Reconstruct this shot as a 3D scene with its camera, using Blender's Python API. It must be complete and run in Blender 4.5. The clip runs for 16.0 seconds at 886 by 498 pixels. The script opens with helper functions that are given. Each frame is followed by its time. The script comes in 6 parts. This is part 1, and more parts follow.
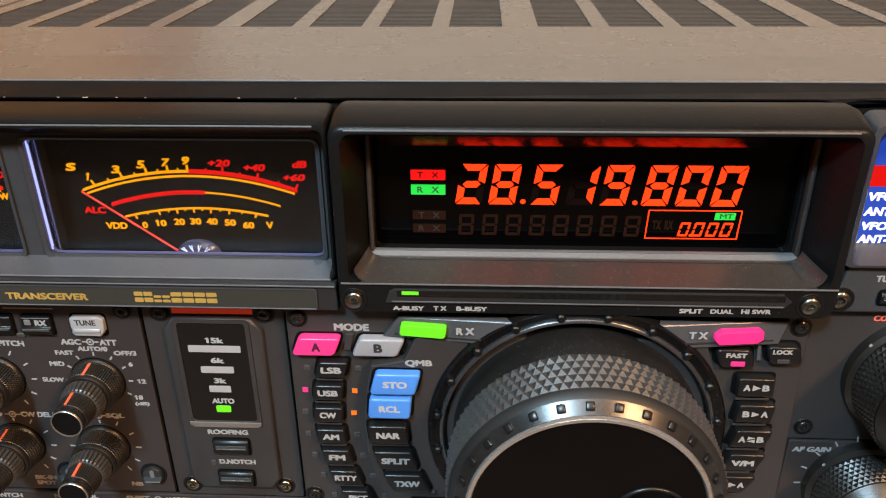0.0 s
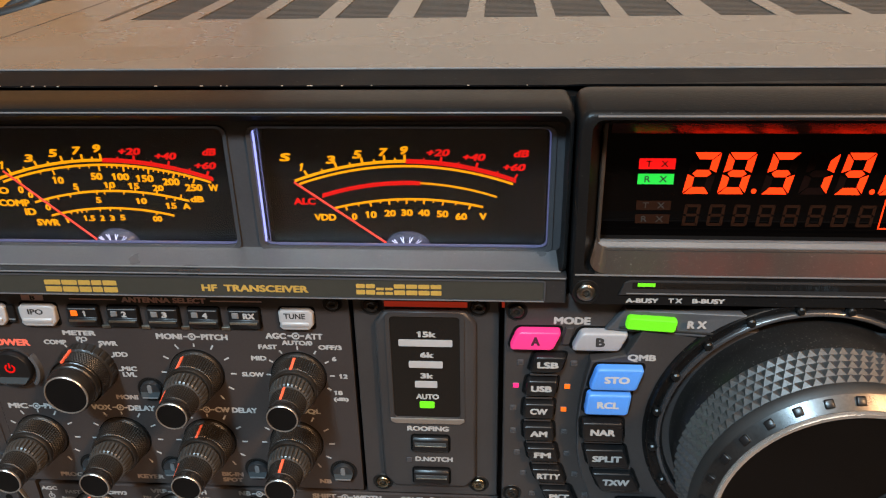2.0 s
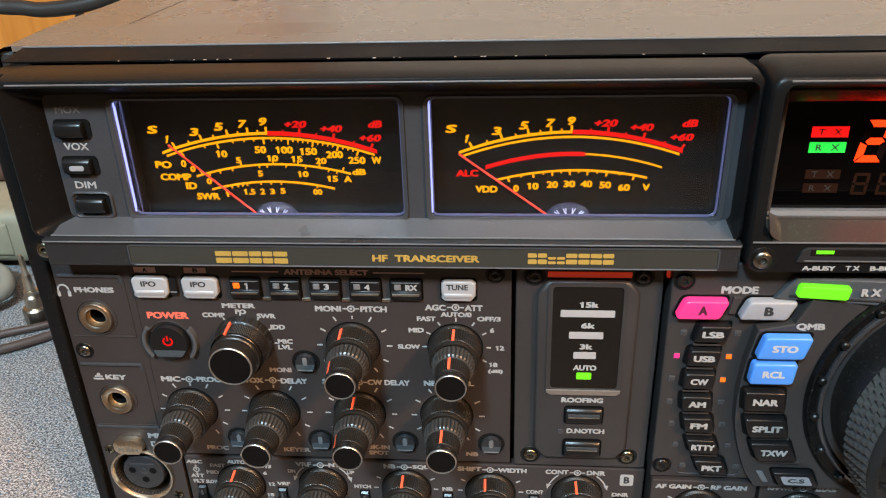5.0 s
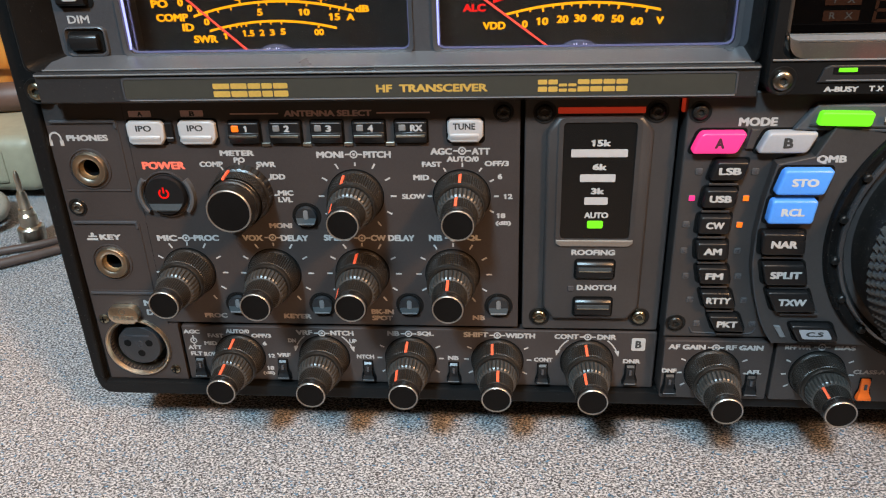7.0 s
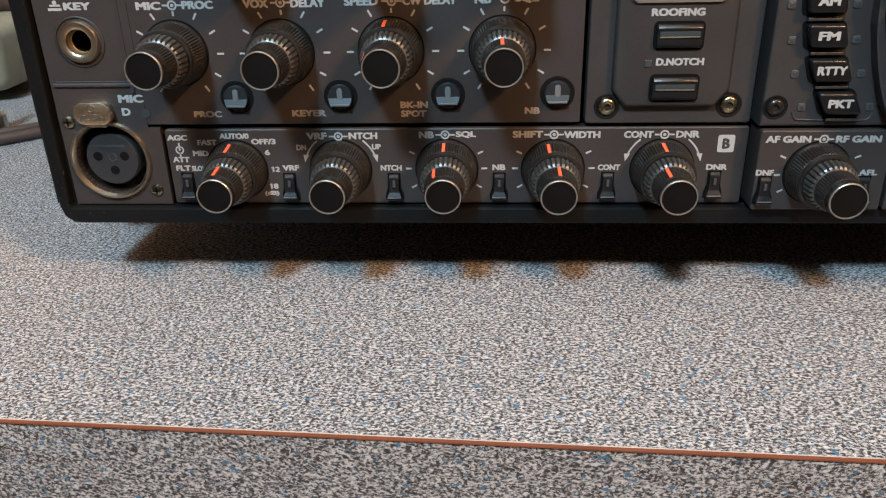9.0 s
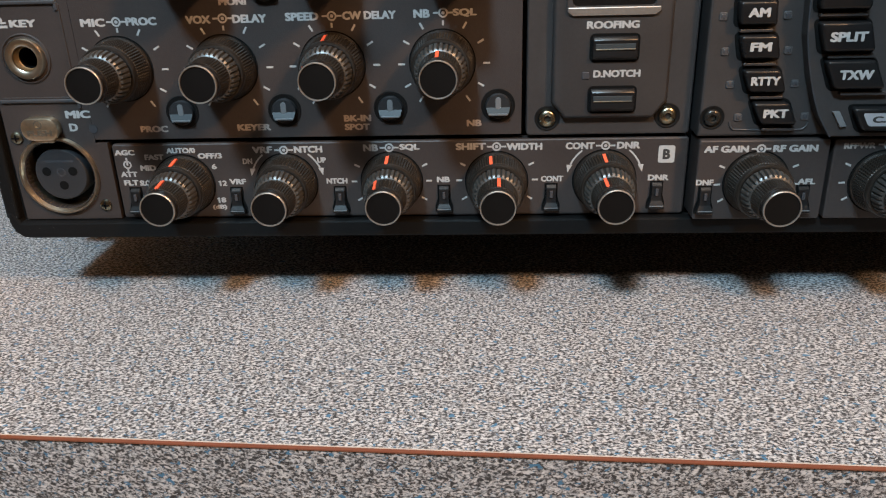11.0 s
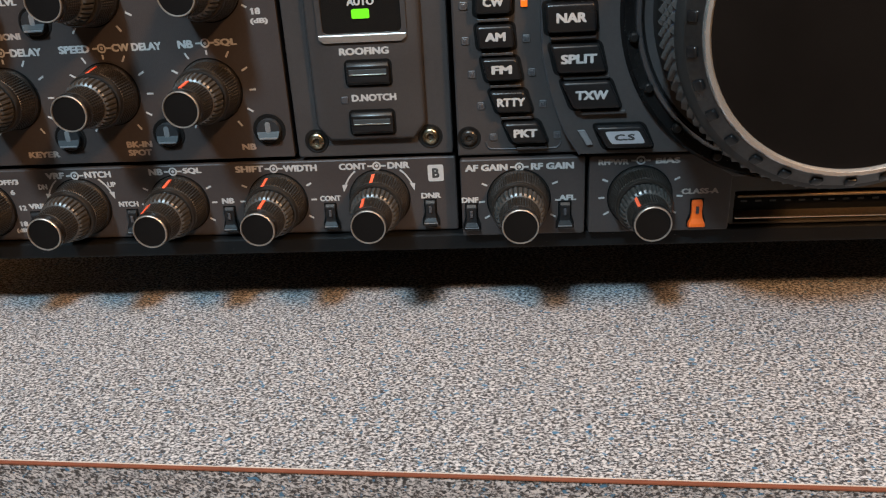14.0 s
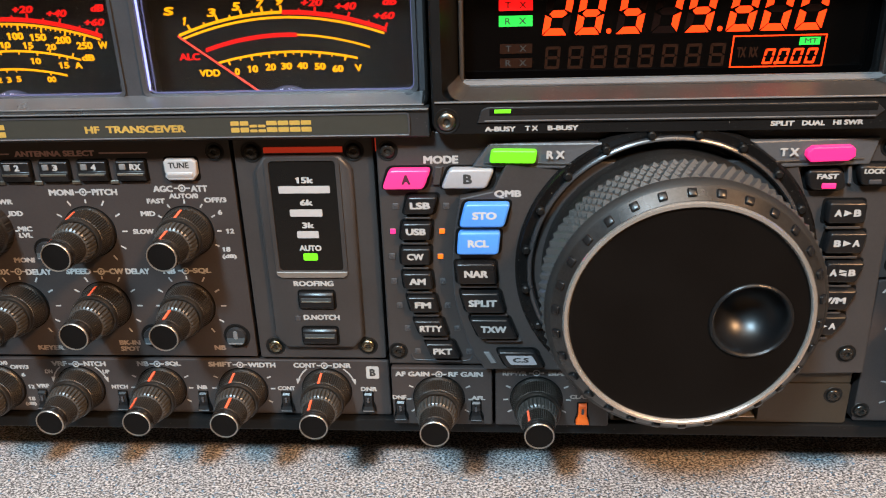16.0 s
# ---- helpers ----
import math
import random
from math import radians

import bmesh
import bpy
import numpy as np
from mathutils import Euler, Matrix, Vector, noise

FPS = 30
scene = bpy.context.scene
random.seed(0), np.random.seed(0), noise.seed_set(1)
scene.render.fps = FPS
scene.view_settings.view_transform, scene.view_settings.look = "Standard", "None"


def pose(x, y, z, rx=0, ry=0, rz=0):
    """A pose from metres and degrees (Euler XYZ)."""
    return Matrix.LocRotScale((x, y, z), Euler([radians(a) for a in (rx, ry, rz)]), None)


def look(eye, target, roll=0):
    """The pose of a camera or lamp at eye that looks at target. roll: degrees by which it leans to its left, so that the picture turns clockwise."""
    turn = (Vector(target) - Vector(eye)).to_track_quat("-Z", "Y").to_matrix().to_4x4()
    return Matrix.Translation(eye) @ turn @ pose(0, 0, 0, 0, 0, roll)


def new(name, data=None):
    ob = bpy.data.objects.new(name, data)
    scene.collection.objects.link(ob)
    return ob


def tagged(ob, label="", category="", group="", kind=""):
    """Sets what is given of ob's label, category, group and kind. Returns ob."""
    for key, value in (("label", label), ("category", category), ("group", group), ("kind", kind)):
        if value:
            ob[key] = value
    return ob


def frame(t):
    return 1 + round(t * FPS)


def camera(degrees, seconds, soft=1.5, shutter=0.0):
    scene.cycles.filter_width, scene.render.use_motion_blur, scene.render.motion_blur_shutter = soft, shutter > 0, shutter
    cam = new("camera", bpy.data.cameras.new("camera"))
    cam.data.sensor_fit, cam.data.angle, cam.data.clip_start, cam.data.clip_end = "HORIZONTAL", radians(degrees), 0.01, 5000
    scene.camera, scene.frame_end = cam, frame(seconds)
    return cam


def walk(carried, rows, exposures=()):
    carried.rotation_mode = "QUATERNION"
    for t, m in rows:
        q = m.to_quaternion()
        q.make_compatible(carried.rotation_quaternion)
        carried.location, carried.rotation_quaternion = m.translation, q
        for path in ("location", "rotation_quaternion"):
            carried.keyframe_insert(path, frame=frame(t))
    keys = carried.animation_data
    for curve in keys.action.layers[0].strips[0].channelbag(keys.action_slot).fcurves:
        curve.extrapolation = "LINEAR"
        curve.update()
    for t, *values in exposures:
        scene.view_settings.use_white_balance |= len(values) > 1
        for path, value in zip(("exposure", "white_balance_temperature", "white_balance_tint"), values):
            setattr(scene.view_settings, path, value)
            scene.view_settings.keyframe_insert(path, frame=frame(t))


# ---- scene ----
cam = camera(58.8, 16.0, soft=1.15)
METRES, EYE, TILT, LEAN, TURN = 0.407, 0.2425, 0.0, 0.0, 2.9
ROWS = [
    (0.0, 0.0001, 0.0007, 0.0005, -0.2232, -26.4316, 0.5184),
    (0.5, -0.0395, 0.0078, -0.0065, 0.1419, -26.194, 0.6084),
    (1.0, -0.0762, 0.0041, -0.0058, 0.5334, -26.1012, 0.8197),
    (1.5, -0.1073, 0.0074, -0.0061, 0.7076, -26.1189, 0.9625),
    (2.0, -0.1443, 0.0086, -0.0116, 0.8724, -26.1214, 1.1085),
    (2.5, -0.1627, 0.0176, -0.0131, 1.0911, -26.125, 1.3028),
    (3.0, -0.1852, 0.0245, -0.0138, 1.2906, -26.1925, 1.5171),
    (3.5, -0.2107, 0.0242, -0.013, 1.3966, -26.2073, 1.6056),
    (4.0, -0.2331, 0.0201, -0.0146, 1.4412, -26.318, 1.5766),
    (4.2, -0.2437, 0.0156, -0.0152, 1.5372, -26.3219, 1.6393),
    (6.3, -0.2581, -0.0304, -0.0828, 1.5178, -26.3955, 1.7761),
    (6.5, -0.2546, -0.0332, -0.0981, 1.6648, -26.3854, 1.8546),
    (7.0, -0.2613, -0.0374, -0.1368, 1.4721, -26.2251, 1.7482),
    (7.5, -0.2719, -0.0274, -0.2028, 1.2025, -26.0419, 1.5407),
    (8.0, -0.2783, -0.0096, -0.2625, 0.8342, -25.6304, 1.3298),
    (8.5, -0.3008, -0.0021, -0.3117, 0.401, -25.1876, 1.1695),
    (8.7, -0.3119, -0.0014, -0.3248, 0.1927, -25.0957, 1.1011),
    (10.8, -0.2831, -0.0081, -0.3353, -0.2605, -23.3763, 1.3742),
    (11.0, -0.2757, -0.0074, -0.3345, -0.2335, -23.3215, 1.5369),
    (11.5, -0.2496, -0.0109, -0.333, -0.2375, -23.1628, 2.006),
    (12.0, -0.2198, -0.0136, -0.3317, -0.0566, -23.1033, 2.4505),
    (12.5, -0.1945, -0.0172, -0.331, 0.1208, -23.0855, 2.6696),
    (13.0, -0.1603, -0.0156, -0.3292, 0.4487, -23.2773, 2.8239),
    (13.5, -0.1291, -0.0153, -0.3297, 0.6874, -23.3732, 2.9466),
    (14.0, -0.1078, -0.019, -0.3219, 0.8979, -23.352, 3.0631),
    (14.5, -0.0925, -0.0299, -0.3036, 1.0562, -22.9893, 3.104),
    (15.0, -0.0855, -0.05, -0.2471, 1.059, -22.7288, 2.9357),
    (15.5, -0.0713, -0.0647, -0.1863, 0.9013, -22.4785, 2.3874),
    (16.0, -0.0527, -0.0728, -0.1428, 0.7809, -22.3802, 1.7137),
]
walk(cam, [(t, pose(0.252, -0.1985, EYE, TILT, LEAN, TURN) @ pose(METRES * x, METRES * y, METRES * z, 90 + pitch, roll, yaw)) for t, x, y, z, yaw, pitch, roll in ROWS],
     exposures=((0.0, -0.05), (2.0, -0.04), (3.5, -0.04), (4.2, 0.05), (6.3, 0.2), (7.0, 0.2), (8.0, 0.1), (8.7, 0.08), (11.0, 0.0), (14.0, -0.03), (14.5, -0.05), (15.0, 0.1), (16.0, 0.4)))

# World: x along the radio's front from its side, y into the radio (front panel at 0), z up from the desk.
# The lengths below are in millimetres and are scaled when the meshes are made.

# ---- light and world ----
world = bpy.data.worlds.new("room_air")
scene.world = world
world.use_nodes = True
world.node_tree.nodes["Background"].inputs[0].default_value = (0.9, 0.85, 0.8, 1)
world.node_tree.nodes["Background"].inputs[1].default_value = 0.005


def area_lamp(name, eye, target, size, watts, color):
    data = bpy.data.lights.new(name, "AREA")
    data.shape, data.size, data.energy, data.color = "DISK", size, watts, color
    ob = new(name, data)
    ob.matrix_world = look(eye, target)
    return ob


# a warm and a cool lamp, set from the double coloured shadows, hang over the operator's seat; the overhead disc is an
# added unseen fill
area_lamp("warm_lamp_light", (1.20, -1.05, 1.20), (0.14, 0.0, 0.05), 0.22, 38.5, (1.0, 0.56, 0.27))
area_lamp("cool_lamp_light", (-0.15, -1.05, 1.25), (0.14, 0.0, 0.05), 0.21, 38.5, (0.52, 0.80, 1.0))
area_lamp("overhead_fill", (0.1, -1.0, 1.85), (0.1, -0.8, 0.0), 1.6, 29.0, (1.0, 0.86, 0.72))

# ---- materials ----


def mat(name, color, rough=0.5, metal=0.0, coat=0.0, vary=0.15, scale=400.0, bump=0.0, bump_scale=2500.0, emit=None, strength=0.0, spec=0.5, dust=0.0):
    m = bpy.data.materials.new(name)
    m.use_nodes = True
    nt = m.node_tree
    b = nt.nodes["Principled BSDF"]
    b.inputs["Roughness"].default_value = rough
    b.inputs["Metallic"].default_value = metal
    b.inputs["Coat Weight"].default_value = coat
    b.inputs["Coat Roughness"].default_value = 0.04
    b.inputs["Specular IOR Level"].default_value = spec
    b.inputs["Base Color"].default_value = (*color, 1)
    co = nt.nodes.new("ShaderNodeTexCoord")
    if vary:
        big = nt.nodes.new("ShaderNodeTexNoise")
        big.inputs["Scale"].default_value = scale * 0.12
        big.inputs["Detail"].default_value = 4
        fine = nt.nodes.new("ShaderNodeTexNoise")
        fine.inputs["Scale"].default_value = scale * 3
        fine.inputs["Detail"].default_value = 3
        add = nt.nodes.new("ShaderNodeMath")
        add.operation = "MULTIPLY_ADD"
        add.inputs[1].default_value = 0.5
        nt.links.new(co.outputs["Object"], big.inputs["Vector"])
        nt.links.new(co.outputs["Object"], fine.inputs["Vector"])
        nt.links.new(fine.outputs["Fac"], add.inputs[0])
        half = nt.nodes.new("ShaderNodeMath")
        half.operation = "MULTIPLY"
        half.inputs[1].default_value = 0.5
        nt.links.new(big.outputs["Fac"], half.inputs[0])
        nt.links.new(half.outputs[0], add.inputs[2])
        ramp = nt.nodes.new("ShaderNodeMapRange")
        ramp.inputs[1].default_value, ramp.inputs[2].default_value = 0.3, 0.7
        ramp.inputs[3].default_value, ramp.inputs[4].default_value = 1 - vary, 1 + vary
        nt.links.new(add.outputs[0], ramp.inputs[0])
        mul = nt.nodes.new("ShaderNodeVectorMath")
        mul.operation = "SCALE"
        mul.inputs[0].default_value = color
        nt.links.new(ramp.outputs[0], mul.inputs["Scale"])
        nt.links.new(mul.outputs[0], b.inputs["Base Color"])
        if dust:
            speck = nt.nodes.new("ShaderNodeTexNoise")
            speck.inputs["Scale"].default_value, speck.inputs["Detail"].default_value = 2300, 1.5
            nt.links.new(co.outputs["Object"], speck.inputs["Vector"])
            sel = nt.nodes.new("ShaderNodeMapRange")
            sel.inputs[1].default_value, sel.inputs[2].default_value = 0.76 - 0.06 * dust, 0.82 - 0.06 * dust
            nt.links.new(speck.outputs["Fac"], sel.inputs[0])
            dm = nt.nodes.new("ShaderNodeMix")
            dm.data_type = "RGBA"
            dm.inputs["B"].default_value = (0.24, 0.225, 0.20, 1)
            nt.links.new(sel.outputs[0], dm.inputs["Factor"])
            nt.links.new(mul.outputs[0], dm.inputs["A"])
            nt.links.new(dm.outputs["Result"], b.inputs["Base Color"])
        rr = nt.nodes.new("ShaderNodeMapRange")
        rr.inputs[1].default_value, rr.inputs[2].default_value = 0.3, 0.7
        rr.inputs[3].default_value, rr.inputs[4].default_value = rough * (1 - vary * 0.7), min(1, rough * (1 + vary * 0.7))
        nt.links.new(big.outputs["Fac"], rr.inputs[0])
        nt.links.new(rr.outputs[0], b.inputs["Roughness"])
    if bump:
        n = nt.nodes.new("ShaderNodeTexNoise")
        n.inputs["Scale"].default_value = bump_scale
        n.inputs["Detail"].default_value = 2
        bp = nt.nodes.new("ShaderNodeBump")
        bp.inputs["Strength"].default_value = bump
        bp.inputs["Distance"].default_value = 0.0002
        nt.links.new(co.outputs["Object"], n.inputs["Vector"])
        nt.links.new(n.outputs["Fac"], bp.inputs["Height"])
        nt.links.new(bp.outputs[0], b.inputs["Normal"])
    if emit:
        b.inputs["Emission Color"].default_value = (*emit, 1)
        b.inputs["Emission Strength"].default_value = strength
    return m


PANEL = mat("charcoal_panel", (0.0298, 0.0241, 0.0229), 0.44, bump=0.25, bump_scale=3000)
MODE_PANEL = mat("grey_charcoal_panel", (0.0292, 0.0266, 0.0264), 0.44, bump=0.2, bump_scale=3000)
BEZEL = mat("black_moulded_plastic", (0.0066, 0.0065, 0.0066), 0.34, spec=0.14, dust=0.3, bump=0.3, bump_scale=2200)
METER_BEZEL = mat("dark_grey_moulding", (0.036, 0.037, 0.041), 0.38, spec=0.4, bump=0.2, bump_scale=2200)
# grey plates, and the meter ledge with lamp light put into its tone
LEDGE = mat("grey_plate_or_lit_ledge", (0.058, 0.060, 0.065), 0.30, vary=0.15, dust=0.3, bump=0.2, bump_scale=2200)
# black moulding browned to carry the warm lamp's light
SLOT_BLACK = mat("warm_lit_black_moulding", (0.0215, 0.0165, 0.0110), 0.36, spec=0.45, bump=0.2, bump_scale=2200)
BAR = mat("satin_black_bar", (0.018, 0.018, 0.019), 0.3, spec=0.5, dust=0.35, bump=0.25, bump_scale=2200)
FLUTE = mat("grey_fluted_rubber", (0.034, 0.031, 0.028), 0.34, spec=0.8, vary=0.25)
CASE = mat("case_paint", (0.02, 0.02, 0.02), 0.5, bump=0.4, bump_scale=1500)
LID = mat("brown_grey_lid_paint", (0.122, 0.106, 0.090), 0.27, vary=0.2, scale=300, bump=0.3, bump_scale=3000)
# darker than the lid, for the shade between louvres and in slits
VENT = mat("vent_shade_tone", (0.042, 0.038, 0.034), 0.5, vary=0.1, scale=200)
TRIM = mat("black_trim", (0.0062, 0.0065, 0.0072), 0.45, vary=0.3, spec=0.05, dust=0.4, bump=0.3, bump_scale=1500)
# near-black that stands in for the shade inside gaps, wells and holes
GAP = mat("black_gap_shade", (0.003, 0.003, 0.003), 0.8, vary=0, spec=0.1)
BUTTON = mat("black_button", (0.0075, 0.0075, 0.008), 0.30, bump=0.1, spec=0.35)
WHITE_KEY = mat("milky_white_key", (0.33, 0.32, 0.318), 0.35, vary=0.05)
GREY_KEY = mat("light_grey_key", (0.26, 0.26, 0.275), 0.35, vary=0.06)
BLUE_KEY = mat("blue_key", (0.06, 0.21, 0.58), 0.35, vary=0.06, emit=(0.05, 0.22, 0.75), strength=0.15)
PINK_KEY = mat("pink_lit_key", (0.30, 0.02, 0.09), 0.35, vary=0, emit=(1.0, 0.035, 0.24), strength=0.72)
GREEN_LIT = mat("green_lit", (0.05, 0.2, 0.01), 0.4, vary=0, emit=(0.16, 0.85, 0.006), strength=0.85)
PINK_LIT = mat("pink_lit", (0.3, 0.02, 0.1), 0.4, vary=0, emit=(1.0, 0.012, 0.2), strength=0.8)
ORANGE_LED = mat("orange_led", (0.2, 0.05, 0.01), 0.4, vary=0, emit=(1.0, 0.15, 0.0), strength=1.1)
PINK_LED = mat("pink_led", (0.2, 0.02, 0.06), 0.4, vary=0, emit=(1.0, 0.015, 0.2), strength=1.1)
PRINT = mat("off_white_print", (0.315, 0.312, 0.306), 0.6, vary=0.1)
# dimmer, browner copy of the print, with shadow put into the colour
SHADED_PRINT = mat("shaded_print", (0.26, 0.23, 0.21), 0.6, vary=0.1)
RED_PRINT = mat("red_print", (0.75, 0.13, 0.08), 0.6, vary=0.05)
BLACK_PRINT = mat("black_print", (0.02, 0.02, 0.02), 0.6, vary=0)
PINK_INK = mat("dark_pink_print", (0.06, 0.006, 0.022), 0.6, vary=0)
GOLD = mat("gold_print", (0.75, 0.50, 0.12), 0.35, metal=0.6, vary=0.1)
STRIP = mat("olive_grey_strip", (0.032, 0.032, 0.027), 0.30, vary=0.1, scale=150)
RUBBER = mat("black_rubber", (0.0105, 0.0083, 0.0065), 0.36, dust=0.2, spec=0.6, vary=0.25, bump=0.25)
GLOSS_LIP = mat("glossy_knob_lip", (0.012, 0.010, 0.009), 0.22, vary=0.2, spec=0.8)
GUNMETAL = mat("dark_metal_collar", (0.05, 0.048, 0.046), 0.34, metal=0.6, vary=0.25)
SILVER = mat("bright_ring", (0.44, 0.41, 0.38), 0.34, metal=0.85, vary=0.12)
CHROME = mat("nickel", (0.60, 0.515, 0.405), 0.3, metal=1.0, vary=0.15)
JACK_IN = mat("dull_brass_sleeve", (0.22, 0.15, 0.08), 0.5, metal=0.7, vary=0.2)
BRASS = mat("brassy_nickel", (0.62, 0.50, 0.36), 0.3, metal=1.0, vary=0.2)
# black heads, also given to screws that only stand in shadow
SCREW_BLACK = mat("black_or_shaded_screw", (0.030, 0.027, 0.024), 0.26, metal=0.6, vary=0.3)
SCREW_GOLD = mat("yellowed_screw", (0.28, 0.25, 0.18), 0.26, metal=1.0, vary=0.3)
# black for ring studs, and for discs that draw the shade of recesses
CUP = mat("recess_shade_or_stud", (0.006, 0.006, 0.006), 0.35, vary=0.1, spec=0.3)
SCREW_DARK = mat("screw_socket", (0.012, 0.010, 0.008), 0.5, vary=0.2)
STEEL = mat("screw_steel", (0.42, 0.39, 0.33), 0.34, metal=1.0, vary=0.25)
CAP = mat("black_cap", (0.003, 0.0025, 0.0023), 0.6, vary=0.2, spec=0.12)
POINTER = mat("red_orange_pointer", (0.85, 0.12, 0.05), 0.45, vary=0.05)
RIDGE = mat("satin_grey_ridge", (0.024, 0.024, 0.026), 0.27, vary=0.25, spec=1.0, dust=0.5)
DIAL_FACE = mat("black_dial_face", (0.0034, 0.0026, 0.0022), 0.52, vary=0.15, spec=0.09)
DIAL_BODY = mat("dial_rubber", (0.044, 0.042, 0.040), 0.42, spec=0.55, vary=0.2, bump=0.2)
DIAL_BAND = mat("dull_black_band", (0.015, 0.0145, 0.014), 0.5, spec=0.3, vary=0.2)
DIAL_BASE = mat("dusty_dial_skirt", (0.0090, 0.0085, 0.0081), 0.40, spec=0.3, vary=0.4, dust=1.35)
DIAL_RING = mat("dial_grey_ring", (0.064, 0.062, 0.061), 0.31, metal=0.85, vary=0.25)
DIMPLE = mat("polished_dimple", (0.003, 0.003, 0.0034), 0.36, vary=0)
GLOSS_BLACK = mat("gloss_black", (0.006, 0.006, 0.006), 0.10, vary=0, bump=0.0)
METER_FACE = mat("matt_meter_face", (0.0018, 0.0016, 0.0015), 0.6, vary=0, spec=0.1)
SKIRT = mat("glossy_black_skirt", (0.0055, 0.0052, 0.0052), 0.22, vary=0.4, spec=0.3, dust=0.55)
WINDOW_BLACK = mat("display_window", (0.0012, 0.001, 0.001), 0.07, vary=0, spec=0.18)
ORANGE_SWITCH = mat("orange_switch", (0.85, 0.12, 0.012), 0.35, vary=0.08)
SCALE_YELLOW = mat("lit_yellow_scale", (0.02, 0.01, 0.0), 0.5, vary=0, spec=0.05, emit=(1.0, 0.37, 0.002), strength=1.2)
SCALE_RED = mat("lit_red_scale", (0.02, 0.0, 0.0), 0.5, vary=0, spec=0.05, emit=(1.0, 0.010, 0.008), strength=0.85)
NEEDLE = mat("red_needle", (0.3, 0.03, 0.02), 0.4, vary=0, spec=0.1, emit=(1.0, 0.03, 0.02), strength=0.6)
EDGE_LIGHT = mat("edge_lit_acrylic", (0.05, 0.05, 0.1), 0.2, vary=0, emit=(0.36, 0.40, 1.0), strength=1.5)
EDGE_DIM = mat("dim_edge_acrylic", (0.04, 0.04, 0.06), 0.2, vary=0, emit=(0.36, 0.40, 0.95), strength=0.16)
DIGIT = mat("red_orange_digit", (0.1, 0.01, 0.0), 0.5, vary=0, emit=(1.0, 0.034, 0.005), strength=2.3, spec=0.05)
RED_LIT = mat("red_lit", (0.1, 0.0, 0.0), 0.5, vary=0, emit=(1.0, 0.006, 0.006), strength=1.1)
GREEN_IND = mat("green_indicator", (0.01, 0.1, 0.02), 0.5, vary=0, emit=(0.01, 0.85, 0.06), strength=0.9)
GHOST = mat("unlit_segment", (0.017, 0.0066, 0.0036), 0.5, vary=0, spec=0.05)
FAINT_GHOST = mat("faint_unlit_segment", (0.006, 0.0025, 0.002), 0.5, vary=0, spec=0.05)
KEY_PRINT = mat("bright_key_print", (0.40, 0.41, 0.42), 0.6, vary=0.05)
LENS_GLINT = mat("lens_facet_glint", (0.3, 0.3, 0.35), 0.1, vary=0, emit=(0.40, 0.44, 1.0), strength=0.55)
BULB = mat("lamp_lens", (0.02, 0.021, 0.028), 0.07, vary=0.5, scale=1500, emit=(0.35, 0.38, 1.0), strength=0.05)
LED_OFF = mat("unlit_led", (0.042, 0.042, 0.046), 0.25, vary=0)
LCD_BLUE = mat("blue_screen", (0.01, 0.02, 0.1), 0.2, vary=0, emit=(0.03, 0.10, 0.70), strength=0.6)
LCD_WHITE = mat("white_screen_text", (0.8, 0.8, 0.8), 0.4, vary=0, emit=(0.8, 0.85, 1.0), strength=0.45)
FLOOR_WOOD = mat("brown_floor_boards", (0.18, 0.12, 0.075), 0.45, vary=0.2, scale=60)
GREY_LED = mat("grey_unlit_lamp", (0.14, 0.14, 0.14), 0.4, vary=0.15)
HEAD_STEEL = mat("dull_steel_head", (0.24, 0.225, 0.20), 0.28, metal=1.0, vary=0.3)
# blue-grey that paints the cool lamp's sheen onto black facets
SHEEN_FACET = mat("painted_facet_sheen", (0.035, 0.042, 0.046), 0.25, vary=0.1)
BUTTON_FACE = mat("satin_button_face", (0.03, 0.032, 0.035), 0.3, metal=0.4, vary=0.15)
LED_RIM = mat("lamp_rim", (0.048, 0.048, 0.050), 0.35, vary=0.1)
# pale windows, and thin edge strips that paint in highlights
PALE_OR_GLINT = mat("pale_window_or_edge_glint", (0.12, 0.125, 0.13), 0.3, vary=0.1)
MOX_PRINT = mat("dark_grey_print", (0.11, 0.105, 0.10), 0.6, vary=0.1)
# lighter than the other walls so that the lid reflects it brightly
WHITE_WALL = mat("lid_reflection_wall", (0.55, 0.47, 0.38), 0.9, vary=0.06, scale=20)
DIAL_BRIGHT = mat("polished_dial_rim", (0.72, 0.69, 0.65), 0.25, metal=0.85, vary=0.1)
# the grey lip, and strips that draw highlights along hood and ledge edges
LIP_OR_GLINT = mat("grey_lip_or_edge_glint", (0.11, 0.11, 0.112), 0.35, vary=0.15, dust=0.4)
# real dust over a base paled and warmed for the light on the sill
SILL = mat("dusty_lit_sill", (0.036, 0.030, 0.026), 0.32, dust=1.35, spec=0.7, bump=0.3)
MIRROR_EDGE = mat("red_tinted_mirror", (0.30, 0.12, 0.09), 0.18, metal=1.0, vary=0)
# print with the red glow's tinge put into its colour
RED_TINGED_PRINT = mat("print_in_red_light", (0.60, 0.40, 0.36), 0.6, vary=0.1)
INSERT = mat("socket_insert", (0.019, 0.019, 0.021), 0.45, vary=0.15)
# added glow for red light on the panel whose source is unknown
RED_GLOW = mat("added_red_glow", (0.30, 0.03, 0.015), 0.5, vary=0, emit=(1.0, 0.06, 0.02), strength=0.2)
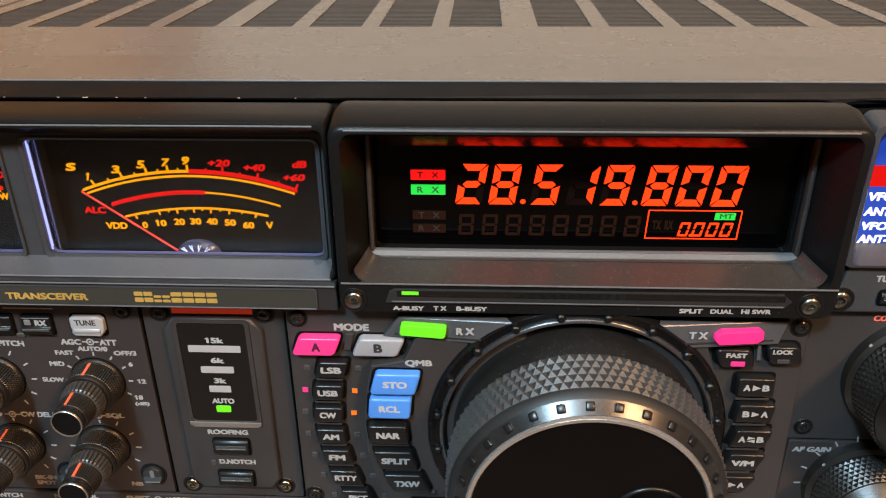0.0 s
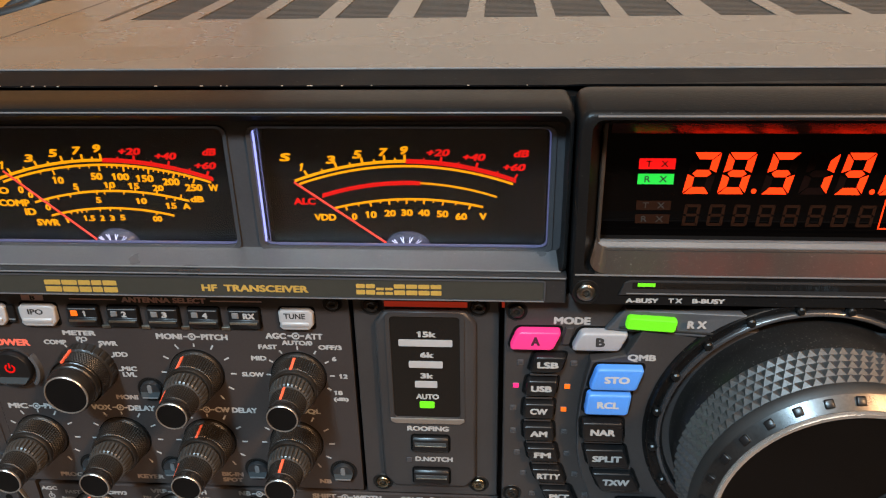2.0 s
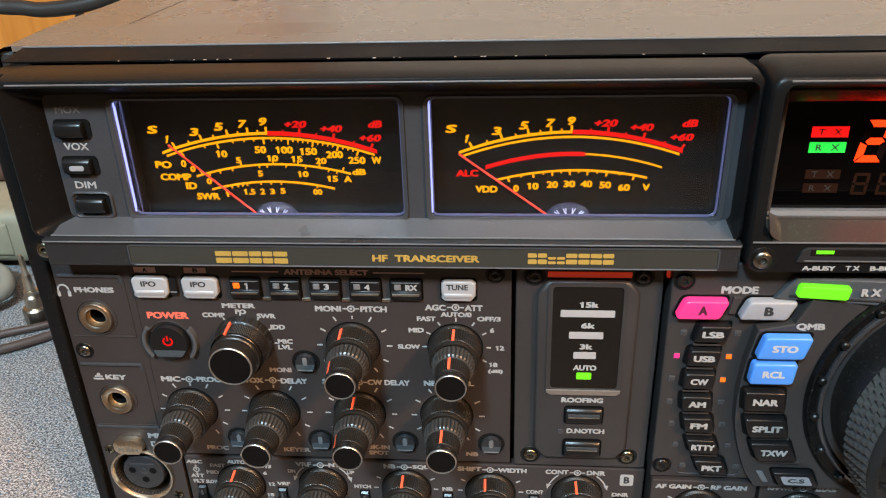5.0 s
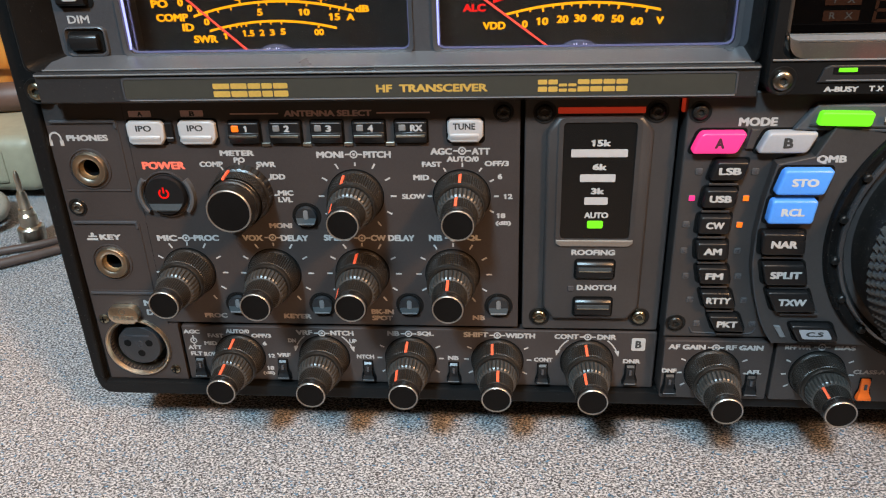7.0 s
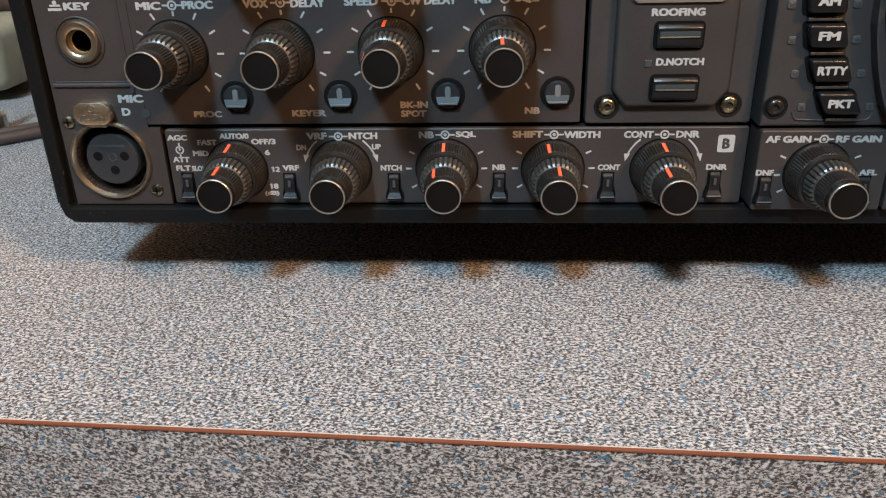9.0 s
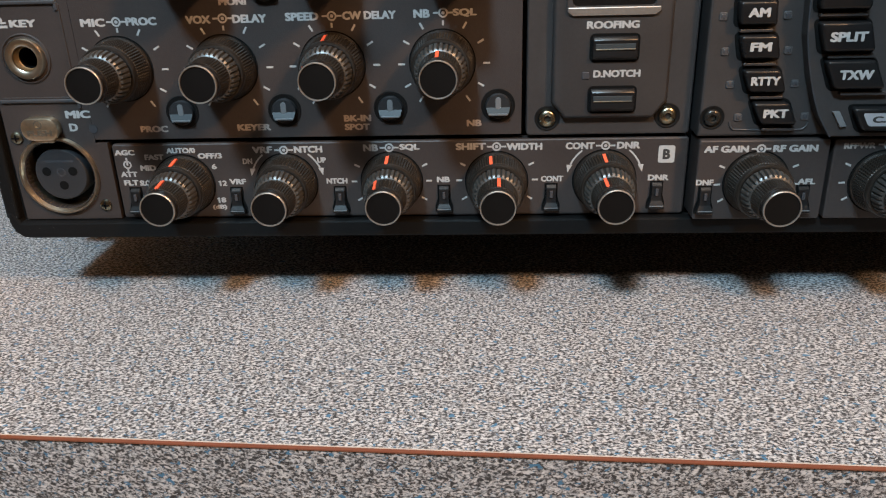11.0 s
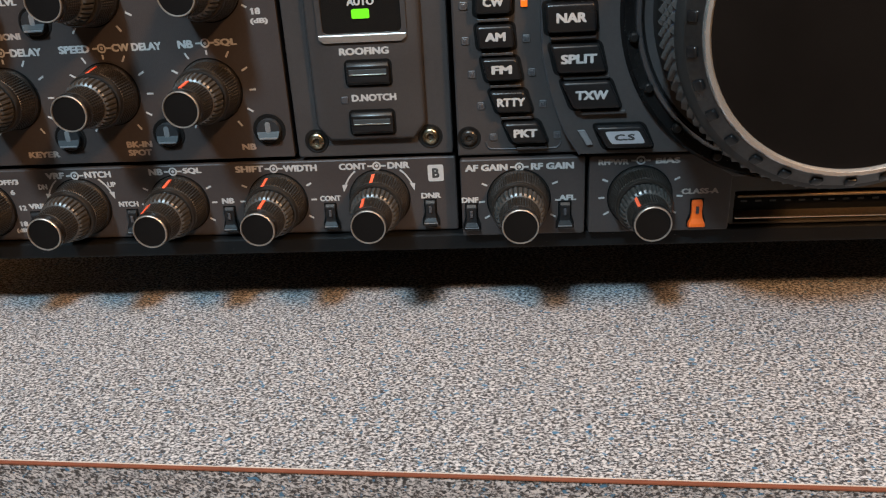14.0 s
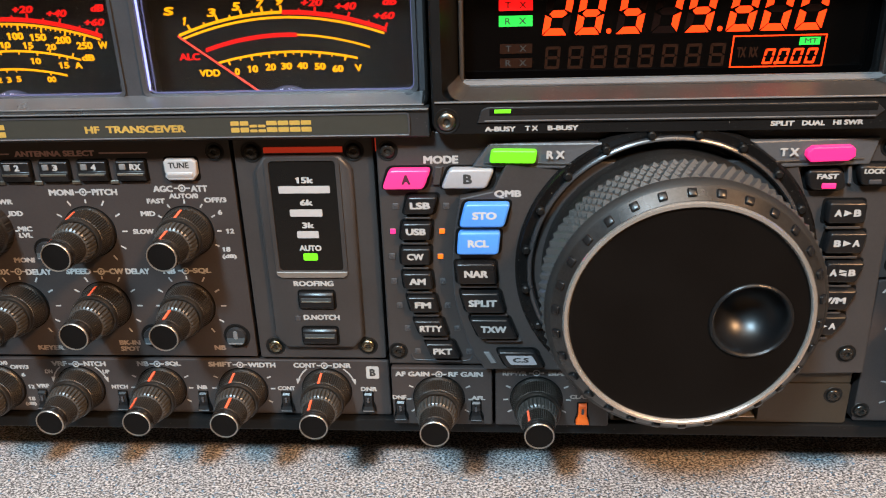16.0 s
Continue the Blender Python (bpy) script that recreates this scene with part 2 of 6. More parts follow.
CABLE = mat("black_cable", (0.02, 0.02, 0.02), 0.5, vary=0.2)
BROWN_CABLE = mat("brown_cable", (0.07, 0.04, 0.03), 0.5, vary=0.2)
GREY_CABLE = mat("grey_cable", (0.28, 0.25, 0.20), 0.5, vary=0.15)
BEIGE = mat("aged_beige_case", (0.29, 0.255, 0.175), 0.5, vary=0.12, scale=60)
PAPER = mat("white_paper", (0.75, 0.74, 0.72), 0.8, vary=0.05)
# unseen walls and ceiling, darkened to hold down bounce light
WALL = mat("low_bounce_wall", (0.15, 0.12, 0.09), 0.9, vary=0.06, scale=20)
# pale paint chips on the lid, and the drawn highlight on the desk seam
CHIP_OR_GLINT = mat("pale_chip_or_edge_glint", (0.50, 0.42, 0.36), 0.4, vary=0.25, scale=600)
SEAM = mat("copper_brown_edge", (0.17, 0.055, 0.03), 0.4, vary=0.2, scale=600)


def wood_material():
    m = bpy.data.materials.new("orange_wood")
    m.use_nodes = True
    nt = m.node_tree
    b = nt.nodes["Principled BSDF"]
    b.inputs["Roughness"].default_value = 0.4
    co = nt.nodes.new("ShaderNodeTexCoord")
    mp = nt.nodes.new("ShaderNodeMapping")
    mp.inputs["Scale"].default_value = (30, 30, 2.5)
    n = nt.nodes.new("ShaderNodeTexNoise")
    n.inputs["Scale"].default_value, n.inputs["Detail"].default_value, n.inputs["Distortion"].default_value = 2.0, 6, 1.5
    r = nt.nodes.new("ShaderNodeValToRGB")
    r.color_ramp.elements[0].position, r.color_ramp.elements[0].color = 0.3, (0.42, 0.165, 0.028, 1)
    r.color_ramp.elements[1].position, r.color_ramp.elements[1].color = 0.7, (0.54, 0.235, 0.045, 1)
    nt.links.new(co.outputs["Object"], mp.inputs["Vector"])
    nt.links.new(mp.outputs[0], n.inputs["Vector"])
    nt.links.new(n.outputs["Fac"], r.inputs[0])
    nt.links.new(r.outputs[0], b.inputs["Base Color"])
    return m


WOOD = wood_material()


def clear_glass():
    m = bpy.data.materials.new("clear_pane")
    m.use_nodes = True
    b = m.node_tree.nodes["Principled BSDF"]
    b.inputs["Base Color"].default_value = (1, 1, 1, 1)
    b.inputs["Roughness"].default_value = 0.02
    b.inputs["Transmission Weight"].default_value = 1.0
    b.inputs["IOR"].default_value = 1.5
    return m


PANE = clear_glass()


def laminate_material():
    """Grey laminate with fine dark and light streaky flecks and a few blue ones."""
    m = bpy.data.materials.new("flecked_grey_laminate")
    m.use_nodes = True
    nt = m.node_tree
    b = nt.nodes["Principled BSDF"]
    b.inputs["Roughness"].default_value = 0.55
    b.inputs["Specular IOR Level"].default_value = 0.3
    co = nt.nodes.new("ShaderNodeTexCoord")
    mp = nt.nodes.new("ShaderNodeMapping")
    mp.inputs["Scale"].default_value = (0.70, 1.0, 0.85)
    nt.links.new(co.outputs["Object"], mp.inputs["Vector"])

    def fleck(scale, detail, offset):
        n = nt.nodes.new("ShaderNodeTexNoise")
        n.inputs["Scale"].default_value, n.inputs["Detail"].default_value = scale, detail
        n.inputs["Roughness"].default_value, n.inputs["Distortion"].default_value = 0.55, 0.6
        o = nt.nodes.new("ShaderNodeVectorMath")
        o.inputs[1].default_value = (offset, offset * 0.7, 0)
        nt.links.new(mp.outputs[0], o.inputs[0])
        nt.links.new(o.outputs[0], n.inputs["Vector"])
        return n

    base = fleck(1580, 2.3, 0)
    r = nt.nodes.new("ShaderNodeValToRGB")
    e = r.color_ramp.elements
    e[0].position, e[0].color = 0.41, (0.036, 0.034, 0.034, 1)
    e[1].position, e[1].color = 0.64, (0.56, 0.524, 0.508, 1)
    for p, c in ((0.465, (0.118, 0.110, 0.110, 1)), (0.52, (0.275, 0.262, 0.257, 1)), (0.575, (0.41, 0.391, 0.383, 1))):
        x = e.new(p)
        x.color = c
    nt.links.new(base.outputs["Fac"], r.inputs[0])
    blue = fleck(900, 1.0, 3.1)
    br = nt.nodes.new("ShaderNodeMapRange")
    br.inputs[1].default_value, br.inputs[2].default_value = 0.65, 0.69
    nt.links.new(blue.outputs["Fac"], br.inputs[0])
    mix = nt.nodes.new("ShaderNodeMix")
    mix.data_type = "RGBA"
    mix.inputs["B"].default_value = (0.06, 0.15, 0.24, 1)
    nt.links.new(br.outputs[0], mix.inputs["Factor"])
    nt.links.new(r.outputs[0], mix.inputs["A"])
    tone = fleck(9, 3.0, 5.0)
    tr = nt.nodes.new("ShaderNodeMapRange")
    tr.inputs[3].default_value, tr.inputs[4].default_value = 0.88, 1.12
    nt.links.new(tone.outputs["Fac"], tr.inputs[0])
    sc = nt.nodes.new("ShaderNodeVectorMath")
    sc.operation = "SCALE"
    nt.links.new(mix.outputs["Result"], sc.inputs[0])
    nt.links.new(tr.outputs[0], sc.inputs["Scale"])
    nt.links.new(sc.outputs[0], b.inputs["Base Color"])
    return m


LAMINATE = laminate_material()

# ---- mesh helpers (millimetres) ----
MM = Matrix.Diagonal((0.001, 0.001, 0.001, 1))


def make_mesh(name, bm, material, smooth=None):
    bmesh.ops.transform(bm, matrix=MM, verts=bm.verts)
    bmesh.ops.recalc_face_normals(bm, faces=bm.faces)
    me = bpy.data.meshes.new(name)
    if smooth is not None:
        for f in bm.faces:
            f.smooth = True
        for e in bm.edges:
            if len(e.link_faces) == 2 and e.calc_face_angle(0) > radians(smooth):
                e.smooth = False
    bm.to_mesh(me)
    bm.free()
    me.materials.append(material)
    return me


def part(name, bm, material, parent, label="", smooth=None):
    ob = new(name, make_mesh(name, bm, material, smooth))
    ob.parent = parent
    return tagged(ob, label)


def shared(name, me, parent, m=None, label=""):
    """One more object on a mesh that is there already; m in metres."""
    ob = new(name, me)
    ob.parent = parent
    if m is not None:
        ob.matrix_basis = m
    return tagged(ob, label)


def thing(name, label, category, group="", kind=""):
    return tagged(new(name), label, category, group, kind)


def box(x0, x1, y0, y1, z0, z1, bevel=0.0, seg=2, bm=None):
    b = bmesh.new()
    bmesh.ops.create_cube(b, size=1)
    bmesh.ops.transform(b, verts=b.verts, matrix=Matrix.Translation(((x0 + x1) / 2, (y0 + y1) / 2, (z0 + z1) / 2)) @ Matrix.Diagonal((x1 - x0, y1 - y0, z1 - z0, 1)))
    if bevel:
        bmesh.ops.bevel(b, geom=b.edges[:], offset=bevel, segments=seg, affect="EDGES", profile=0.5)
    return merge(bm, b) if bm else b


def merge(bm, other):
    me = bpy.data.meshes.new("scrap")
    other.to_mesh(me)
    other.free()
    bm.from_mesh(me)
    bpy.data.meshes.remove(me)
    return bm


def prism(points, y0, y1, bevel=0.0, seg=2):
    """A polygon of (x, z) points drawn out from y1 (back) to y0 (front), with a bevelled front rim."""
    b = bmesh.new()
    back = [b.verts.new((x, y1, z)) for x, z in points]
    front = [b.verts.new((x, y0, z)) for x, z in points]
    n = len(points)
    b.faces.new(back)
    f = b.faces.new(front)
    for i in range(n):
        b.faces.new((back[i], back[(i + 1) % n], front[(i + 1) % n], front[i]))
    bmesh.ops.recalc_face_normals(b, faces=b.faces)
    if bevel:
        bmesh.ops.bevel(b, geom=list(f.edges), offset=bevel, segments=seg, affect="EDGES", profile=0.5)
    return b


def rounded(x0, x1, z0, z1, r, n=4):
    """A rectangle with rounded corners, as (x, z) points."""
    pts = []
    for cx, cz, a in ((x1 - r, z1 - r, 0), (x0 + r, z1 - r, 90), (x0 + r, z0 + r, 180), (x1 - r, z0 + r, 270)):
        for i in range(n + 1):
            t = radians(a + 90 * i / n)
            pts.append((cx + r * math.cos(t), cz + r * math.sin(t)))
    return pts


def slanted(x0, x1, z0, z1, lean, r=1.0, n=3):
    """A rounded key whose top leans to one side by lean."""
    zc = (z0 + z1) / 2
    return [(x + lean * (z - zc) / (z1 - z0), z) for x, z in rounded(x0, x1, z0, z1, r, n)]


def loft(loops, close_last=False, bm=None):
    """Rings of the same number of (x, y, z) points, skinned one to the next."""
    b = bm or bmesh.new()
    rings = [[b.verts.new(p) for p in loop] for loop in loops]
    n = len(rings[0])
    for a, c in zip(rings, rings[1:]):
        for i in range(n):
            b.faces.new((a[i], a[(i + 1) % n], c[(i + 1) % n], c[i]))
    if close_last:
        b.faces.new(rings[-1])
    return b


def at_y(points, y):
    return [(x, y, z) for x, z in points]


def lathe(profile, seg=48, cx=0.0, cz=0.0, ridge=None, cap=True, bm=None):
    """Turns (radius, y) pairs about an axis along y. ridge(i, k): what ring i gets added at spoke k."""
    b = bm or bmesh.new()
    rings = []
    for i, (r, y) in enumerate(profile):
        ring = []
        for k in range(seg):
            a = 2 * math.pi * k / seg
            rr = r + (ridge(i, k) if ridge else 0)
            ring.append(b.verts.new((cx + rr * math.sin(a), y, cz + rr * math.cos(a))))
        rings.append(ring)
    for a, c in zip(rings, rings[1:]):
        for k in range(seg):
            b.faces.new((a[k], a[(k + 1) % seg], c[(k + 1) % seg], c[k]))
    if cap:
        b.faces.new(rings[-1])
    return b


def profile_bar(points, x0, x1, bevel=0.0):
    """A (y, z) outline drawn out along x."""
    b = bmesh.new()
    a = [b.verts.new((x0, y, z)) for y, z in points]
    c = [b.verts.new((x1, y, z)) for y, z in points]
    n = len(points)
    b.faces.new(a)
    b.faces.new(c)
    for i in range(n):
        b.faces.new((a[i], a[(i + 1) % n], c[(i + 1) % n], c[i]))
    bmesh.ops.recalc_face_normals(b, faces=b.faces)
    if bevel:
        bmesh.ops.bevel(b, geom=b.edges[:], offset=bevel, segments=2, affect="EDGES", profile=0.5)
    return b


def tube(points, radius, seg=10):
    """A round cable along smoothed (x, y, z) points."""
    pts = [Vector(p) for p in points]
    fine = []
    for i in range(len(pts) - 1):
        p0, p1, p2, p3 = pts[max(i - 1, 0)], pts[i], pts[i + 1], pts[min(i + 2, len(pts) - 1)]
        for s in range(8):
            t = s / 8
            fine.append(0.5 * ((2 * p1) + (p2 - p0) * t + (2 * p0 - 5 * p1 + 4 * p2 - p3) * t * t + (3 * p1 - p0 - 3 * p2 + p3) * t ** 3))
    fine.append(pts[-1])
    b = bmesh.new()
    rings = []
    up = Vector((0.13, 0.29, 1)).normalized()
    for i, p in enumerate(fine):
        d = (fine[min(i + 1, len(fine) - 1)] - fine[max(i - 1, 0)]).normalized()
        s = d.cross(up).normalized()
        u = s.cross(d)
        rings.append([b.verts.new(p + radius * (math.cos(2 * math.pi * k / seg) * s + math.sin(2 * math.pi * k / seg) * u)) for k in range(seg)])
    for a, c in zip(rings, rings[1:]):
        for k in range(seg):
            b.faces.new((a[k], a[(k + 1) % seg], c[(k + 1) % seg], c[k]))
    b.faces.new(rings[0])
    b.faces.new(rings[-1])
    return b


def flag_ones(me, text):
    """Gives each figure 1, a bare stem in this typeface, its small flag."""
    if "1" not in text:
        return
    b = bmesh.new()
    b.from_mesh(me)
    islands, seen = [], set()
    for v in b.verts:
        if v in seen:
            continue
        todo, island = [v], []
        seen.add(v)
        while todo:
            u = todo.pop()
            island.append(u.co)
            for e in u.link_edges:
                o = e.other_vert(u)
                if o not in seen:
                    seen.add(o)
                    todo.append(o)
        islands.append((min(c.x for c in island), min(c.y for c in island), max(c.y for c in island)))
    islands.sort()
    for letter, (x0, y0, y1) in zip(text.replace(" ", ""), islands):
        if letter == "1":
            h = y1 - y0
            b.faces.new([b.verts.new((x0 + dx * h, y1 - dy * h, 0)) for dx, dy in ((0.04, 0.0), (-0.10, 0.13), (-0.17, 0.15), (-0.17, 0.26), (0.04, 0.24))])
    b.to_mesh(me)
    b.free()


def lettering(text, x, z, width, height, y, material, parent, lean=0.0, bold=0.054, name="lettering"):
    """Printed words, centred at (x, z) on the plane y, of a given width and height."""
    cu = bpy.data.curves.new("words", "FONT")
    cu.body, cu.size, cu.extrude, cu.resolution_u = text, 1.0, 0.0, 3
    ob = bpy.data.objects.new("words", cu)
    me = bpy.data.meshes.new_from_object(ob)
    bpy.data.objects.remove(ob)
    flag_ones(me, text)
    b = bmesh.new()
    # the strokes are thickened by shifted layers, each a hair behind the last
    for k, (dx, dz) in enumerate(((-1, 0.4), (1, 0.4), (-1, -0.4), (1, -0.4), (0, 0.8), (0, -0.8))):
        n = len(b.verts)
        b.from_mesh(me)
        b.verts.ensure_lookup_table()
        for v in b.verts[n:]:
            v.co.x += dx * bold
            v.co.y += dz * bold
            v.co.z = 0.007 * k
    bpy.data.meshes.remove(me)
    xs = [v.co.x for v in b.verts]
    zs = [v.co.y for v in b.verts]
    w, h = max(xs) - min(xs), max(zs) - min(zs)
    mx, mz = (max(xs) + min(xs)) / 2, (max(zs) + min(zs)) / 2
    width -= lean * height
    for v in b.verts:
        px, pz = (v.co.x - mx) / w * width, (v.co.y - mz) / h * height
        v.co = (x + px + lean * pz, y + v.co.z, z + pz)
    top = bmesh.ops.extrude_face_region(b, geom=b.faces[:])
    for v in top["geom"]:
        if isinstance(v, bmesh.types.BMVert):
            v.co.y += 0.05
    return part(name, b, material, parent)


def knurl(cx, cz, r0, r1, y0, y1, n, rows):
    """A band of small square pyramids round an axis along y, each row shifted by half a step from the last."""
    b = bmesh.new()
    step = (y1 - y0) / rows
    for j in range(rows):
        ya, yb = y0 + step * j, y0 + step * (j + 1)
        for k in range(n):
            q = [(k + s + 0.5 * (j % 2)) * 2 * math.pi / n for s in (-0.5, 0.0, 0.5)]
            vs = [b.verts.new((cx + r * math.sin(a), y, cz + r * math.cos(a))) for r, a, y in ((r0, q[0], ya), (r0, q[2], ya), (r0, q[2], yb), (r0, q[0], yb), (r1, q[1], (ya + yb) / 2))]
            for s in range(4):
                b.faces.new((vs[s], vs[(s + 1) % 4], vs[4]))
    return b


def flat(points, y, depth=0.1):
    return prism(points, y, y + depth)


def stroke(x0, z0, x1, z1, w, y, depth=0.1):
    """A straight printed stroke on the plane y."""
    d = Vector((x1 - x0, z1 - z0)).normalized() * (w / 2)
    return prism([(x0 - d.y, z0 + d.x), (x1 - d.y, z1 + d.x), (x1 + d.y, z1 - d.x), (x0 + d.y, z0 - d.x)], y, y + depth)

# ---- the room ----


def room():
    for name, b in (
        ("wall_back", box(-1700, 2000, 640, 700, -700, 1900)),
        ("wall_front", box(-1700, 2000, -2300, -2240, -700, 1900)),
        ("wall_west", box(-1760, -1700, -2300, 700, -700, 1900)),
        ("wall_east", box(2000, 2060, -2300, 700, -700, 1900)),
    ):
        ob = part(name, b, WHITE_WALL if name == "wall_back" else WALL, None, "plain room wall, tone set for bounce and reflections")
        tagged(ob, category="wall", kind="structure")
    tagged(part("ceiling", box(-1760, 2060, -2300, 700, 1900, 1960), WALL, None, "plain unseen ceiling, kept dark against bounce"), category="ceiling", kind="structure")
    tagged(part("floor", box(-1760, 2060, -2300, 700, -760, -700), FLOOR_WOOD, None, "brown wooden floor"), category="floor", kind="structure")


def desk():
    d = thing("desk", "desk with flecked grey laminate top and brown edge seam", "desk")
    a = -0.0455
    y_of = lambda x: -64.3 + a * x
    for name, z0, z1, dy, material, label in (
        ("desktop", -36, 0, 0.0, LAMINATE, "flecked grey laminate top"),
    ):
        b = bmesh.new()
        bot = [b.verts.new(p) for p in ((-900, y_of(-900), z0), (1200, y_of(1200), z0), (1200, 620, z0), (-900, 620, z0))]
        top = [b.verts.new((v.co.x, v.co.y, z1)) for v in bot]
        for v in bot[:2]:
            v.co.y += 7.0
        b.faces.new(bot)
        b.faces.new(top)
        for i in range(4):
            b.faces.new((bot[i], bot[(i + 1) % 4], top[(i + 1) % 4], top[i]))
        part(name, b, material, d, label)
    b = bmesh.new()
    loops = []
    for x in (-900, 1200):
        y = y_of(x)
        loops.append([(x, y + 0.25, 0.12), (x, y - 0.25, 0.1), (x, y - 0.35, -0.2), (x, y - 0.32, -0.62), (x, y + 0.25, -0.62)])
    b = loft(loops)
    part("edge_seam", b, SEAM, d, "thin copper-brown laminate seam")
    b = loft([[(x, y_of(x) + 0.62, 0.004), (x, y_of(x) + 0.6, 0.1), (x, y_of(x) + 0.2, 0.16), (x, y_of(x) + 0.2, 0.0)] for x in (-900, 1200)])
    part("seam_highlight", b, CHIP_OR_GLINT, d, "pale line drawn as the seam's highlight")
    for x in (-820, 1120):
        for y in (20, 560):
            part("leg", box(x - 25, x + 25, y - 25, y + 25, -700, -36, 2), CASE, d)
    return d


room()
desk()

# ---- the radio ----
radio = thing("radio_transceiver", "black tabletop radio transceiver with lit meters, red digits and many knobs", "radio")


def case_and_lid():
    part("case", box(-8, 526, 26, 420, 24, 184.5, 1.5), CASE, radio, "black painted metal case")
    # outer front frame with rounded lower corners, behind the panels
    part("front_frame", prism([(33.0, 22.0), (515, 22.0), (515, 127.6), (33.0, 127.6)], 10.0, 20, 0.8), BEZEL, radio, "black moulded front frame")
    part("frame_corner", prism([(3.0, 27), (4.5, 23.5), (8, 22), (33, 22), (33, 30.0), (8.2, 30.0), (8.2, 127.6), (3.0, 127.6)], 0.8, 20, 0.6), BEZEL, radio)
    part("frame_back", box(5, 34, 12, 20, 24, 127), GAP, radio)
    # two unseen fillers added to stop light leaking through the panel gaps
    part("lower_light_stop", box(6.6, 511, 2.2, 9.9, 22.3, 23.5), GAP, radio)
    part("inner_light_stop", box(4, 514, 20.2, 25.8, 23, 181.5), GAP, radio)
    part("frame_upright", box(3, 10.5, 0.8, 20, 126, 183, 0.5), BEZEL, radio)
    part("frame_upright", box(510, 515, 0.8, 20, 126, 183, 0.5), BEZEL, radio)
    part("frame_rail", box(3, 515, 9, 20, 176, 182.0, 0.3), GAP, radio)
    # lower lip that stands a little proud
    lip = [(6.5, 26.8), (4.6, 30), (3.2, 30), (3.2, 27), (4.2, 24), (6.4, 22.3), (9, 22), (512, 22), (512, 26.8)]
    part("lower_lip", prism(lip, -2.2, 2, 0.6), BEZEL, radio)
    # side cheek of the frame
    cheek = [(2.6, 28), (6.2, 28), (7.6, 128), (12.0, 135.5), (13, 140), (13, 182), (2.0, 182)]
    part("side_cheek", prism(cheek, -2.0, 2, 0.7), BEZEL, radio, "black bevelled side of the front frame")
    # lid: sloping front edge, then a flat top that is pierced by ventilation grilles
    lid = part("lid", profile_bar([(24.5, 184.2), (24.5, 185.9), (50, 187.0), (98, 187.0), (98, 185.0), (50, 185)], -2, 520), LID, radio, "brown-grey painted metal lid with ventilation slots")
    slots = []
    for start, n in ((54.0, 4), (161.6, 4), (272.6, 4), (381.0, 4)):
        slots += [(start + 26.1 * i, start + 26.1 * i + 19.6) for i in range(n)]
    ribs = [-2.0] + [v for s in slots for v in s] + [520.0]
    for x0, x1 in zip(ribs[0::2], ribs[1::2]):
        part("lid_rib", box(x0, x1, 97.9, 250, 185, 187.0), LID, lid)
    part("lid_back", box(-2, 520, 249.9, 420, 185, 187.0), LID, lid)
    # rounded shoulders along both sides
    for s, x in ((-1, -2.0), (1, 520.0)):
        arc = [(x + s * 9.0 * math.sin(radians(a)), 178.0 + 9.0 * math.cos(radians(a))) for a in range(0, 91, 15)]
        arc = [(x - s * 0.1, 185.0)] + arc + [(x + s * 9.0, 172.0), (x + s * 7.8, 172.0)]
        part("lid_shoulder", loft([[(px, y, pz - drop) for px, pz in arc] for y, drop in ((24.5, 1.1), (50, 0.0), (420, 0.0))]), LID, lid, "rounded side edge of the lid", 50)
    for x0, x1 in slots:
        g = bmesh.new()
        y = 99.2
        while y < 249:
            box(x0 - 0.2, x1 + 0.2, y, y + 1.3, 184.6, 186.6, 0, 1, g)
            y += 2.9
        tagged(part("vent_grille", g, VENT, lid, "fine louvred ventilation grille"), kind="stuff")
    part("vent_tray", box(40, 480, 97, 251, 178, 182.6), GAP, radio)
    part("lid_slit", box(43.2, 45.4, 96, 300, 187.0, 187.06), VENT, lid, "narrow dark line laid on the lid for a slit's shade")
    part("lid_seam", box(23.0, 23.6, 52, 300, 187.0, 187.06), VENT, lid, "dark seam line of the lid")
    # black trim in front of the lid, stepping back over the display
    b = bmesh.new()
    top = [(2, 24.3, 185.6), (516, 24.3, 185.6), (516, 9.2, 184.9), (352, 9.2, 184.9), (348, 9.2, 183.9), (345.5, 9.2, 183.9), (342, 9.2, 184.9), (215.8, 9.2, 184.9), (211.8, 12.2, 183.9), (2, 12.2, 183.9)]
    up = [b.verts.new(p) for p in top]
    down = [b.verts.new((x, y + 0.2, z - 0.5)) for x, y, z in top]
    n = len(top)
    b.faces.new(up)
    b.faces.new(down)
    for i in range(n):
        b.faces.new((up[i], up[(i + 1) % n], down[(i + 1) % n], down[i]))
    bmesh.ops.triangulate(b, faces=[f for f in b.faces if len(f.verts) > 4])
    part("top_trim", b, TRIM, radio, "worn black plastic trim along the lid")
    part("trim_highlight", box(2, 516, 23.6, 24.35, 185.4, 185.95, 0.15), PALE_OR_GLINT, radio)
    # paint chips along the lid's edge and the trim
    rng = random.Random(11)
    b = bmesh.new()
    for _ in range(46):
        x, w = rng.uniform(60, 512), rng.choice((0.4, 0.5, 0.7, 1.0, 1.8))
        box(x, x + w, 24.3, 24.56, 185.62, 185.72 + rng.uniform(0.1, 0.22), 0, 1, b)
    for _ in range(18):
        x, w = rng.uniform(20, 205), rng.choice((0.4, 0.6, 0.9))
        box(x, x + w, 12.1, 12.35, 183.72, 183.93, 0, 1, b)
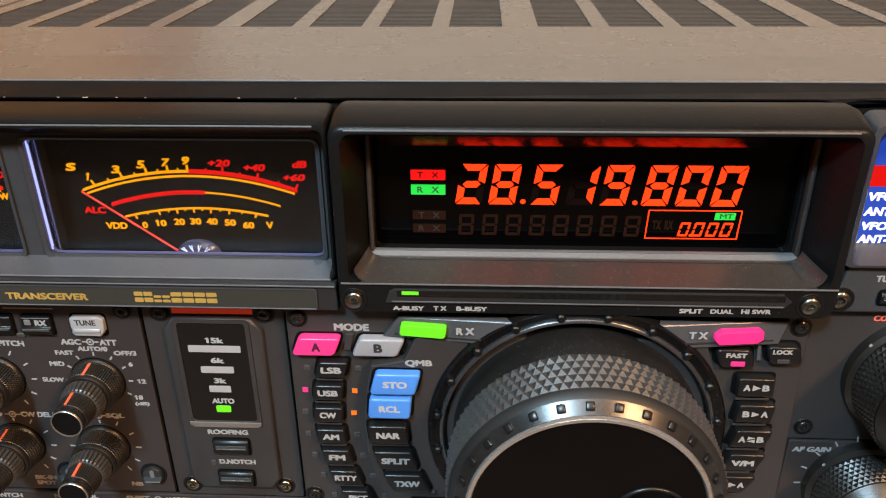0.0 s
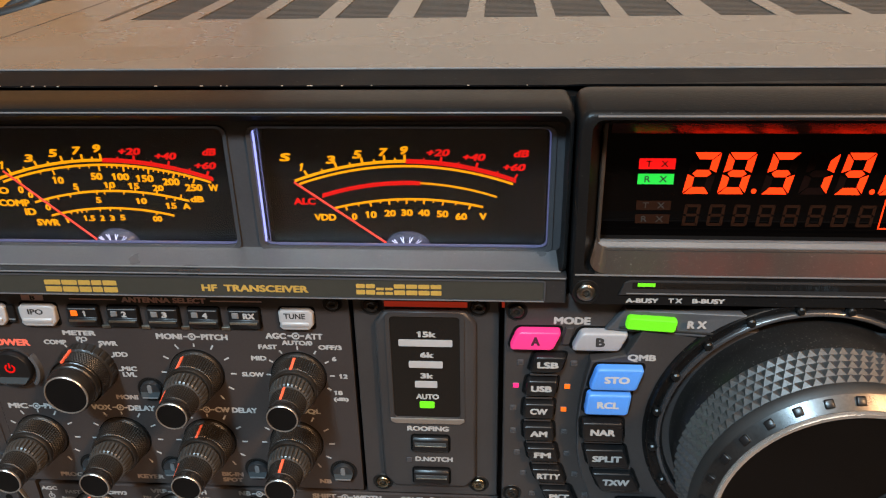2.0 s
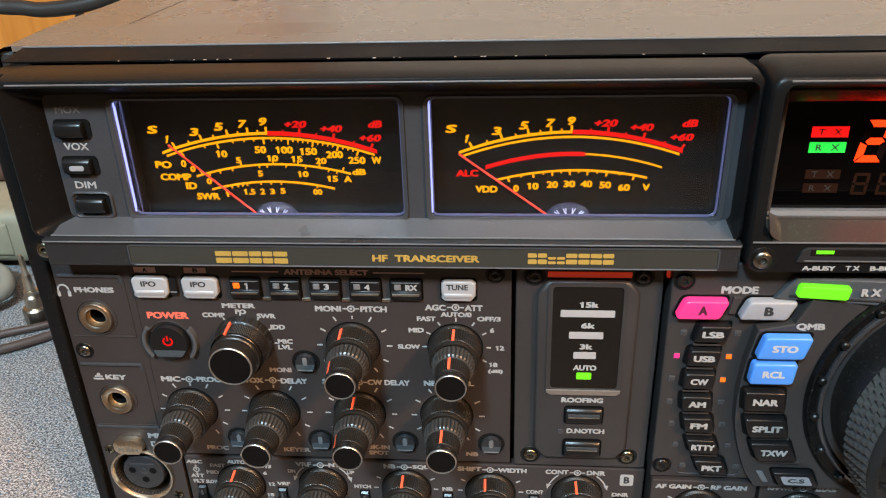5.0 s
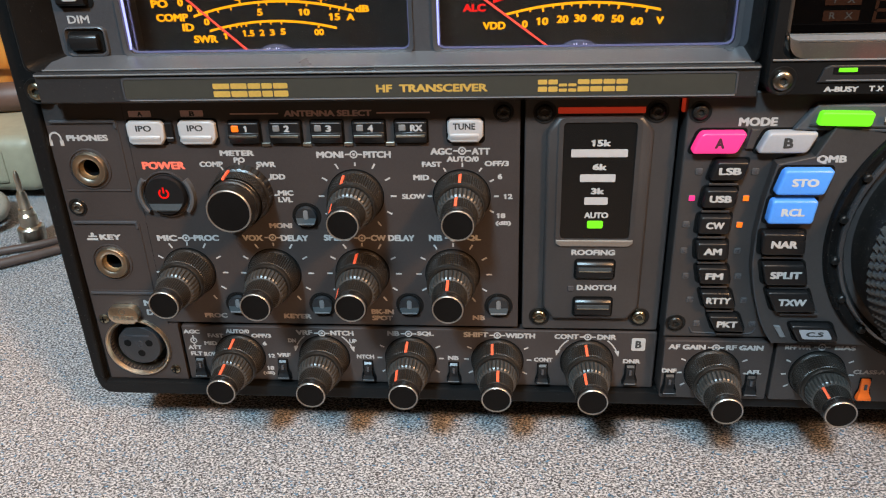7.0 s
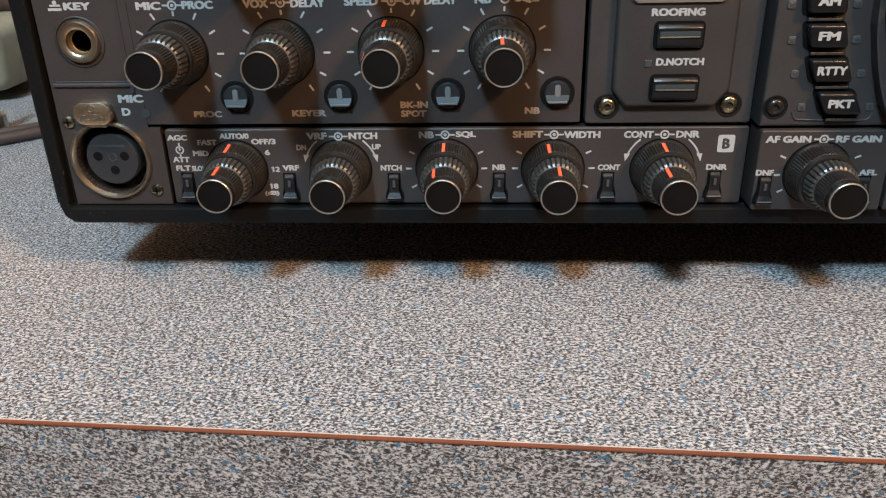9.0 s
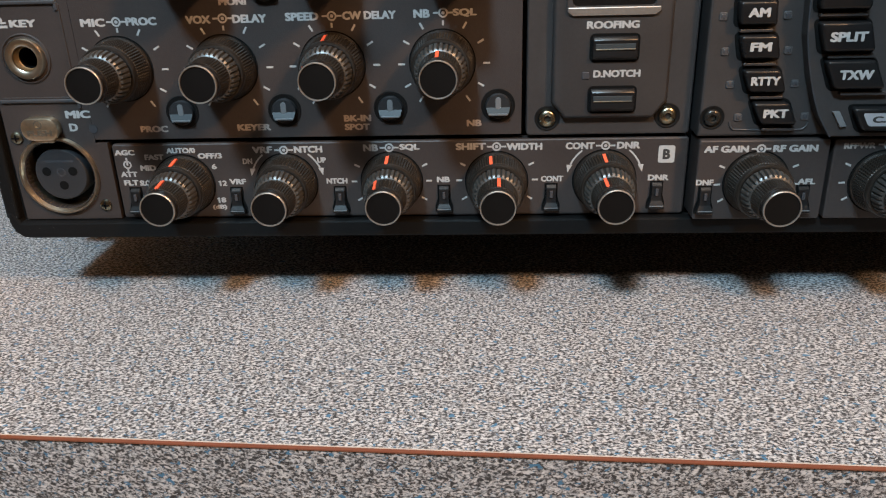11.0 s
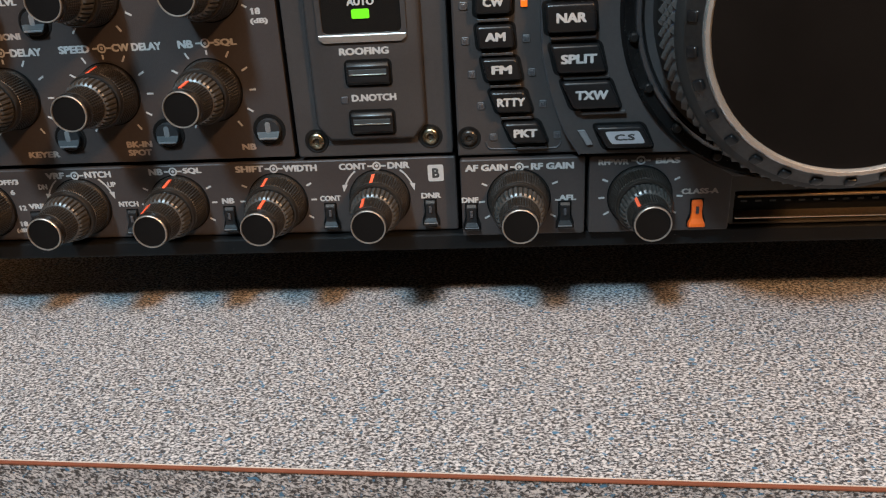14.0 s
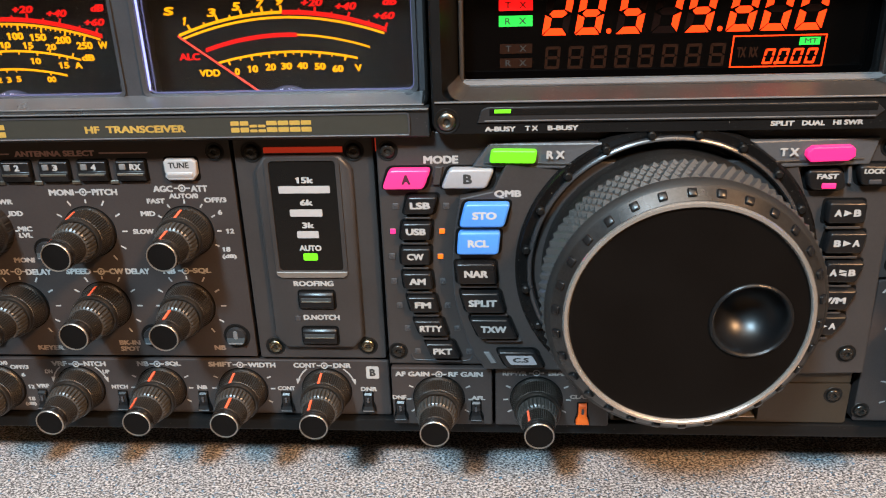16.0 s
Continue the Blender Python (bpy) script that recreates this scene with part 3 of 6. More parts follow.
    tagged(part("edge_wear", b, CHIP_OR_GLINT, radio, "small pale paint chips along the edge"), kind="stuff")
    # feet
    for x in (110, 408):
        for y in (110, 390):
            foot = part("foot", lathe([(14, 24.5), (14, 3), (12.5, 0.2)], 24), RUBBER, radio)
            foot.matrix_basis = Matrix.Translation((x / 1000, y / 1000, 0)) @ Matrix.Rotation(radians(90), 4, "X")


case_and_lid()


def screw(x, z, y, r=2.2, name="screw", head=None):
    s = shared(name, SCREW_CUP, radio, Matrix.Translation((x / 1000, y / 1000, z / 1000)) @ Matrix.Scale(r / 2.2, 4), "dark-headed hex socket screw on a black shade disc" if head == DARK_HEAD else "hex socket screw on a black shade disc")
    shared("screw_head", head or SCREW_HEAD, s)
    shared("socket", SCREW_SOCKET, s)


def screw_meshes():
    cup = make_mesh("screw_cup", lathe([(3.35, 0.05), (3.2, -0.16), (2.95, -0.18), (2.75, -0.04), (1.0, -0.03)], 28), CUP, 40)
    b = lathe([(2.3, 0.0), (2.35, -0.2), (2.2, -0.55), (1.75, -0.85), (1.3, -0.95)], 24, cap=False)
    hexa = [(1.3 * math.sin(math.pi * k / 12), 1.3 * math.cos(math.pi * k / 12)) for k in range(24)]
    inner = []
    for k in range(24):
        a = math.pi * k / 12
        q = (a % (math.pi / 3)) - math.pi / 6
        rr = 1.0 / math.cos(q)
        inner.append((0.85 * rr * math.sin(a), 0.85 * rr * math.cos(a)))
    loft([at_y(hexa, -0.95), at_y(inner, -0.8), at_y(inner, -0.1)], True, b)
    dark = make_mesh("screw_head", b.copy(), SCREW_BLACK, 50)
    steel = make_mesh("screw_head", b.copy(), HEAD_STEEL, 50)
    head = make_mesh("screw_head", b, SCREW_GOLD, 50)
    socket = make_mesh("socket", flat([(0.84 * math.sin(math.pi * k / 3), 0.84 * math.cos(math.pi * k / 3)) for k in range(6)], -0.2, 0.1), SCREW_DARK)
    return cup, head, dark, steel, socket


SCREW_CUP, SCREW_HEAD, DARK_HEAD, STEEL_HEAD, SCREW_SOCKET = screw_meshes()

# ---- the knob panel with its jacks ----


def pierced(b, x0, x1, z0, z1, cx, cz, r, y, depth):
    """A rectangle in the plane y with a round hole, and the hole's inner wall."""
    angles = [2 * math.pi * k / 48 for k in range(48)] + [math.atan2(z - cz, x - cx) % (2 * math.pi) for x in (x0, x1) for z in (z0, z1)]
    outer, inner = [], []
    for a in sorted(angles):
        c, s = math.cos(a), math.sin(a)
        t = min(((x1 if c > 0 else x0) - cx) / c if abs(c) > 1e-9 else 1e9, ((z1 if s > 0 else z0) - cz) / s if abs(s) > 1e-9 else 1e9)
        outer.append((cx + t * c, cz + t * s))
        inner.append((cx + r * c, cz + r * s))
    loft([at_y(outer, y), at_y(inner, y), at_y(inner, y + depth)], False, b)


def panels():
    for z0, z1, hole in ((27.2, 55.0, (20.2, 40.4, 9.85)), (55.0, 61.0, None), (61.0, 87.0, (18.3, 73.0, 3.3)), (87.0, 93.0, None), (93.0, 127.0, (18.3, 105.3, 3.3))):
        b = bmesh.new()
        if hole:
            pierced(b, 7.6, 32.4, z0, z1, *hole, 0.0, 8.0)
        else:
            box(7.6, 32.4, 0, 4, z0, z1, 0, 1, b)
        part("jack_panel", b, PANEL, radio, "charcoal panel with jacks")
    part("jack_panel", box(32.4, 35.6, 0, 4, 27.2, 49.6), PANEL, radio)
    part("knob_panel", prism(rounded(32.45, 150.0, 50.5, 126.5, 0.3), 0.0, 4, 0.1), PANEL, radio, "charcoal control panel with printed words")
    part("lower_strip", prism(rounded(36.6, 194.8, 27.3, 49.1, 0.8), 0.0, 4, 0.45), PANEL, radio, "charcoal strip with small knobs and switches")
    part("lower_strip", prism(rounded(196.2, 229.8, 27.3, 49.4, 0.8), -5.0, 4, 0.45), PANEL, radio)
    part("lower_strip", prism(rounded(230.8, 268.5, 27.3, 49.4, 0.8), -5.0, 4, 0.45), PANEL, radio)
    # raised ledges round the jacks, the horizontal tops paled as if lit
    for x0, x1, z in ((9.0, 29.6, 120.4), (8.6, 29.6, 87.3), (8.4, 30.5, 61.6)):
        part("ledge", box(x0, x1, -0.7, 0.3, z - 0.5, z + 0.5, 0.3), METER_BEZEL, radio)
        part("ledge", box(x1 - 0.8, x1 + 0.2, -0.6, 0.3, z - 2.2, z, 0.3), METER_BEZEL, radio)
    for z0, z1 in ((98.4, 119.9), (62.6, 86.8)):
        part("ledge", box(29.6, 30.1, -0.3, 0.3, z0, z1, 0.1), PANEL, radio)
        part("ledge", box(9.2, 30.0, -0.3, 0.3, z0 - 0.5, z0, 0.1), PANEL, radio)
    # filter panel
    part("filter_panel", prism(rounded(151.3, 194.3, 50.2, 126.5, 0.8), -0.4, 4, 0.4), MODE_PANEL, radio, "grey charcoal filter panel")
    shape = [(157.6, 59.5), (161.0, 55.0), (184.2, 55.0), (187.6, 59.5), (187.6, 117), (184.4, 121.2), (160.8, 121.2), (157.6, 117)]
    part("raised_plate", prism(shape, -2.5, 0, 1.1), MODE_PANEL, radio, "raised grey plate", 70)
    ring = [at_y(rounded(160.9, 184.1, 81.2, 121.0, 1.6), -2.4), at_y(rounded(160.9, 184.1, 81.2, 121.0, 1.6), -3.0), at_y(rounded(162.2, 182.8, 83.4, 119.9, 1.2), -3.0), at_y(rounded(162.3, 182.7, 83.7, 119.8, 1.2), -2.2)]
    part("window_frame", loft(ring), MODE_PANEL, radio, smooth=30)
    part("window_ledge", prism([(161.0, 82.2), (162.4, 81.2), (182.6, 81.2), (184.0, 82.2), (184.0, 83.3), (161.0, 83.3)], -3.25, -2.4, 0.3), SILVER, radio, "bright lower edge of the filter window")
    part("filter_window", flat(rounded(162.0, 183.0, 83.2, 120.2, 1.0), -2.56, 0.2), GLOSS_BLACK, radio, "black filter indicator window")
    for x0, x1, z in ((164.6, 180.6, 110.7), (167.4, 177.6, 103.1), (169.0, 175.8, 95.9)):
        part("indicator_bar", prism(rounded(x0, x1, z - 1.15, z + 1.15, 0.3, 2), -2.8, -2.4), WHITE_KEY, radio, "white unlit indicator bar")
    part("indicator_bar", prism(rounded(170.2, 174.8, 87.1, 89.5, 0.4, 2), -2.85, -2.4), GREEN_LIT, radio, "lit green indicator")
    for text, x, z, w in (("15k", 172.9, 113.7, 5.6), ("6k", 172.9, 106.5, 4.1), ("3k", 172.7, 99.0, 3.9), ("AUTO", 172.7, 91.3, 7.1)):
        lettering(text, x, z, w, 2.0, -2.70, PRINT, radio)
    lettering("ROOFING", 172.5, 78.9, 13.1, 1.9, -2.6, PRINT, radio)
    lettering("D.NOTCH", 174.1, 66.7, 12.0, 1.9, -2.6, PRINT, radio)
    part("led", box(165.2, 167.2, -2.8, -2.3, 65.3, 67.3, 0.3), LED_OFF, radio, "small unlit lamp")
    for z in (73.2, 60.0):
        key(167.6, 178.8, z - 2.9, z + 2.9, -2.5, 1.6)
    for x, z in ((156.8, 122.2), (188.3, 122.2), (156.8, 54.8), (188.3, 55.1)):
        screw(x, z, -0.5, head=DARK_HEAD if z > 100 else None)
    screw(145.2, 122.3, -0.1, 2.0, head=DARK_HEAD)
    screw(11.2, 92.4, -0.1, 2.0, head=STEEL_HEAD)
    screw(9.0, 130.2, -2.1, 2.6)
    part("glow_strip", box(160.6, 185.0, -0.75, -0.2, 121.8, 123.6, 0.2), RED_GLOW, radio, "added red strip standing in for red light under the name strip")
    part("glow_strip", box(195.0, 196.2, -0.5, 0.9, 122, 127.3), RED_GLOW, radio)


def key(x0, x1, z0, z1, y, height, material=None, shade_rim=0.7):
    """A black rocker key on a dark sheet, its highlights drawn as a facet and a steel line."""
    well = part("key_well_shade", prism(rounded(x0 - shade_rim, x1 + shade_rim, z0 - shade_rim, z1 + shade_rim, 1.3), y - 0.12, y + 0.3), GAP, radio)
    zc = (z0 + z1) / 2
    out = [(y + 0.2, z1), (y - height * 0.55, z1), (y - height, z1 - 0.9), (y - height * 0.8, zc - 0.2), (y - height, z0 + 0.9), (y - height * 0.55, z0), (y + 0.2, z0)]
    k = part("key", profile_bar(out, x0, x1, 0.25), material or BUTTON, radio, "black rocker key with a drawn highlight line", 40)
    part("key_facet", profile_bar([(y - height * 0.7, zc + 1.3), (y - height - 0.02, zc + 1.2), (y - height + 0.1, zc - 0.1), (y - height * 0.7, zc - 0.2)], x0 + 0.6, x1 - 0.6, 0.1), SHEEN_FACET, k, "sloping facet with its sheen painted in")
    part("key_ridge", box(x0 + 0.7, x1 - 0.7, y - height - 0.08, y - height * 0.6, zc - 0.3, zc - 0.02, 0.06), STEEL, k, "thin steel line drawn as the key's highlight")
    return k


panels()


def arrow_icon(x, z, y=-0.1, w=7.0):
    """The ring with a dot and two arms that stands between the names of two stacked knobs."""
    b = lathe([(1.25, y), (1.25, y - 0.05), (0.8, y - 0.05), (0.8, y)], 16, x, z, cap=False)
    lathe([(0.45, y), (0.45, y - 0.05)], 10, x, z, bm=b)
    box(x - w / 2, x - 1.2, y - 0.05, y, z - 0.22, z + 0.22, 0, 1, b)
    box(x + 1.2, x + w / 2, y - 0.05, y, z - 0.22, z + 0.22, 0, 1, b)
    part("dual_mark", b, PRINT, radio)


def ticks(x, z, r0, r1, angles, y=-0.06, w=0.5):
    for a in angles:
        s, c = math.sin(radians(a)), math.cos(radians(a))
        part("tick", stroke(x + r0 * s, z + r0 * c, x + r1 * s, z + r1 * c, w, y, 0.06), PRINT, radio)


def print_words(rows, y=-0.06, height=1.95, material=None):
    for text, x, z, w in rows:
        lettering(text, x, z, w, height, y, material or PRINT, radio)


print_words((("PHONES", 19.6, 115.2, 13.0), ("KEY", 19.4, 82.0, 7.2)))
print_words((("POWER", 41.8, 106.3, 13.5),), height=2.5, material=RED_PRINT)
print_words((("METER", 65.3, 110.2, 10.6), ("COMP", 56.8, 106.7, 7.3), ("SWR", 73.7, 106.6, 6.0), ("IDD", 76.9, 102.6, 4.7), ("MIC", 78.7, 97.3, 4.9), ("LVL", 78.4, 95.1, 4.6), ("PO", 65.7, 108.0, 3.5)), height=1.75)
print_words((("MONI", 93.6, 109.6, 8.2), ("PITCH", 107.8, 109.6, 8.3), ("AGC", 126.9, 110.5, 6.4), ("ATT", 138.6, 110.5, 5.5)), height=2.1)
print_words((("AUTO/0", 133.2, 108.1, 9.5), ("FAST", 124.0, 106.5, 5.9), ("OFF/3", 143.2, 106.7, 7.2), ("MID", 120.7, 102.3, 4.8), ("6", 144.2, 102.6, 1.4), ("SLOW", 118.1, 96.2, 7.0), ("12", 146.6, 96.2, 2.7), ("18", 144.5, 89.9, 2.7), ("(dB)", 145.2, 87.3, 4.7)), height=1.7)
print_words((("MONI", 75.8, 86.3, 7.2), ("PROC", 49.7, 53.3, 7.7), ("KEYER", 77.5, 53.4, 9.3), ("BK-IN", 106.0, 55.5, 7.4), ("SPOT", 105.8, 53.1, 6.9), ("NB", 137.4, 53.7, 4.0)), height=1.8, material=SHADED_PRINT)
print_words((("MIC", 38.2, 81.8, 6.6), ("PROC", 51.1, 81.9, 8.2), ("VOX", 66.2, 82.0, 6.6), ("DELAY", 79.7, 82.0, 8.9), ("SPEED", 93.4, 82.2, 8.7), ("CW DELAY", 110.8, 82.2, 13.8), ("NB", 124.3, 82.3, 4.2), ("SQL", 135.3, 82.3, 6.1)), height=2.1)
print_words((("ANTENNA SELECT", 94.1, 122.3, 26.0),), height=1.9, material=RED_TINGED_PRINT)
part("rule", box(65, 79.5, -0.06, 0, 122.1, 122.5), RED_TINGED_PRINT, radio)
part("rule", box(108.5, 124, -0.06, 0, 122.1, 122.5), RED_TINGED_PRINT, radio)
print_words((("MIC", 29.0, 57.7, 7.0), ("D", 27.1, 54.1, 2.4)), height=2.2)
print_words((("AGC", 40.0, 46.7, 5.7), ("ATT", 40.2, 40.4, 4.8), ("FLT", 40.4, 37.9, 4.2), ("FAST", 48.2, 45.3, 5.5), ("MID", 46.0, 42.2, 4.5), ("SLOW", 45.2, 37.8, 4.7), ("AUTO/0", 56.0, 47.1, 8.2), ("OFF/3", 64.0, 45.5, 6.8), ("6", 64.8, 42.4, 1.4), ("12", 66.6, 37.5, 2.4), ("18", 65.6, 32.5, 2.5), ("(dB)", 64.8, 30.3, 4.1), ("VRF", 70.9, 37.9, 4.7), ("DN", 74.4, 43.8, 2.7), ("UP", 95.2, 43.9, 2.5)), height=1.6)
print_words((("VRF", 78.9, 47.0, 5.6), ("NTCH", 91.7, 47.0, 7.9), ("NB", 109.0, 47.2, 4.1), ("SQL", 119.7, 47.2, 5.5), ("SHIFT", 136.4, 47.2, 8.2), ("WIDTH", 150.9, 47.0, 9.7), ("CONT", 165.9, 47.0, 7.8), ("DNR", 178.8, 47.0, 6.2)), height=1.95)
print_words((("AF GAIN", 203.3, 47.0, 11.5), ("RF GAIN", 221.0, 47.0, 11.5)), y=-5.06, height=1.9)
print_words((("DNF", 198.6, 37.9, 4.6), ("AFL", 225.1, 37.9, 4.7)), y=-5.06, height=1.6)
print_words((("NTCH", 99.0, 37.8, 5.9), ("NB", 128.7, 37.9, 3.6), ("CONT", 158.6, 37.8, 6.1), ("DNR", 187.4, 37.8, 5.6)), height=1.65)
print_words((("RFPWR", 237.2, 47.5, 8.0), ("BIAS", 251.4, 47.5, 6.4), ("CLASS-A", 260.3, 38.7, 9.8)), y=-5.06, height=1.6, material=SHADED_PRINT)
for x, z in ((44.5, 81.9), (72.7, 82.2), (101.2, 82.2), (129.8, 82.4), (100.8, 109.7), (133.1, 110.7), (84.9, 46.9), (114.1, 47.2), (143.4, 47.1), (172.7, 47.0)):
    arrow_icon(x, z, w=5.2)
for x, z in ((212.2, 47.0), (244.3, 47.8)):
    arrow_icon(x, z, -5.1, 5.0)
# boxed letter
part("letter_box", flat(rounded(186.9, 191.3, 42.0, 46.8, 0.6), -0.08, 0.08), PRINT, radio, "white printed square")
lettering("B", 189.1, 44.4, 2.0, 2.9, -0.12, BLACK_PRINT, radio)

# ---- knobs ----


def dual_knob_meshes():
    fine = lambda i, k: (0.14 if k % 2 else -0.14) if 3 <= i <= 14 else 0
    rings = [(7.98 - 0.055 * i + (0.12 if i % 2 else -0.10), -1.5 - 0.48 * i) for i in range(12)]
    outer = make_mesh("knob", lathe([(8.35, 0.0), (8.35, -0.8), (8.1, -1.2)] + rings + [(7.3, -7.0), (7.42, -7.3), (7.4, -8.0), (7.1, -8.5), (6.6, -8.55), (6.3, -7.8)], 132, ridge=fine), RUBBER, 30)
    coarse = lambda i, k: (-0.7 if k % 4 == 3 else 0.0) if 2 <= i <= 4 else 0
    flutes = make_mesh("fluted_ring", lathe([(6.0, -7.8), (6.3, -8.9), (6.62, -9.2), (6.4, -11.2), (6.1, -12.5), (5.6, -13.0), (5.2, -13.15)], 120, ridge=coarse, cap=False), FLUTE, 30)
    ribs = lambda i, k: (0.10 if k % 2 else -0.10) if 1 <= i <= 12 else 0
    rings = [(5.24 - 0.041 * i + (0.08 if i % 2 else -0.07), -13.3 - 0.445 * i) for i in range(12)]
    inner = make_mesh("inner_knob", lathe([(5.3, -13.0)] + rings + [(4.7, -18.45), (4.7, -20.6)], 96, ridge=ribs), RUBBER, 30)
    collar = make_mesh("collar", lathe([(4.74, -18.5), (4.86, -18.8), (4.86, -19.6), (4.64, -20.5)], 64, cap=False), GLOSS_LIP, 60)
    rim = make_mesh("rim", lathe([(4.62, -20.4), (4.6, -20.95), (4.46, -21.1), (4.28, -21.06), (4.22, -20.7)], 48, cap=False), SILVER, 30)
    cap = make_mesh("cap", lathe([(4.26, -20.5), (4.22, -20.8), (2.0, -20.8)], 40), CAP, 30)
    marks = []
    for spots in (((-2.3, 8.12), (-7.4, 7.5)), ((-13.3, 5.48), (-18.2, 5.02))):
        b = loft([[(-0.42, y, r - 0.6), (0.42, y, r - 0.6), (0.42, y, r), (-0.42, y, r)] for y, r in spots], True)
        marks.append(make_mesh("pointer", b, POINTER))
    # black disc that paints the gap shadow round the knob's foot
    shade_rim = make_mesh("shade_rim", lathe([(8.75, 0.02), (8.75, -0.1), (8.2, -0.12)], 48), GAP, 30)
    return outer, inner, flutes, collar, rim, cap, marks[0], marks[1], shade_rim


KNOB, INNER, FLUTES, COLLAR, RIM, KNOB_CAP, MARK, MARK_IN, SHADE_RIM = dual_knob_meshes()


def dual_knob(x, z, reach, turn, turn_in, label="black stacked dual knob with red pointers", y0=0.0):
    """reach: how far the cap stands from the panel; the turns in degrees, clockwise."""
    s = reach / 21.0
    k = shared("knob", KNOB, radio, Matrix.Translation((x / 1000, y0 / 1000, z / 1000)) @ Matrix.Diagonal((1, s, 1, 1)), label)
    shared("shade_rim", SHADE_RIM, k)
    shared("inner_knob", INNER, k)
    shared("fluted_ring", FLUTES, k, None, "grey fluted ring")
    shared("collar", COLLAR, k, None, "glossy black lip")
    shared("rim", RIM, k, None, "bright metal rim")
    shared("cap", KNOB_CAP, k, None, "flat black cap")
    if turn is not None:
        shared("pointer", MARK, k, Matrix.Rotation(radians(turn), 4, "Y"))
    if turn_in is not None:
        shared("pointer", MARK_IN, k, Matrix.Rotation(radians(turn_in), 4, "Y"))


for x, z, reach, a, c in (
    (100.4, 96.3, 21.8, -20, -56), (132.7, 96.2, 21.5, -1, -8),
    (43.6, 69.7, 22.0, None, None), (71.8, 69.6, 22.4, None, None), (100.5, 69.8, 22.4, -6, -68), (129.3, 69.8, 22.6, None, -4),
    (55.8, 37.4, 21.0, -4, -6), (85.0, 37.4, 21.6, None, None), (114.4, 37.5, 21.8, -4, -30), (143.4, 37.2, 21.6, -12, 4), (172.8, 37.3, 22.0, -6, -22),
):
    dual_knob(x, z, reach, a, c)
dual_knob(211.9, 37.8, 20.6, None, None, y0=-5.0)
dual_knob(244.4, 37.7, 20.8, None, -38, y0=-5.0)

seven = (-146, -120, -90, -60, -30, 0, 30, 60, 90, 120, 146)
for x, z in ((100.9, 96.3), (44.4, 69.5), (72.6, 69.5), (101.0, 69.6), (129.7, 69.6)):
    ticks(x, z, 10.2, 12.0, [a for a in seven if a])
    ticks(x, z, 9.7, 10.9, (0,))
ticks(133.1, 96.3, 9.3, 10.7, (-90, -60, -32, 0, 32, 60, 90, 120))
ticks(65.4, 96.6, 9.8, 10.8, (-32, 0, 32, 60, 90))
for x, z in ((114.3, 37.6), (143.5, 37.6), ):
    ticks(x, z, 9.6, 11.2, (-120, -90, -64, 64, 90, 120))
for x, z in ((212.2, 38.0), (244.6, 38.2)):
    ticks(x, z, 9.6, 11.2, (-120, -94, -66, 66, 94, 120), -5.06)


def meter_knob():
    cx, cz = 65.5, 97.3
    teeth = lambda i, k: -0.25 if k % 6 == 5 and 1 <= i <= 2 else 0
    k = part("knob", lathe([(9.3, 0), (9.3, -0.8), (8.95, -3.0), (8.5, -3.3), (8.3, -3.4), (7.7, -8.4), (7.5, -8.6), (7.75, -8.9), (7.7, -10.2), (7.4, -10.5), (7.3, -13.0), (6.75, -14.2)], 144, cx, cz, ridge=teeth), RUBBER, radio, "single black knob with a red pointer", 30)
    tagged(part("knurl", knurl(cx, cz, 8.25, 8.46, -3.5, -8.3, 64, 7), RUBBER, k, "band of fine knurling"), kind="stuff")
    part("collar", lathe([(7.45, -10.6), (7.35, -11.6), (7.15, -11.8), (7.1, -13.2), (6.8, -14.1)], 64, cx, cz, cap=False), GLOSS_LIP, k, "glossy black lip", 40)
    part("rim", lathe([(6.72, -14.0), (6.7, -14.5), (6.52, -14.7), (6.28, -14.66), (6.22, -14.3)], 56, cx, cz, cap=False), SILVER, k, "bright metal rim", 30)
    part("cap", lathe([(6.26, -14.1), (6.22, -14.4), (3, -14.45)], 48, cx, cz), CAP, k, "flat black cap", 30)
    p = part("pointer", loft([[(-0.42, y, r - 0.6), (0.42, y, r - 0.6), (0.42, y, r), (-0.42, y, r)] for y, r in ((-2.8, 9.05), (-8.8, 8.6))], True), POINTER, k)
    p.matrix_basis = Matrix.Translation((cx / 1000, 0, cz / 1000)) @ Matrix.Rotation(radians(-17), 4, "Y")


meter_knob()

# ---- buttons of the knob panel ----


def power_button():
    cx, cz = 41.2, 97.0
    part("button_well", lathe([(7.6, 0.1), (7.6, -0.5), (7.2, -0.6), (6.9, 0.3)], 40, cx, cz, cap=False), PANEL, radio, smooth=40)
    for s in (-1, 1):
        b = bmesh.new()
        arc = [radians(s * a) for a in range(54, 132, 7)]
        loft([[(cx + r * math.sin(a), y, cz + r * math.cos(a)) for r, y in ((7.6, 0), (7.7, -1.5), (8.1, -1.8), (8.9, -1.5), (9.2, 0))] for a in arc], False, b)
        b.faces.new([v for v in b.verts[:5]])
        b.faces.new([v for v in b.verts[-5:]])
        part("guard", b, LEDGE, radio, "raised guard beside the power button", 40)
    k = part("power_button", lathe([(6.4, 0), (6.4, -1.6), (6.0, -2.2), (3.0, -2.3)], 40, cx, cz), BUTTON, radio, "round black power button with a red symbol", 35)
    b = bmesh.new()
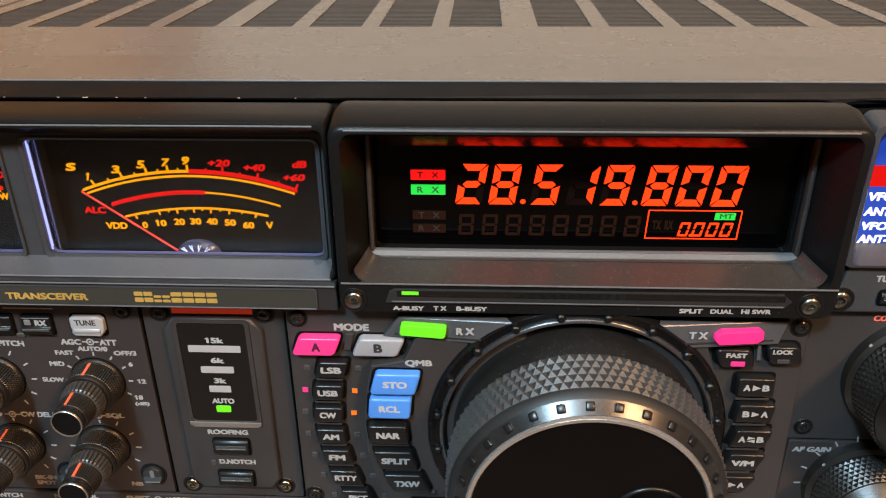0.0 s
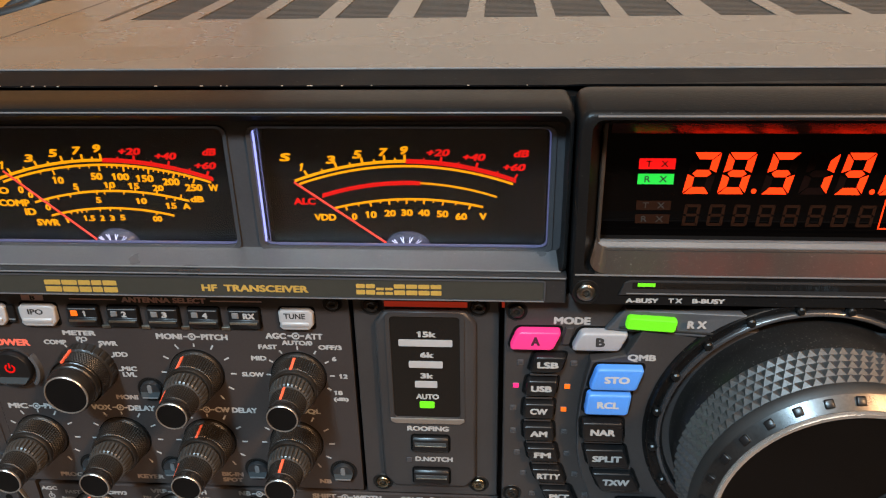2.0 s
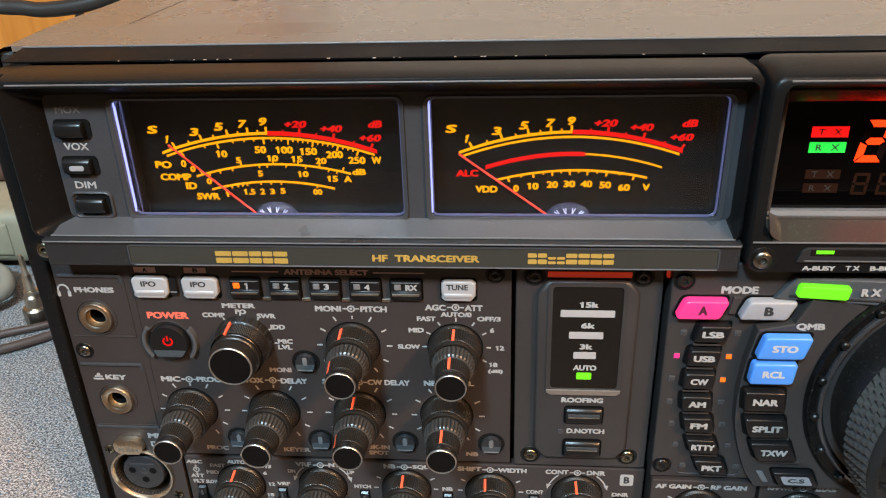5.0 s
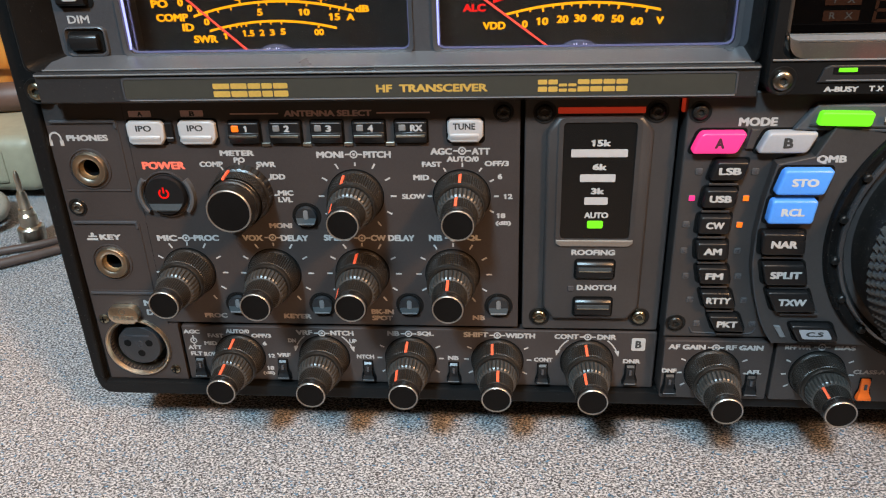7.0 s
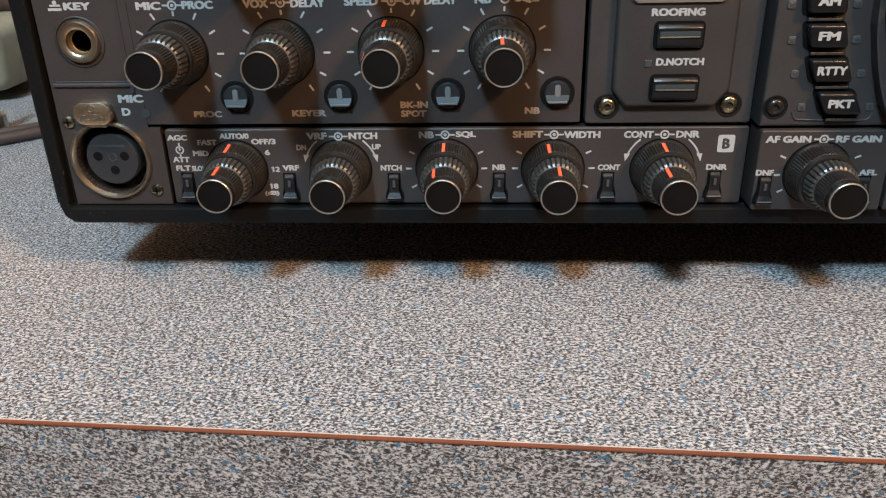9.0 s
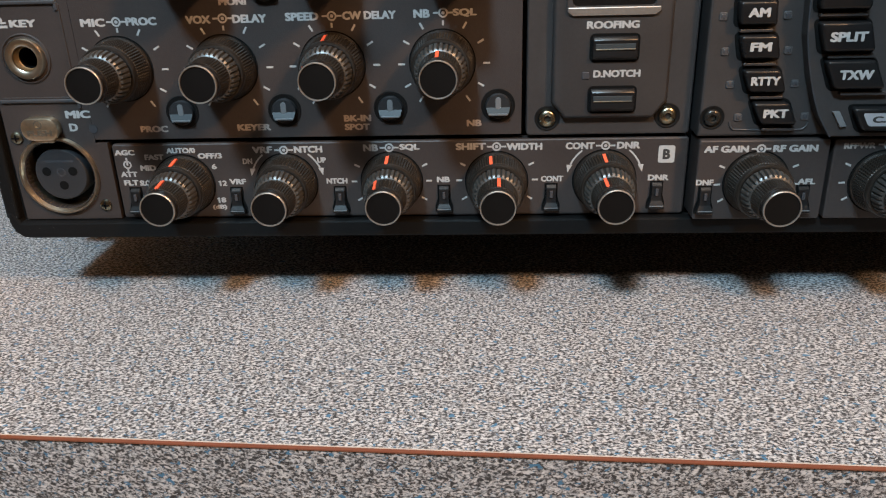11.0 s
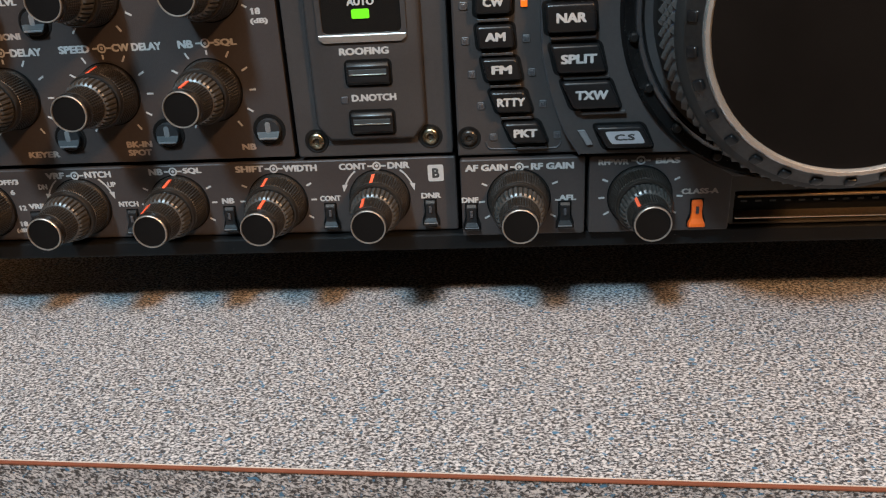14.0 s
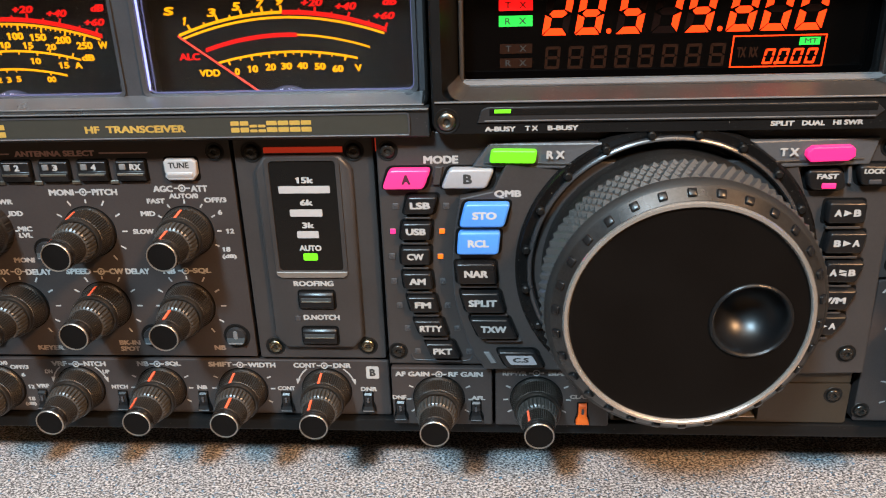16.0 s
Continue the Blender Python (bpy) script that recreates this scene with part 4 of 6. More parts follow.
    vs = [[b.verts.new((cx + w * t, y, cz + q)) for t in (-1, 1)] for q, w, y in ((-2.4, 5.4, -2.3), (-4.2, 4.2, -3.0), (-4.7, 3.6, -2.8), (-5.0, 3.2, -1.4))]
    for r0, r1 in zip(vs, vs[1:]):
        b.faces.new((r0[0], r0[1], r1[1], r1[0]))
    part("button_facet", b, SHEEN_FACET, k)
    b = bmesh.new()
    arc = [radians(a) for a in range(35, 326, 10)]
    loft([[(cx + r * math.sin(a), y, cz + 1.0 + r * math.cos(a)) for r, y in ((1.15, -2.32), (1.15, -2.42), (1.7, -2.42), (1.7, -2.32))] for a in arc], False, b)
    box(cx - 0.25, cx + 0.25, -2.42, -2.32, cz + 1.1, cz + 3.0, 0, 1, b)
    part("power_symbol", b, SCALE_RED, k)


def ipo_key(x0, x1, z0, z1, text, name="white_key"):
    def outline(q):
        return [(x0 + 1.0, z1 - q), (x1 - 1.2 - q * 0.4, z1 - q), (x1 - q, z1 - 1.1), (x1 - q, z0 + 2.0), (x1 - 1.5 - q * 0.4, z0 + q), (x0 + 1.2, z0 + q), (x0 + q, z0 + 1.2), (x0 + q + 0.25, z0 + 2.4), (x0 + q, z0 + 3.0), (x0 + q, z1 - 1.0)]

    part("key_well_shade", prism(rounded(x0 - 0.4, x1 + 0.4, z0 - 0.5, z1 + 0.4, 1.2), -0.12, 0.2), GAP, radio)
    k = part(name, loft([at_y(outline(q), y) for q, y in ((0.0, 0.1), (0.0, -1.1), (0.12, -1.5), (0.4, -1.75), (0.7, -1.8))], True), WHITE_KEY, radio, "milky white push key", 45)
    zc = z0 + (z1 - z0) * 0.36
    part("key_step", profile_bar([(-1.7, zc + 0.5), (-2.1, zc + 0.1), (-2.2, zc - 0.4), (-1.7, z0 + 0.7)], x0 + 0.9, x1 - 1.3, 0.12), WHITE_KEY, k, "raised lower step of the key", 45)
    lettering(text, (x0 + x1) / 2 - 0.3, zc + (z1 - zc) * 0.55, (x1 - x0) * (0.42 if len(text) < 4 else 0.62), 1.9, -1.87, BLACK_PRINT, k, bold=0.03)
    return k


def antenna_key(xc, text, lit):
    x0, x1, z0, z1 = xc - 4.4, xc + 4.8, 113.6, 120.1
    part("key_well_shade", prism(rounded(x0 - 0.5, x1 + 0.5, z0 - 0.6, z1 + 0.5, 1.0), -0.12, 0.2), GAP, radio)
    zc = 116.6
    k = part("antenna_key", profile_bar([(0.1, z1), (-1.2, z1), (-1.7, z1 - 0.4), (-1.5, zc + 0.2), (-2.3, zc - 0.3), (-2.3, zc - 1.0), (-1.4, z0), (0.1, z0)], x0, x1, 0.22), BUTTON, radio, "black antenna key with a small lamp", 40)
    part("key_ridge", box(x0 + 0.5, x1 - 0.5, -2.5, -2.2, zc - 0.95, zc - 0.2, 0.1), STEEL, k)
    part("key_edge", box(x0 + 0.6, x1 - 0.6, -1.75, -1.5, z1 - 0.45, z1 - 0.2, 0.06), PALE_OR_GLINT, k)
    part("led", box(x0 + 1.1, x0 + 3.2, -1.85, -1.4, 117.3, 119.3, 0.3), ORANGE_LED if lit else GREY_LED, k, "lit orange lamp" if lit else "unlit lamp")
    lettering(text, xc + (0.9 if len(text) == 1 else 1.9), 118.2, (0.9 if text == "1" else 1.7) if len(text) == 1 else 3.6, 2.0, -1.78, PRINT, k)


def push_dot(x, z):
    """A round push button with a lozenge window and lower highlights drawn as pale pieces, in a dark ring."""
    part("button_well", lathe([(4.6, 0.05), (4.5, -0.16), (4.15, -0.2), (4.0, -0.06), (2.0, -0.05)], 36, x, z), CUP, radio, smooth=40)
    k = part("push_button", lathe([(3.35, 0.2), (3.35, -0.9), (3.1, -1.25), (1.2, -1.3)], 32, x, z), BUTTON_FACE, radio, "small round black push button", 40)
    part("button_window", prism(rounded(x - 0.75, x + 0.75, z - 0.7, z + 2.5, 0.7, 3), -1.45, -1.1, 0.1), PALE_OR_GLINT, k, "pale lozenge window")
    rows = [[(x - w, y, z + q), (x - w * 0.2, y, z + q), (x + w * 0.2, y, z + q), (x + w, y, z + q)] for q, w, y in ((-0.2, 3.15, -1.3), (-1.7, 2.75, -1.95), (-2.1, 2.55, -2.05), (-2.5, 2.25, -0.6))]
    b = bmesh.new()
    vs = [[b.verts.new(v) for v in r] for r in rows]
    for r0, r1 in zip(vs, vs[1:]):
        for c in range(3):
            b.faces.new((r0[c], r0[c + 1], r1[c + 1], r1[c]))
    part("button_facet", b, SHEEN_FACET, k, "sloping lower facet with its sheen painted in")
    part("button_edge", box(x - 2.5, x + 2.5, -2.15, -1.8, z - 2.2, z - 1.7, 0.08), PALE_OR_GLINT, k)


def slide_switch(x, z, material=None, tall=7.4, label="small black rocker switch", y0=0.0):
    zb, zt = z - tall / 2, z + tall / 2
    part("switch_well_shade", prism([(x - 2.5, zb - 0.2), (x + 2.5, zb - 0.2), (x + 2.5, zb + 1.6), (x + 1.8, z), (x + 1.8, zt + 0.3), (x - 1.8, zt + 0.3), (x - 1.8, z), (x - 2.5, zb + 1.6)], y0 - 0.12, y0 + 0.2), GAP, radio)
    b = bmesh.new()
    rows = ((zt, 1.35, -0.3), (zt - 0.8, 1.4, -1.1), (z + 0.3, 1.35, -1.0), (z - 1.2, 1.5, -1.35), (zb + 1.2, 2.1, -2.0), (zb + 0.4, 2.15, -2.1), (zb, 2.15, -1.2))
    front = [[b.verts.new((x - w, y0 + y, q)), b.verts.new((x + w, y0 + y, q))] for q, w, y in rows]
    back = [[b.verts.new((x - w, y0 + 0.1, q)), b.verts.new((x + w, y0 + 0.1, q))] for q, w, y in rows]
    for i in range(len(rows) - 1):
        b.faces.new((front[i][0], front[i][1], front[i + 1][1], front[i + 1][0]))
        for s in (0, 1):
            b.faces.new((front[i][s], front[i + 1][s], back[i + 1][s], back[i][s]))
    for i in (0, -1):
        b.faces.new((front[i][0], front[i][1], back[i][1], back[i][0]))
    bmesh.ops.recalc_face_normals(b, faces=b.faces)
    bmesh.ops.bevel(b, geom=[e for e in b.edges if len(e.link_faces) == 2], offset=0.15, segments=1, affect="EDGES")
    k = part("switch", b, material or BUTTON, radio, label)
    if material is None:
        part("switch_edge", box(x - 1.9, x + 1.9, y0 - 2.12, y0 - 1.8, zb + 0.9, zb + 1.2, 0.05), PALE_OR_GLINT, k)
    part("switch_window", box(x - 0.4, x + 0.4, y0 - 1.5, y0 - 1.0, z + 0.2, z + 2.2, 0.1), LED_OFF, k)


power_button()
ipo_key(33.2, 44.7, 113.3, 120.7, "IPO")
ipo_key(49.0, 60.4, 113.3, 120.7, "IPO")
ipo_key(129.0, 139.4, 113.6, 120.6, "TUNE")
part("key_post", box(44.9, 47.2, -1.2, 0.1, 114.2, 120.2, 0.4), BUTTON, radio, "black post between the white keys")
part("post_edge", box(45.0, 47.1, -1.35, -0.9, 115.2, 115.7, 0.1), PALE_OR_GLINT, radio)
for x, t in ((37.6, "A"), (53.5, "B")):
    part("letter_box", flat(rounded(x - 3.5, x + 3.4, 121.6, 123.5, 0.2), -0.07, 0.07), RED_TINGED_PRINT, radio)
    lettering(t, x, 122.5, 1.6, 1.5, -0.1, BLACK_PRINT, radio)
for i, t in enumerate(("1", "2", "3", "4", "RX")):
    antenna_key(68.6 + 12.4 * i, t, i == 0)
    if i < 4:
        part("key_link", box(68.6 + 12.4 * i + 4.9, 68.6 + 12.4 * i + 7.6, -0.6, 0.1, 112.4, 113.6, 0.2), STEEL, radio)
for x, z in ((84.5, 89.6), (58.3, 57.8), (86.4, 57.9), (115.1, 58.1), (143.8, 58.3)):
    push_dot(x, z)
for x, z in ((41.3, 32.6), (70.3, 32.4), (99.7, 32.3), (128.8, 32.4), (158.4, 32.5), (187.1, 32.8)):
    slide_switch(x, z)
for x, z in ((198.9, 33.0), (224.4, 33.0)):
    slide_switch(x, z, y0=-5.0)
slide_switch(259.7, 32.5, ORANGE_SWITCH, 7.6, "orange rocker switch", -5.0)

# curved arrows beside two knobs
for x0, s in ((85.2, -1), (85.2, 1), (172.8, -1), (172.8, 1)):
    b = bmesh.new()
    arc = [radians(s * a) for a in range(38, 70, 4)]
    loft([[(x0 + r * math.sin(a), y, 37.6 + r * math.cos(a)) for r, y in ((10.0, 0), (10.0, -0.06), (10.45, -0.06), (10.45, 0))] for a in arc], False, b)
    a = radians(s * 70)
    cx, cz = x0 + 10.2 * math.sin(a), 37.6 + 10.2 * math.cos(a)
    merge(b, prism([(cx - 0.8, cz + 0.6), (cx + 0.8, cz + 0.6), (cx + s * 0.5, cz - 1.6)], -0.06, 0))
    part("curved_arrow", b, PRINT, radio)
# key icon and headphones icon
b = bmesh.new()
loft([[(9.6 + r * math.sin(radians(a)), y, 115.0 + 1.1 * r * math.cos(radians(a))) for r, y in ((1.5, 0), (1.5, -0.06), (2.0, -0.06), (2.0, 0))] for a in range(-110, 111, 20)], False, b)
box(7.3, 8.4, -0.06, 0, 112.8, 114.6, 0, 1, b)
box(10.8, 11.9, -0.06, 0, 112.8, 114.6, 0, 1, b)
part("headphone_mark", b, PRINT, radio)
b = box(11.6, 15.2, -0.06, 0, 80.9, 81.6)
box(12.2, 15.0, -0.06, 0, 82.0, 82.5, 0, 1, b)
lathe([(0.6, 0), (0.6, -0.06)], 10, 13.6, 83.0, bm=b)
part("key_mark", b, PRINT, radio)
b = lathe([(1.2, 0), (1.2, -0.06), (0.8, -0.06), (0.8, 0)], 14, 40.2, 43.2, cap=False)
box(39.95, 40.45, -0.06, 0, 43.0, 45.2, 0, 1, b)
box(39.95, 40.45, -0.06, 0, 41.2, 42.4, 0, 1, b)
part("dual_mark", b, PRINT, radio)

# ---- jacks ----


def jack(x, z):
    k = part("jack", lathe([(6.6, 0.05), (6.6, -0.3), (6.3, -0.4), (6.1, 0.0)], 40, x, z, cap=False), PANEL, radio, "quarter inch jack socket", 40)
    part("jack_nut", lathe([(5.4, 0.2), (5.4, -0.9), (5.1, -1.3), (4.1, -1.35), (3.35, -0.9), (3.3, 0.3)], 40, x, z, cap=False), CHROME, k, "nickel ring of the jack", 40)
    part("jack_bore", lathe([(3.2, 1.2), (3.1, 3), (2.5, 6.5), (2.4, 12)], 32, x, z), GAP, k)
    part("jack_sleeve", lathe([(3.25, -0.6), (3.1, 1.0), (2.8, 1.3)], 32, x, z, cap=False), JACK_IN, k, "brassy inner sleeve", 40)


jack(18.3, 105.3)
jack(18.3, 73.0)


def microphone_socket(cx=20.2, cz=40.4):
    s = part("microphone_socket", lathe([(11.4, 0.1), (11.4, -0.6), (11.1, -1.1), (10.6, -1.1), (10.2, -0.4), (9.85, 0.4), (9.8, 7)], 64, cx, cz, cap=False), CHROME, radio, "round three-pin microphone socket with bright rim", 40)
    part("socket_floor", lathe([(9.8, 5.8), (5, 5.9)], 40, cx, cz), GAP, s)
    b = lathe([(7.5, 6), (7.5, 1.0), (7.2, 0.6), (3.0, 0.6)], 56, cx, cz)
    part("insert", b, INSERT, s, "dark insert with three holes", 40)
    for x, z in ((cx - 4.0, cz + 0.9), (cx + 3.6, cz + 0.9), (cx + 0.2, cz - 3.2)):
        part("pin_hole", lathe([(1.3, 0.6), (1.3, 0.52)], 16, x, z), GAP, s)
    part("maker_bar", box(cx - 4.2, cx + 4.4, 0.52, 0.6, cz + 3.5, cz + 4.2), LED_OFF, s)
    part("centre_mark", lathe([(1.3, 0.6), (1.3, 0.5), (0.9, 0.5), (0.9, 0.6)], 16, cx + 0.2, cz + 0.6, cap=False), LED_OFF, s)
    tab = slanted(cx - 6.8, cx + 3.6, cz + 10.6, cz + 17.0, 0, 2.9, 5)
    t = part("release_tab", prism(tab, -2.6, -0.1, 0.5), BRASS, s, "brassy metal release tab marked PUSH", 40)
    lettering("PUSH", cx - 1.6, cz + 12.8, 7.0, 1.7, -2.66, STEEL, t)
    part("tab_mark", lathe([(1.2, -2.6), (1.2, -2.68), (0.8, -2.68), (0.8, -2.6)], 16, cx - 1.6, cz + 15.2, cap=False), STEEL, t)
    part("tab_foot", box(cx - 3.4, cx + 1.4, -1.6, -0.2, cz + 9.8, cz + 11.2, 0.2), CHROME, s)
    for x, z in ((10.4, 51.4), (31.8, 31.4)):
        k = part("cross_screw", lathe([(1.7, 0), (1.6, -0.5), (1.0, -0.8), (0.5, -0.85)], 24, x, z), SCREW_GOLD, radio, "small cross-head screw", 40)
        b = box(x - 1.1, x + 1.1, -1.0, -0.9, z - 0.22, z + 0.22)
        box(x - 0.22, x + 0.22, -1.0, -0.9, z - 1.1, z + 1.1, 0, 1, b)
        part("cross_slot", b, GAP, k)
    part("led", lathe([(1.2, 0), (1.2, -0.2)], 16, 32.6, 53.6), LED_OFF, radio)


microphone_socket()

# ---- name strip and meters ----


def name_strip():
    # bar under the meters, with a ledge that hangs over the knob panel
    part("strip_bar", profile_bar([(2, 127.2), (-6.0, 127.5), (-8.0, 128.2), (-8.2, 135.6), (-9.0, 136.0), (-9.0, 136.8), (2, 137.4)], 13, 212.4, 0.35), BAR, radio, "black moulded bar")
    part("strip_end", profile_bar([(2, 126.2), (-2.5, 126.6), (-3.2, 133.6), (2, 134.0)], 12.6, 38.0, 0.3), BEZEL, radio)
    s = part("name_strip", prism(rounded(38.8, 206.4, 129.2, 135.0, 0.8), -8.6, -7.9, 0.2), STRIP, radio, "olive-grey strip with gold lettering")
    part("strip_edge", box(40, 206.4, -8.9, -8.3, 128.75, 129.1, 0.1), LIP_OR_GLINT, s, "pale lower edge of the strip")
    # pale bevel round the strip and a drawn highlight along the bar's edge
    o, i = rounded(38.4, 206.8, 128.8, 135.4, 1.0), rounded(38.9, 206.3, 129.3, 134.9, 0.8)
    part("strip_border", loft([at_y(o, -8.4), at_y(o, -8.75), at_y(i, -8.8), at_y(i, -8.55)]), METER_BEZEL, s, "thin bevelled border", 40)
    part("bar_edge", box(13.4, 212.0, -9.16, -8.9, 136.15, 136.55, 0.08), PALE_OR_GLINT, radio, "pale strip drawn as the bar edge's highlight")

    # maker's and model marks as plain gold shapes
    def mark(x, w, z0, z1):
        zm = z0 + (z1 - z0) * 0.52
        for a, c in ((z0, zm - 0.3), (zm + 0.3, z1)):
            part("gold_mark", prism(rounded(x, x + w, a, c, 0.25, 2), -8.68, -8.5), GOLD, s, "gold mark")

    x = 64.5
    for w in (5.1, 4.9, 3.9, 3.3, 4.4):
        mark(x, w - 0.35, 129.7, 133.5)
        x += w
    lettering("HF  TRANSCEIVER", 125.6, 131.65, 30.5, 2.2, -8.68, GOLD, s, bold=0.045)
    x = 154.4
    for w, h in ((2.8, 3.3), (2.8, 3.3), (2.5, 2.2), (2.5, 2.2), (3.4, 3.3), (3.4, 3.3), (3.4, 3.3), (3.3, 3.3)):
        mark(x, w - 0.3, 130.3, 130.3 + h)
        x += w


name_strip()


def meter_housing():
    # sloping funnel round the meters: from the outer rim back to the recessed plate
    back = rounded(17.5, 211.0, 139.2, 176.8, 2.0, 4)
    ring = lambda inset, top: rounded(9.5 + inset, 212.4 - inset, 136.6 + inset * 0.4, top, 2.5, 4)
    rings = [at_y(ring(0, 183.5), 9.0), at_y(ring(0, 183.8), -1.6), at_y(ring(0, 183.0), -5.9), at_y(ring(0.15, 182.7), -6.5), at_y(ring(0.5, 182.0), -6.78), at_y(ring(1.0, 181.0), -6.8), at_y(back, 2.0), at_y(back, 3.4)]
    h = part("meter_hood", loft(rings), BEZEL, radio, "dark moulded hood round the meters", 40)
    part("ledge_edge", box(15.0, 210.8, -6.95, -6.5, 137.1, 137.5, 0.1), PALE_OR_GLINT, h, "pale strip drawn as the ledge edge's highlight")
    part("hood_highlight", box(13.5, 209.0, -6.98, -6.5, 181.5, 182.0, 0.18), LIP_OR_GLINT, h, "grey strip drawn as the hood edge's highlight")
    part("meter_ledge", profile_bar([(-6.6, 137.15), (-6.6, 137.5), (2.0, 139.45), (2.0, 139.0)], 15.5, 210.4), LEDGE, h, "sloping ledge under the meters, toned pale as if lit")
    # recessed plate with two windows
    xs = [17.0, 37.0, 119.2, 126.4, 207.8, 211.4]
    z0, z1 = 139.6, 175.2
    for x0, x1 in ((xs[0], xs[1]), (xs[2], xs[3]), (xs[4], xs[5])):
        part("meter_plate", box(x0, x1, 2.0, 4.5, z0, z1), METER_BEZEL, h, "recessed dark plate round the windows")
    part("meter_plate", box(xs[0], xs[5], 2.0, 4.5, 138.4, z0), METER_BEZEL, h)
    part("meter_plate", box(xs[0], xs[5], 2.0, 4.5, z1, 177.4), METER_BEZEL, h)
    # flared mullion and window lips
    for x0, x1 in ((37.0, 119.2), (126.4, 207.8)):
        o = rounded(x0 - 0.9, x1 + 0.9, z0 - 0.9, z1 + 0.5, 2.4, 4)
        i = rounded(x0 + 0.3, x1 - 0.3, z0 + 0.2, z1 - 0.2, 2.0, 4)
        part("window_lip", loft([at_y(o, 2.1), at_y(o, 1.2), at_y(i, 1.6), at_y(i, 2.4), at_y(rounded(x0 - 1.5, x1 + 1.5, 133.6, 177.0, 2.0, 4), 13.6)]), METER_BEZEL, h, "rounded lip of the meter window", 40)
    # three keys beside the meters
    for text, z, material in (("MOX", 172.5, MOX_PRINT), ("VOX", 161.6, PRINT), ("DIM", 149.7, PRINT)):
        lettering(text, 24.3, z, 7.4 if text != "DIM" else 6.4, 2.2, 1.92, material, radio, bold=0.02)
    for x, z in ((20.1, 167.0), (20.0, 156.0), (21.3, 143.6)):
        part("key_well_shade", prism(rounded(x - 1.0, x + 9.9, z - 3.1, z + 2.8, 1.4), 1.7, 2.3), GAP, radio)
        k = part("key", profile_bar([(2.1, z + 2.2), (0.2, z + 2.2), (-0.5, z + 1.4), (-0.7, z), (-0.5, z - 1.6), (0.2, z - 2.3), (2.1, z - 2.3)], x, x + 8.2, 0.3), BUTTON, radio, "black rocker key", 40)
        if z == 156.0:
            part("key_window", prism(rounded(22.2, 26.6, z - 0.9, z + 0.6, 0.6, 2), -0.85, -0.5), GREY_KEY, k, "pale window in the key")
    tray = [at_y(rounded(19.0 + q, 32.0 - q, 139.0 + q, 147.8 - q * 0.6, 2.0 - q * 0.6, 4), y) for q, y in ((0, 2.0), (0.25, 1.2), (0.7, 1.0), (1.1, 1.5), (1.2, 2.2))]
    part("key_tray", loft(tray), METER_BEZEL, radio, "raised rounded rim round the lowest key", 40)


meter_housing()


def ribbon(x0, x1, z_end0, z_mid, z_end1, w, y, steps=28, x_from=None, x_to=None):
    """A printed arc through two ends and a middle height, w thick."""
    xm = (x0 + x1) / 2

    def z_at(x):
        t = (x - x0) / (x1 - x0)
        return z_end0 * 2 * (t - 0.5) * (t - 1) + z_mid * 4 * t * (1 - t) + z_end1 * 2 * t * (t - 0.5)

    a, c = x_from or x0, x_to or x1
    xs = [a + (c - a) * i / steps for i in range(steps + 1)]
    b = bmesh.new()
    loft([[(x, y, z_at(x) - w / 2), (x, y - 0.06, z_at(x) - w / 2), (x, y - 0.06, z_at(x) + w / 2), (x, y, z_at(x) + w / 2)] for x in xs], False, b)
    return b, z_at


def scale_ticks(z_at, pivot, xs, length, w, y, parent, material, down=False):
    for x in xs:
        z = z_at(x)
        d = (Vector((x, z)) - Vector(pivot)).normalized() * (length * (-1 if down else 1))
        part("scale_tick", stroke(x, z, x + d.x, z + d.y, w, y - 0.06, 0.06), material, parent)


FACE_Y = 14.0


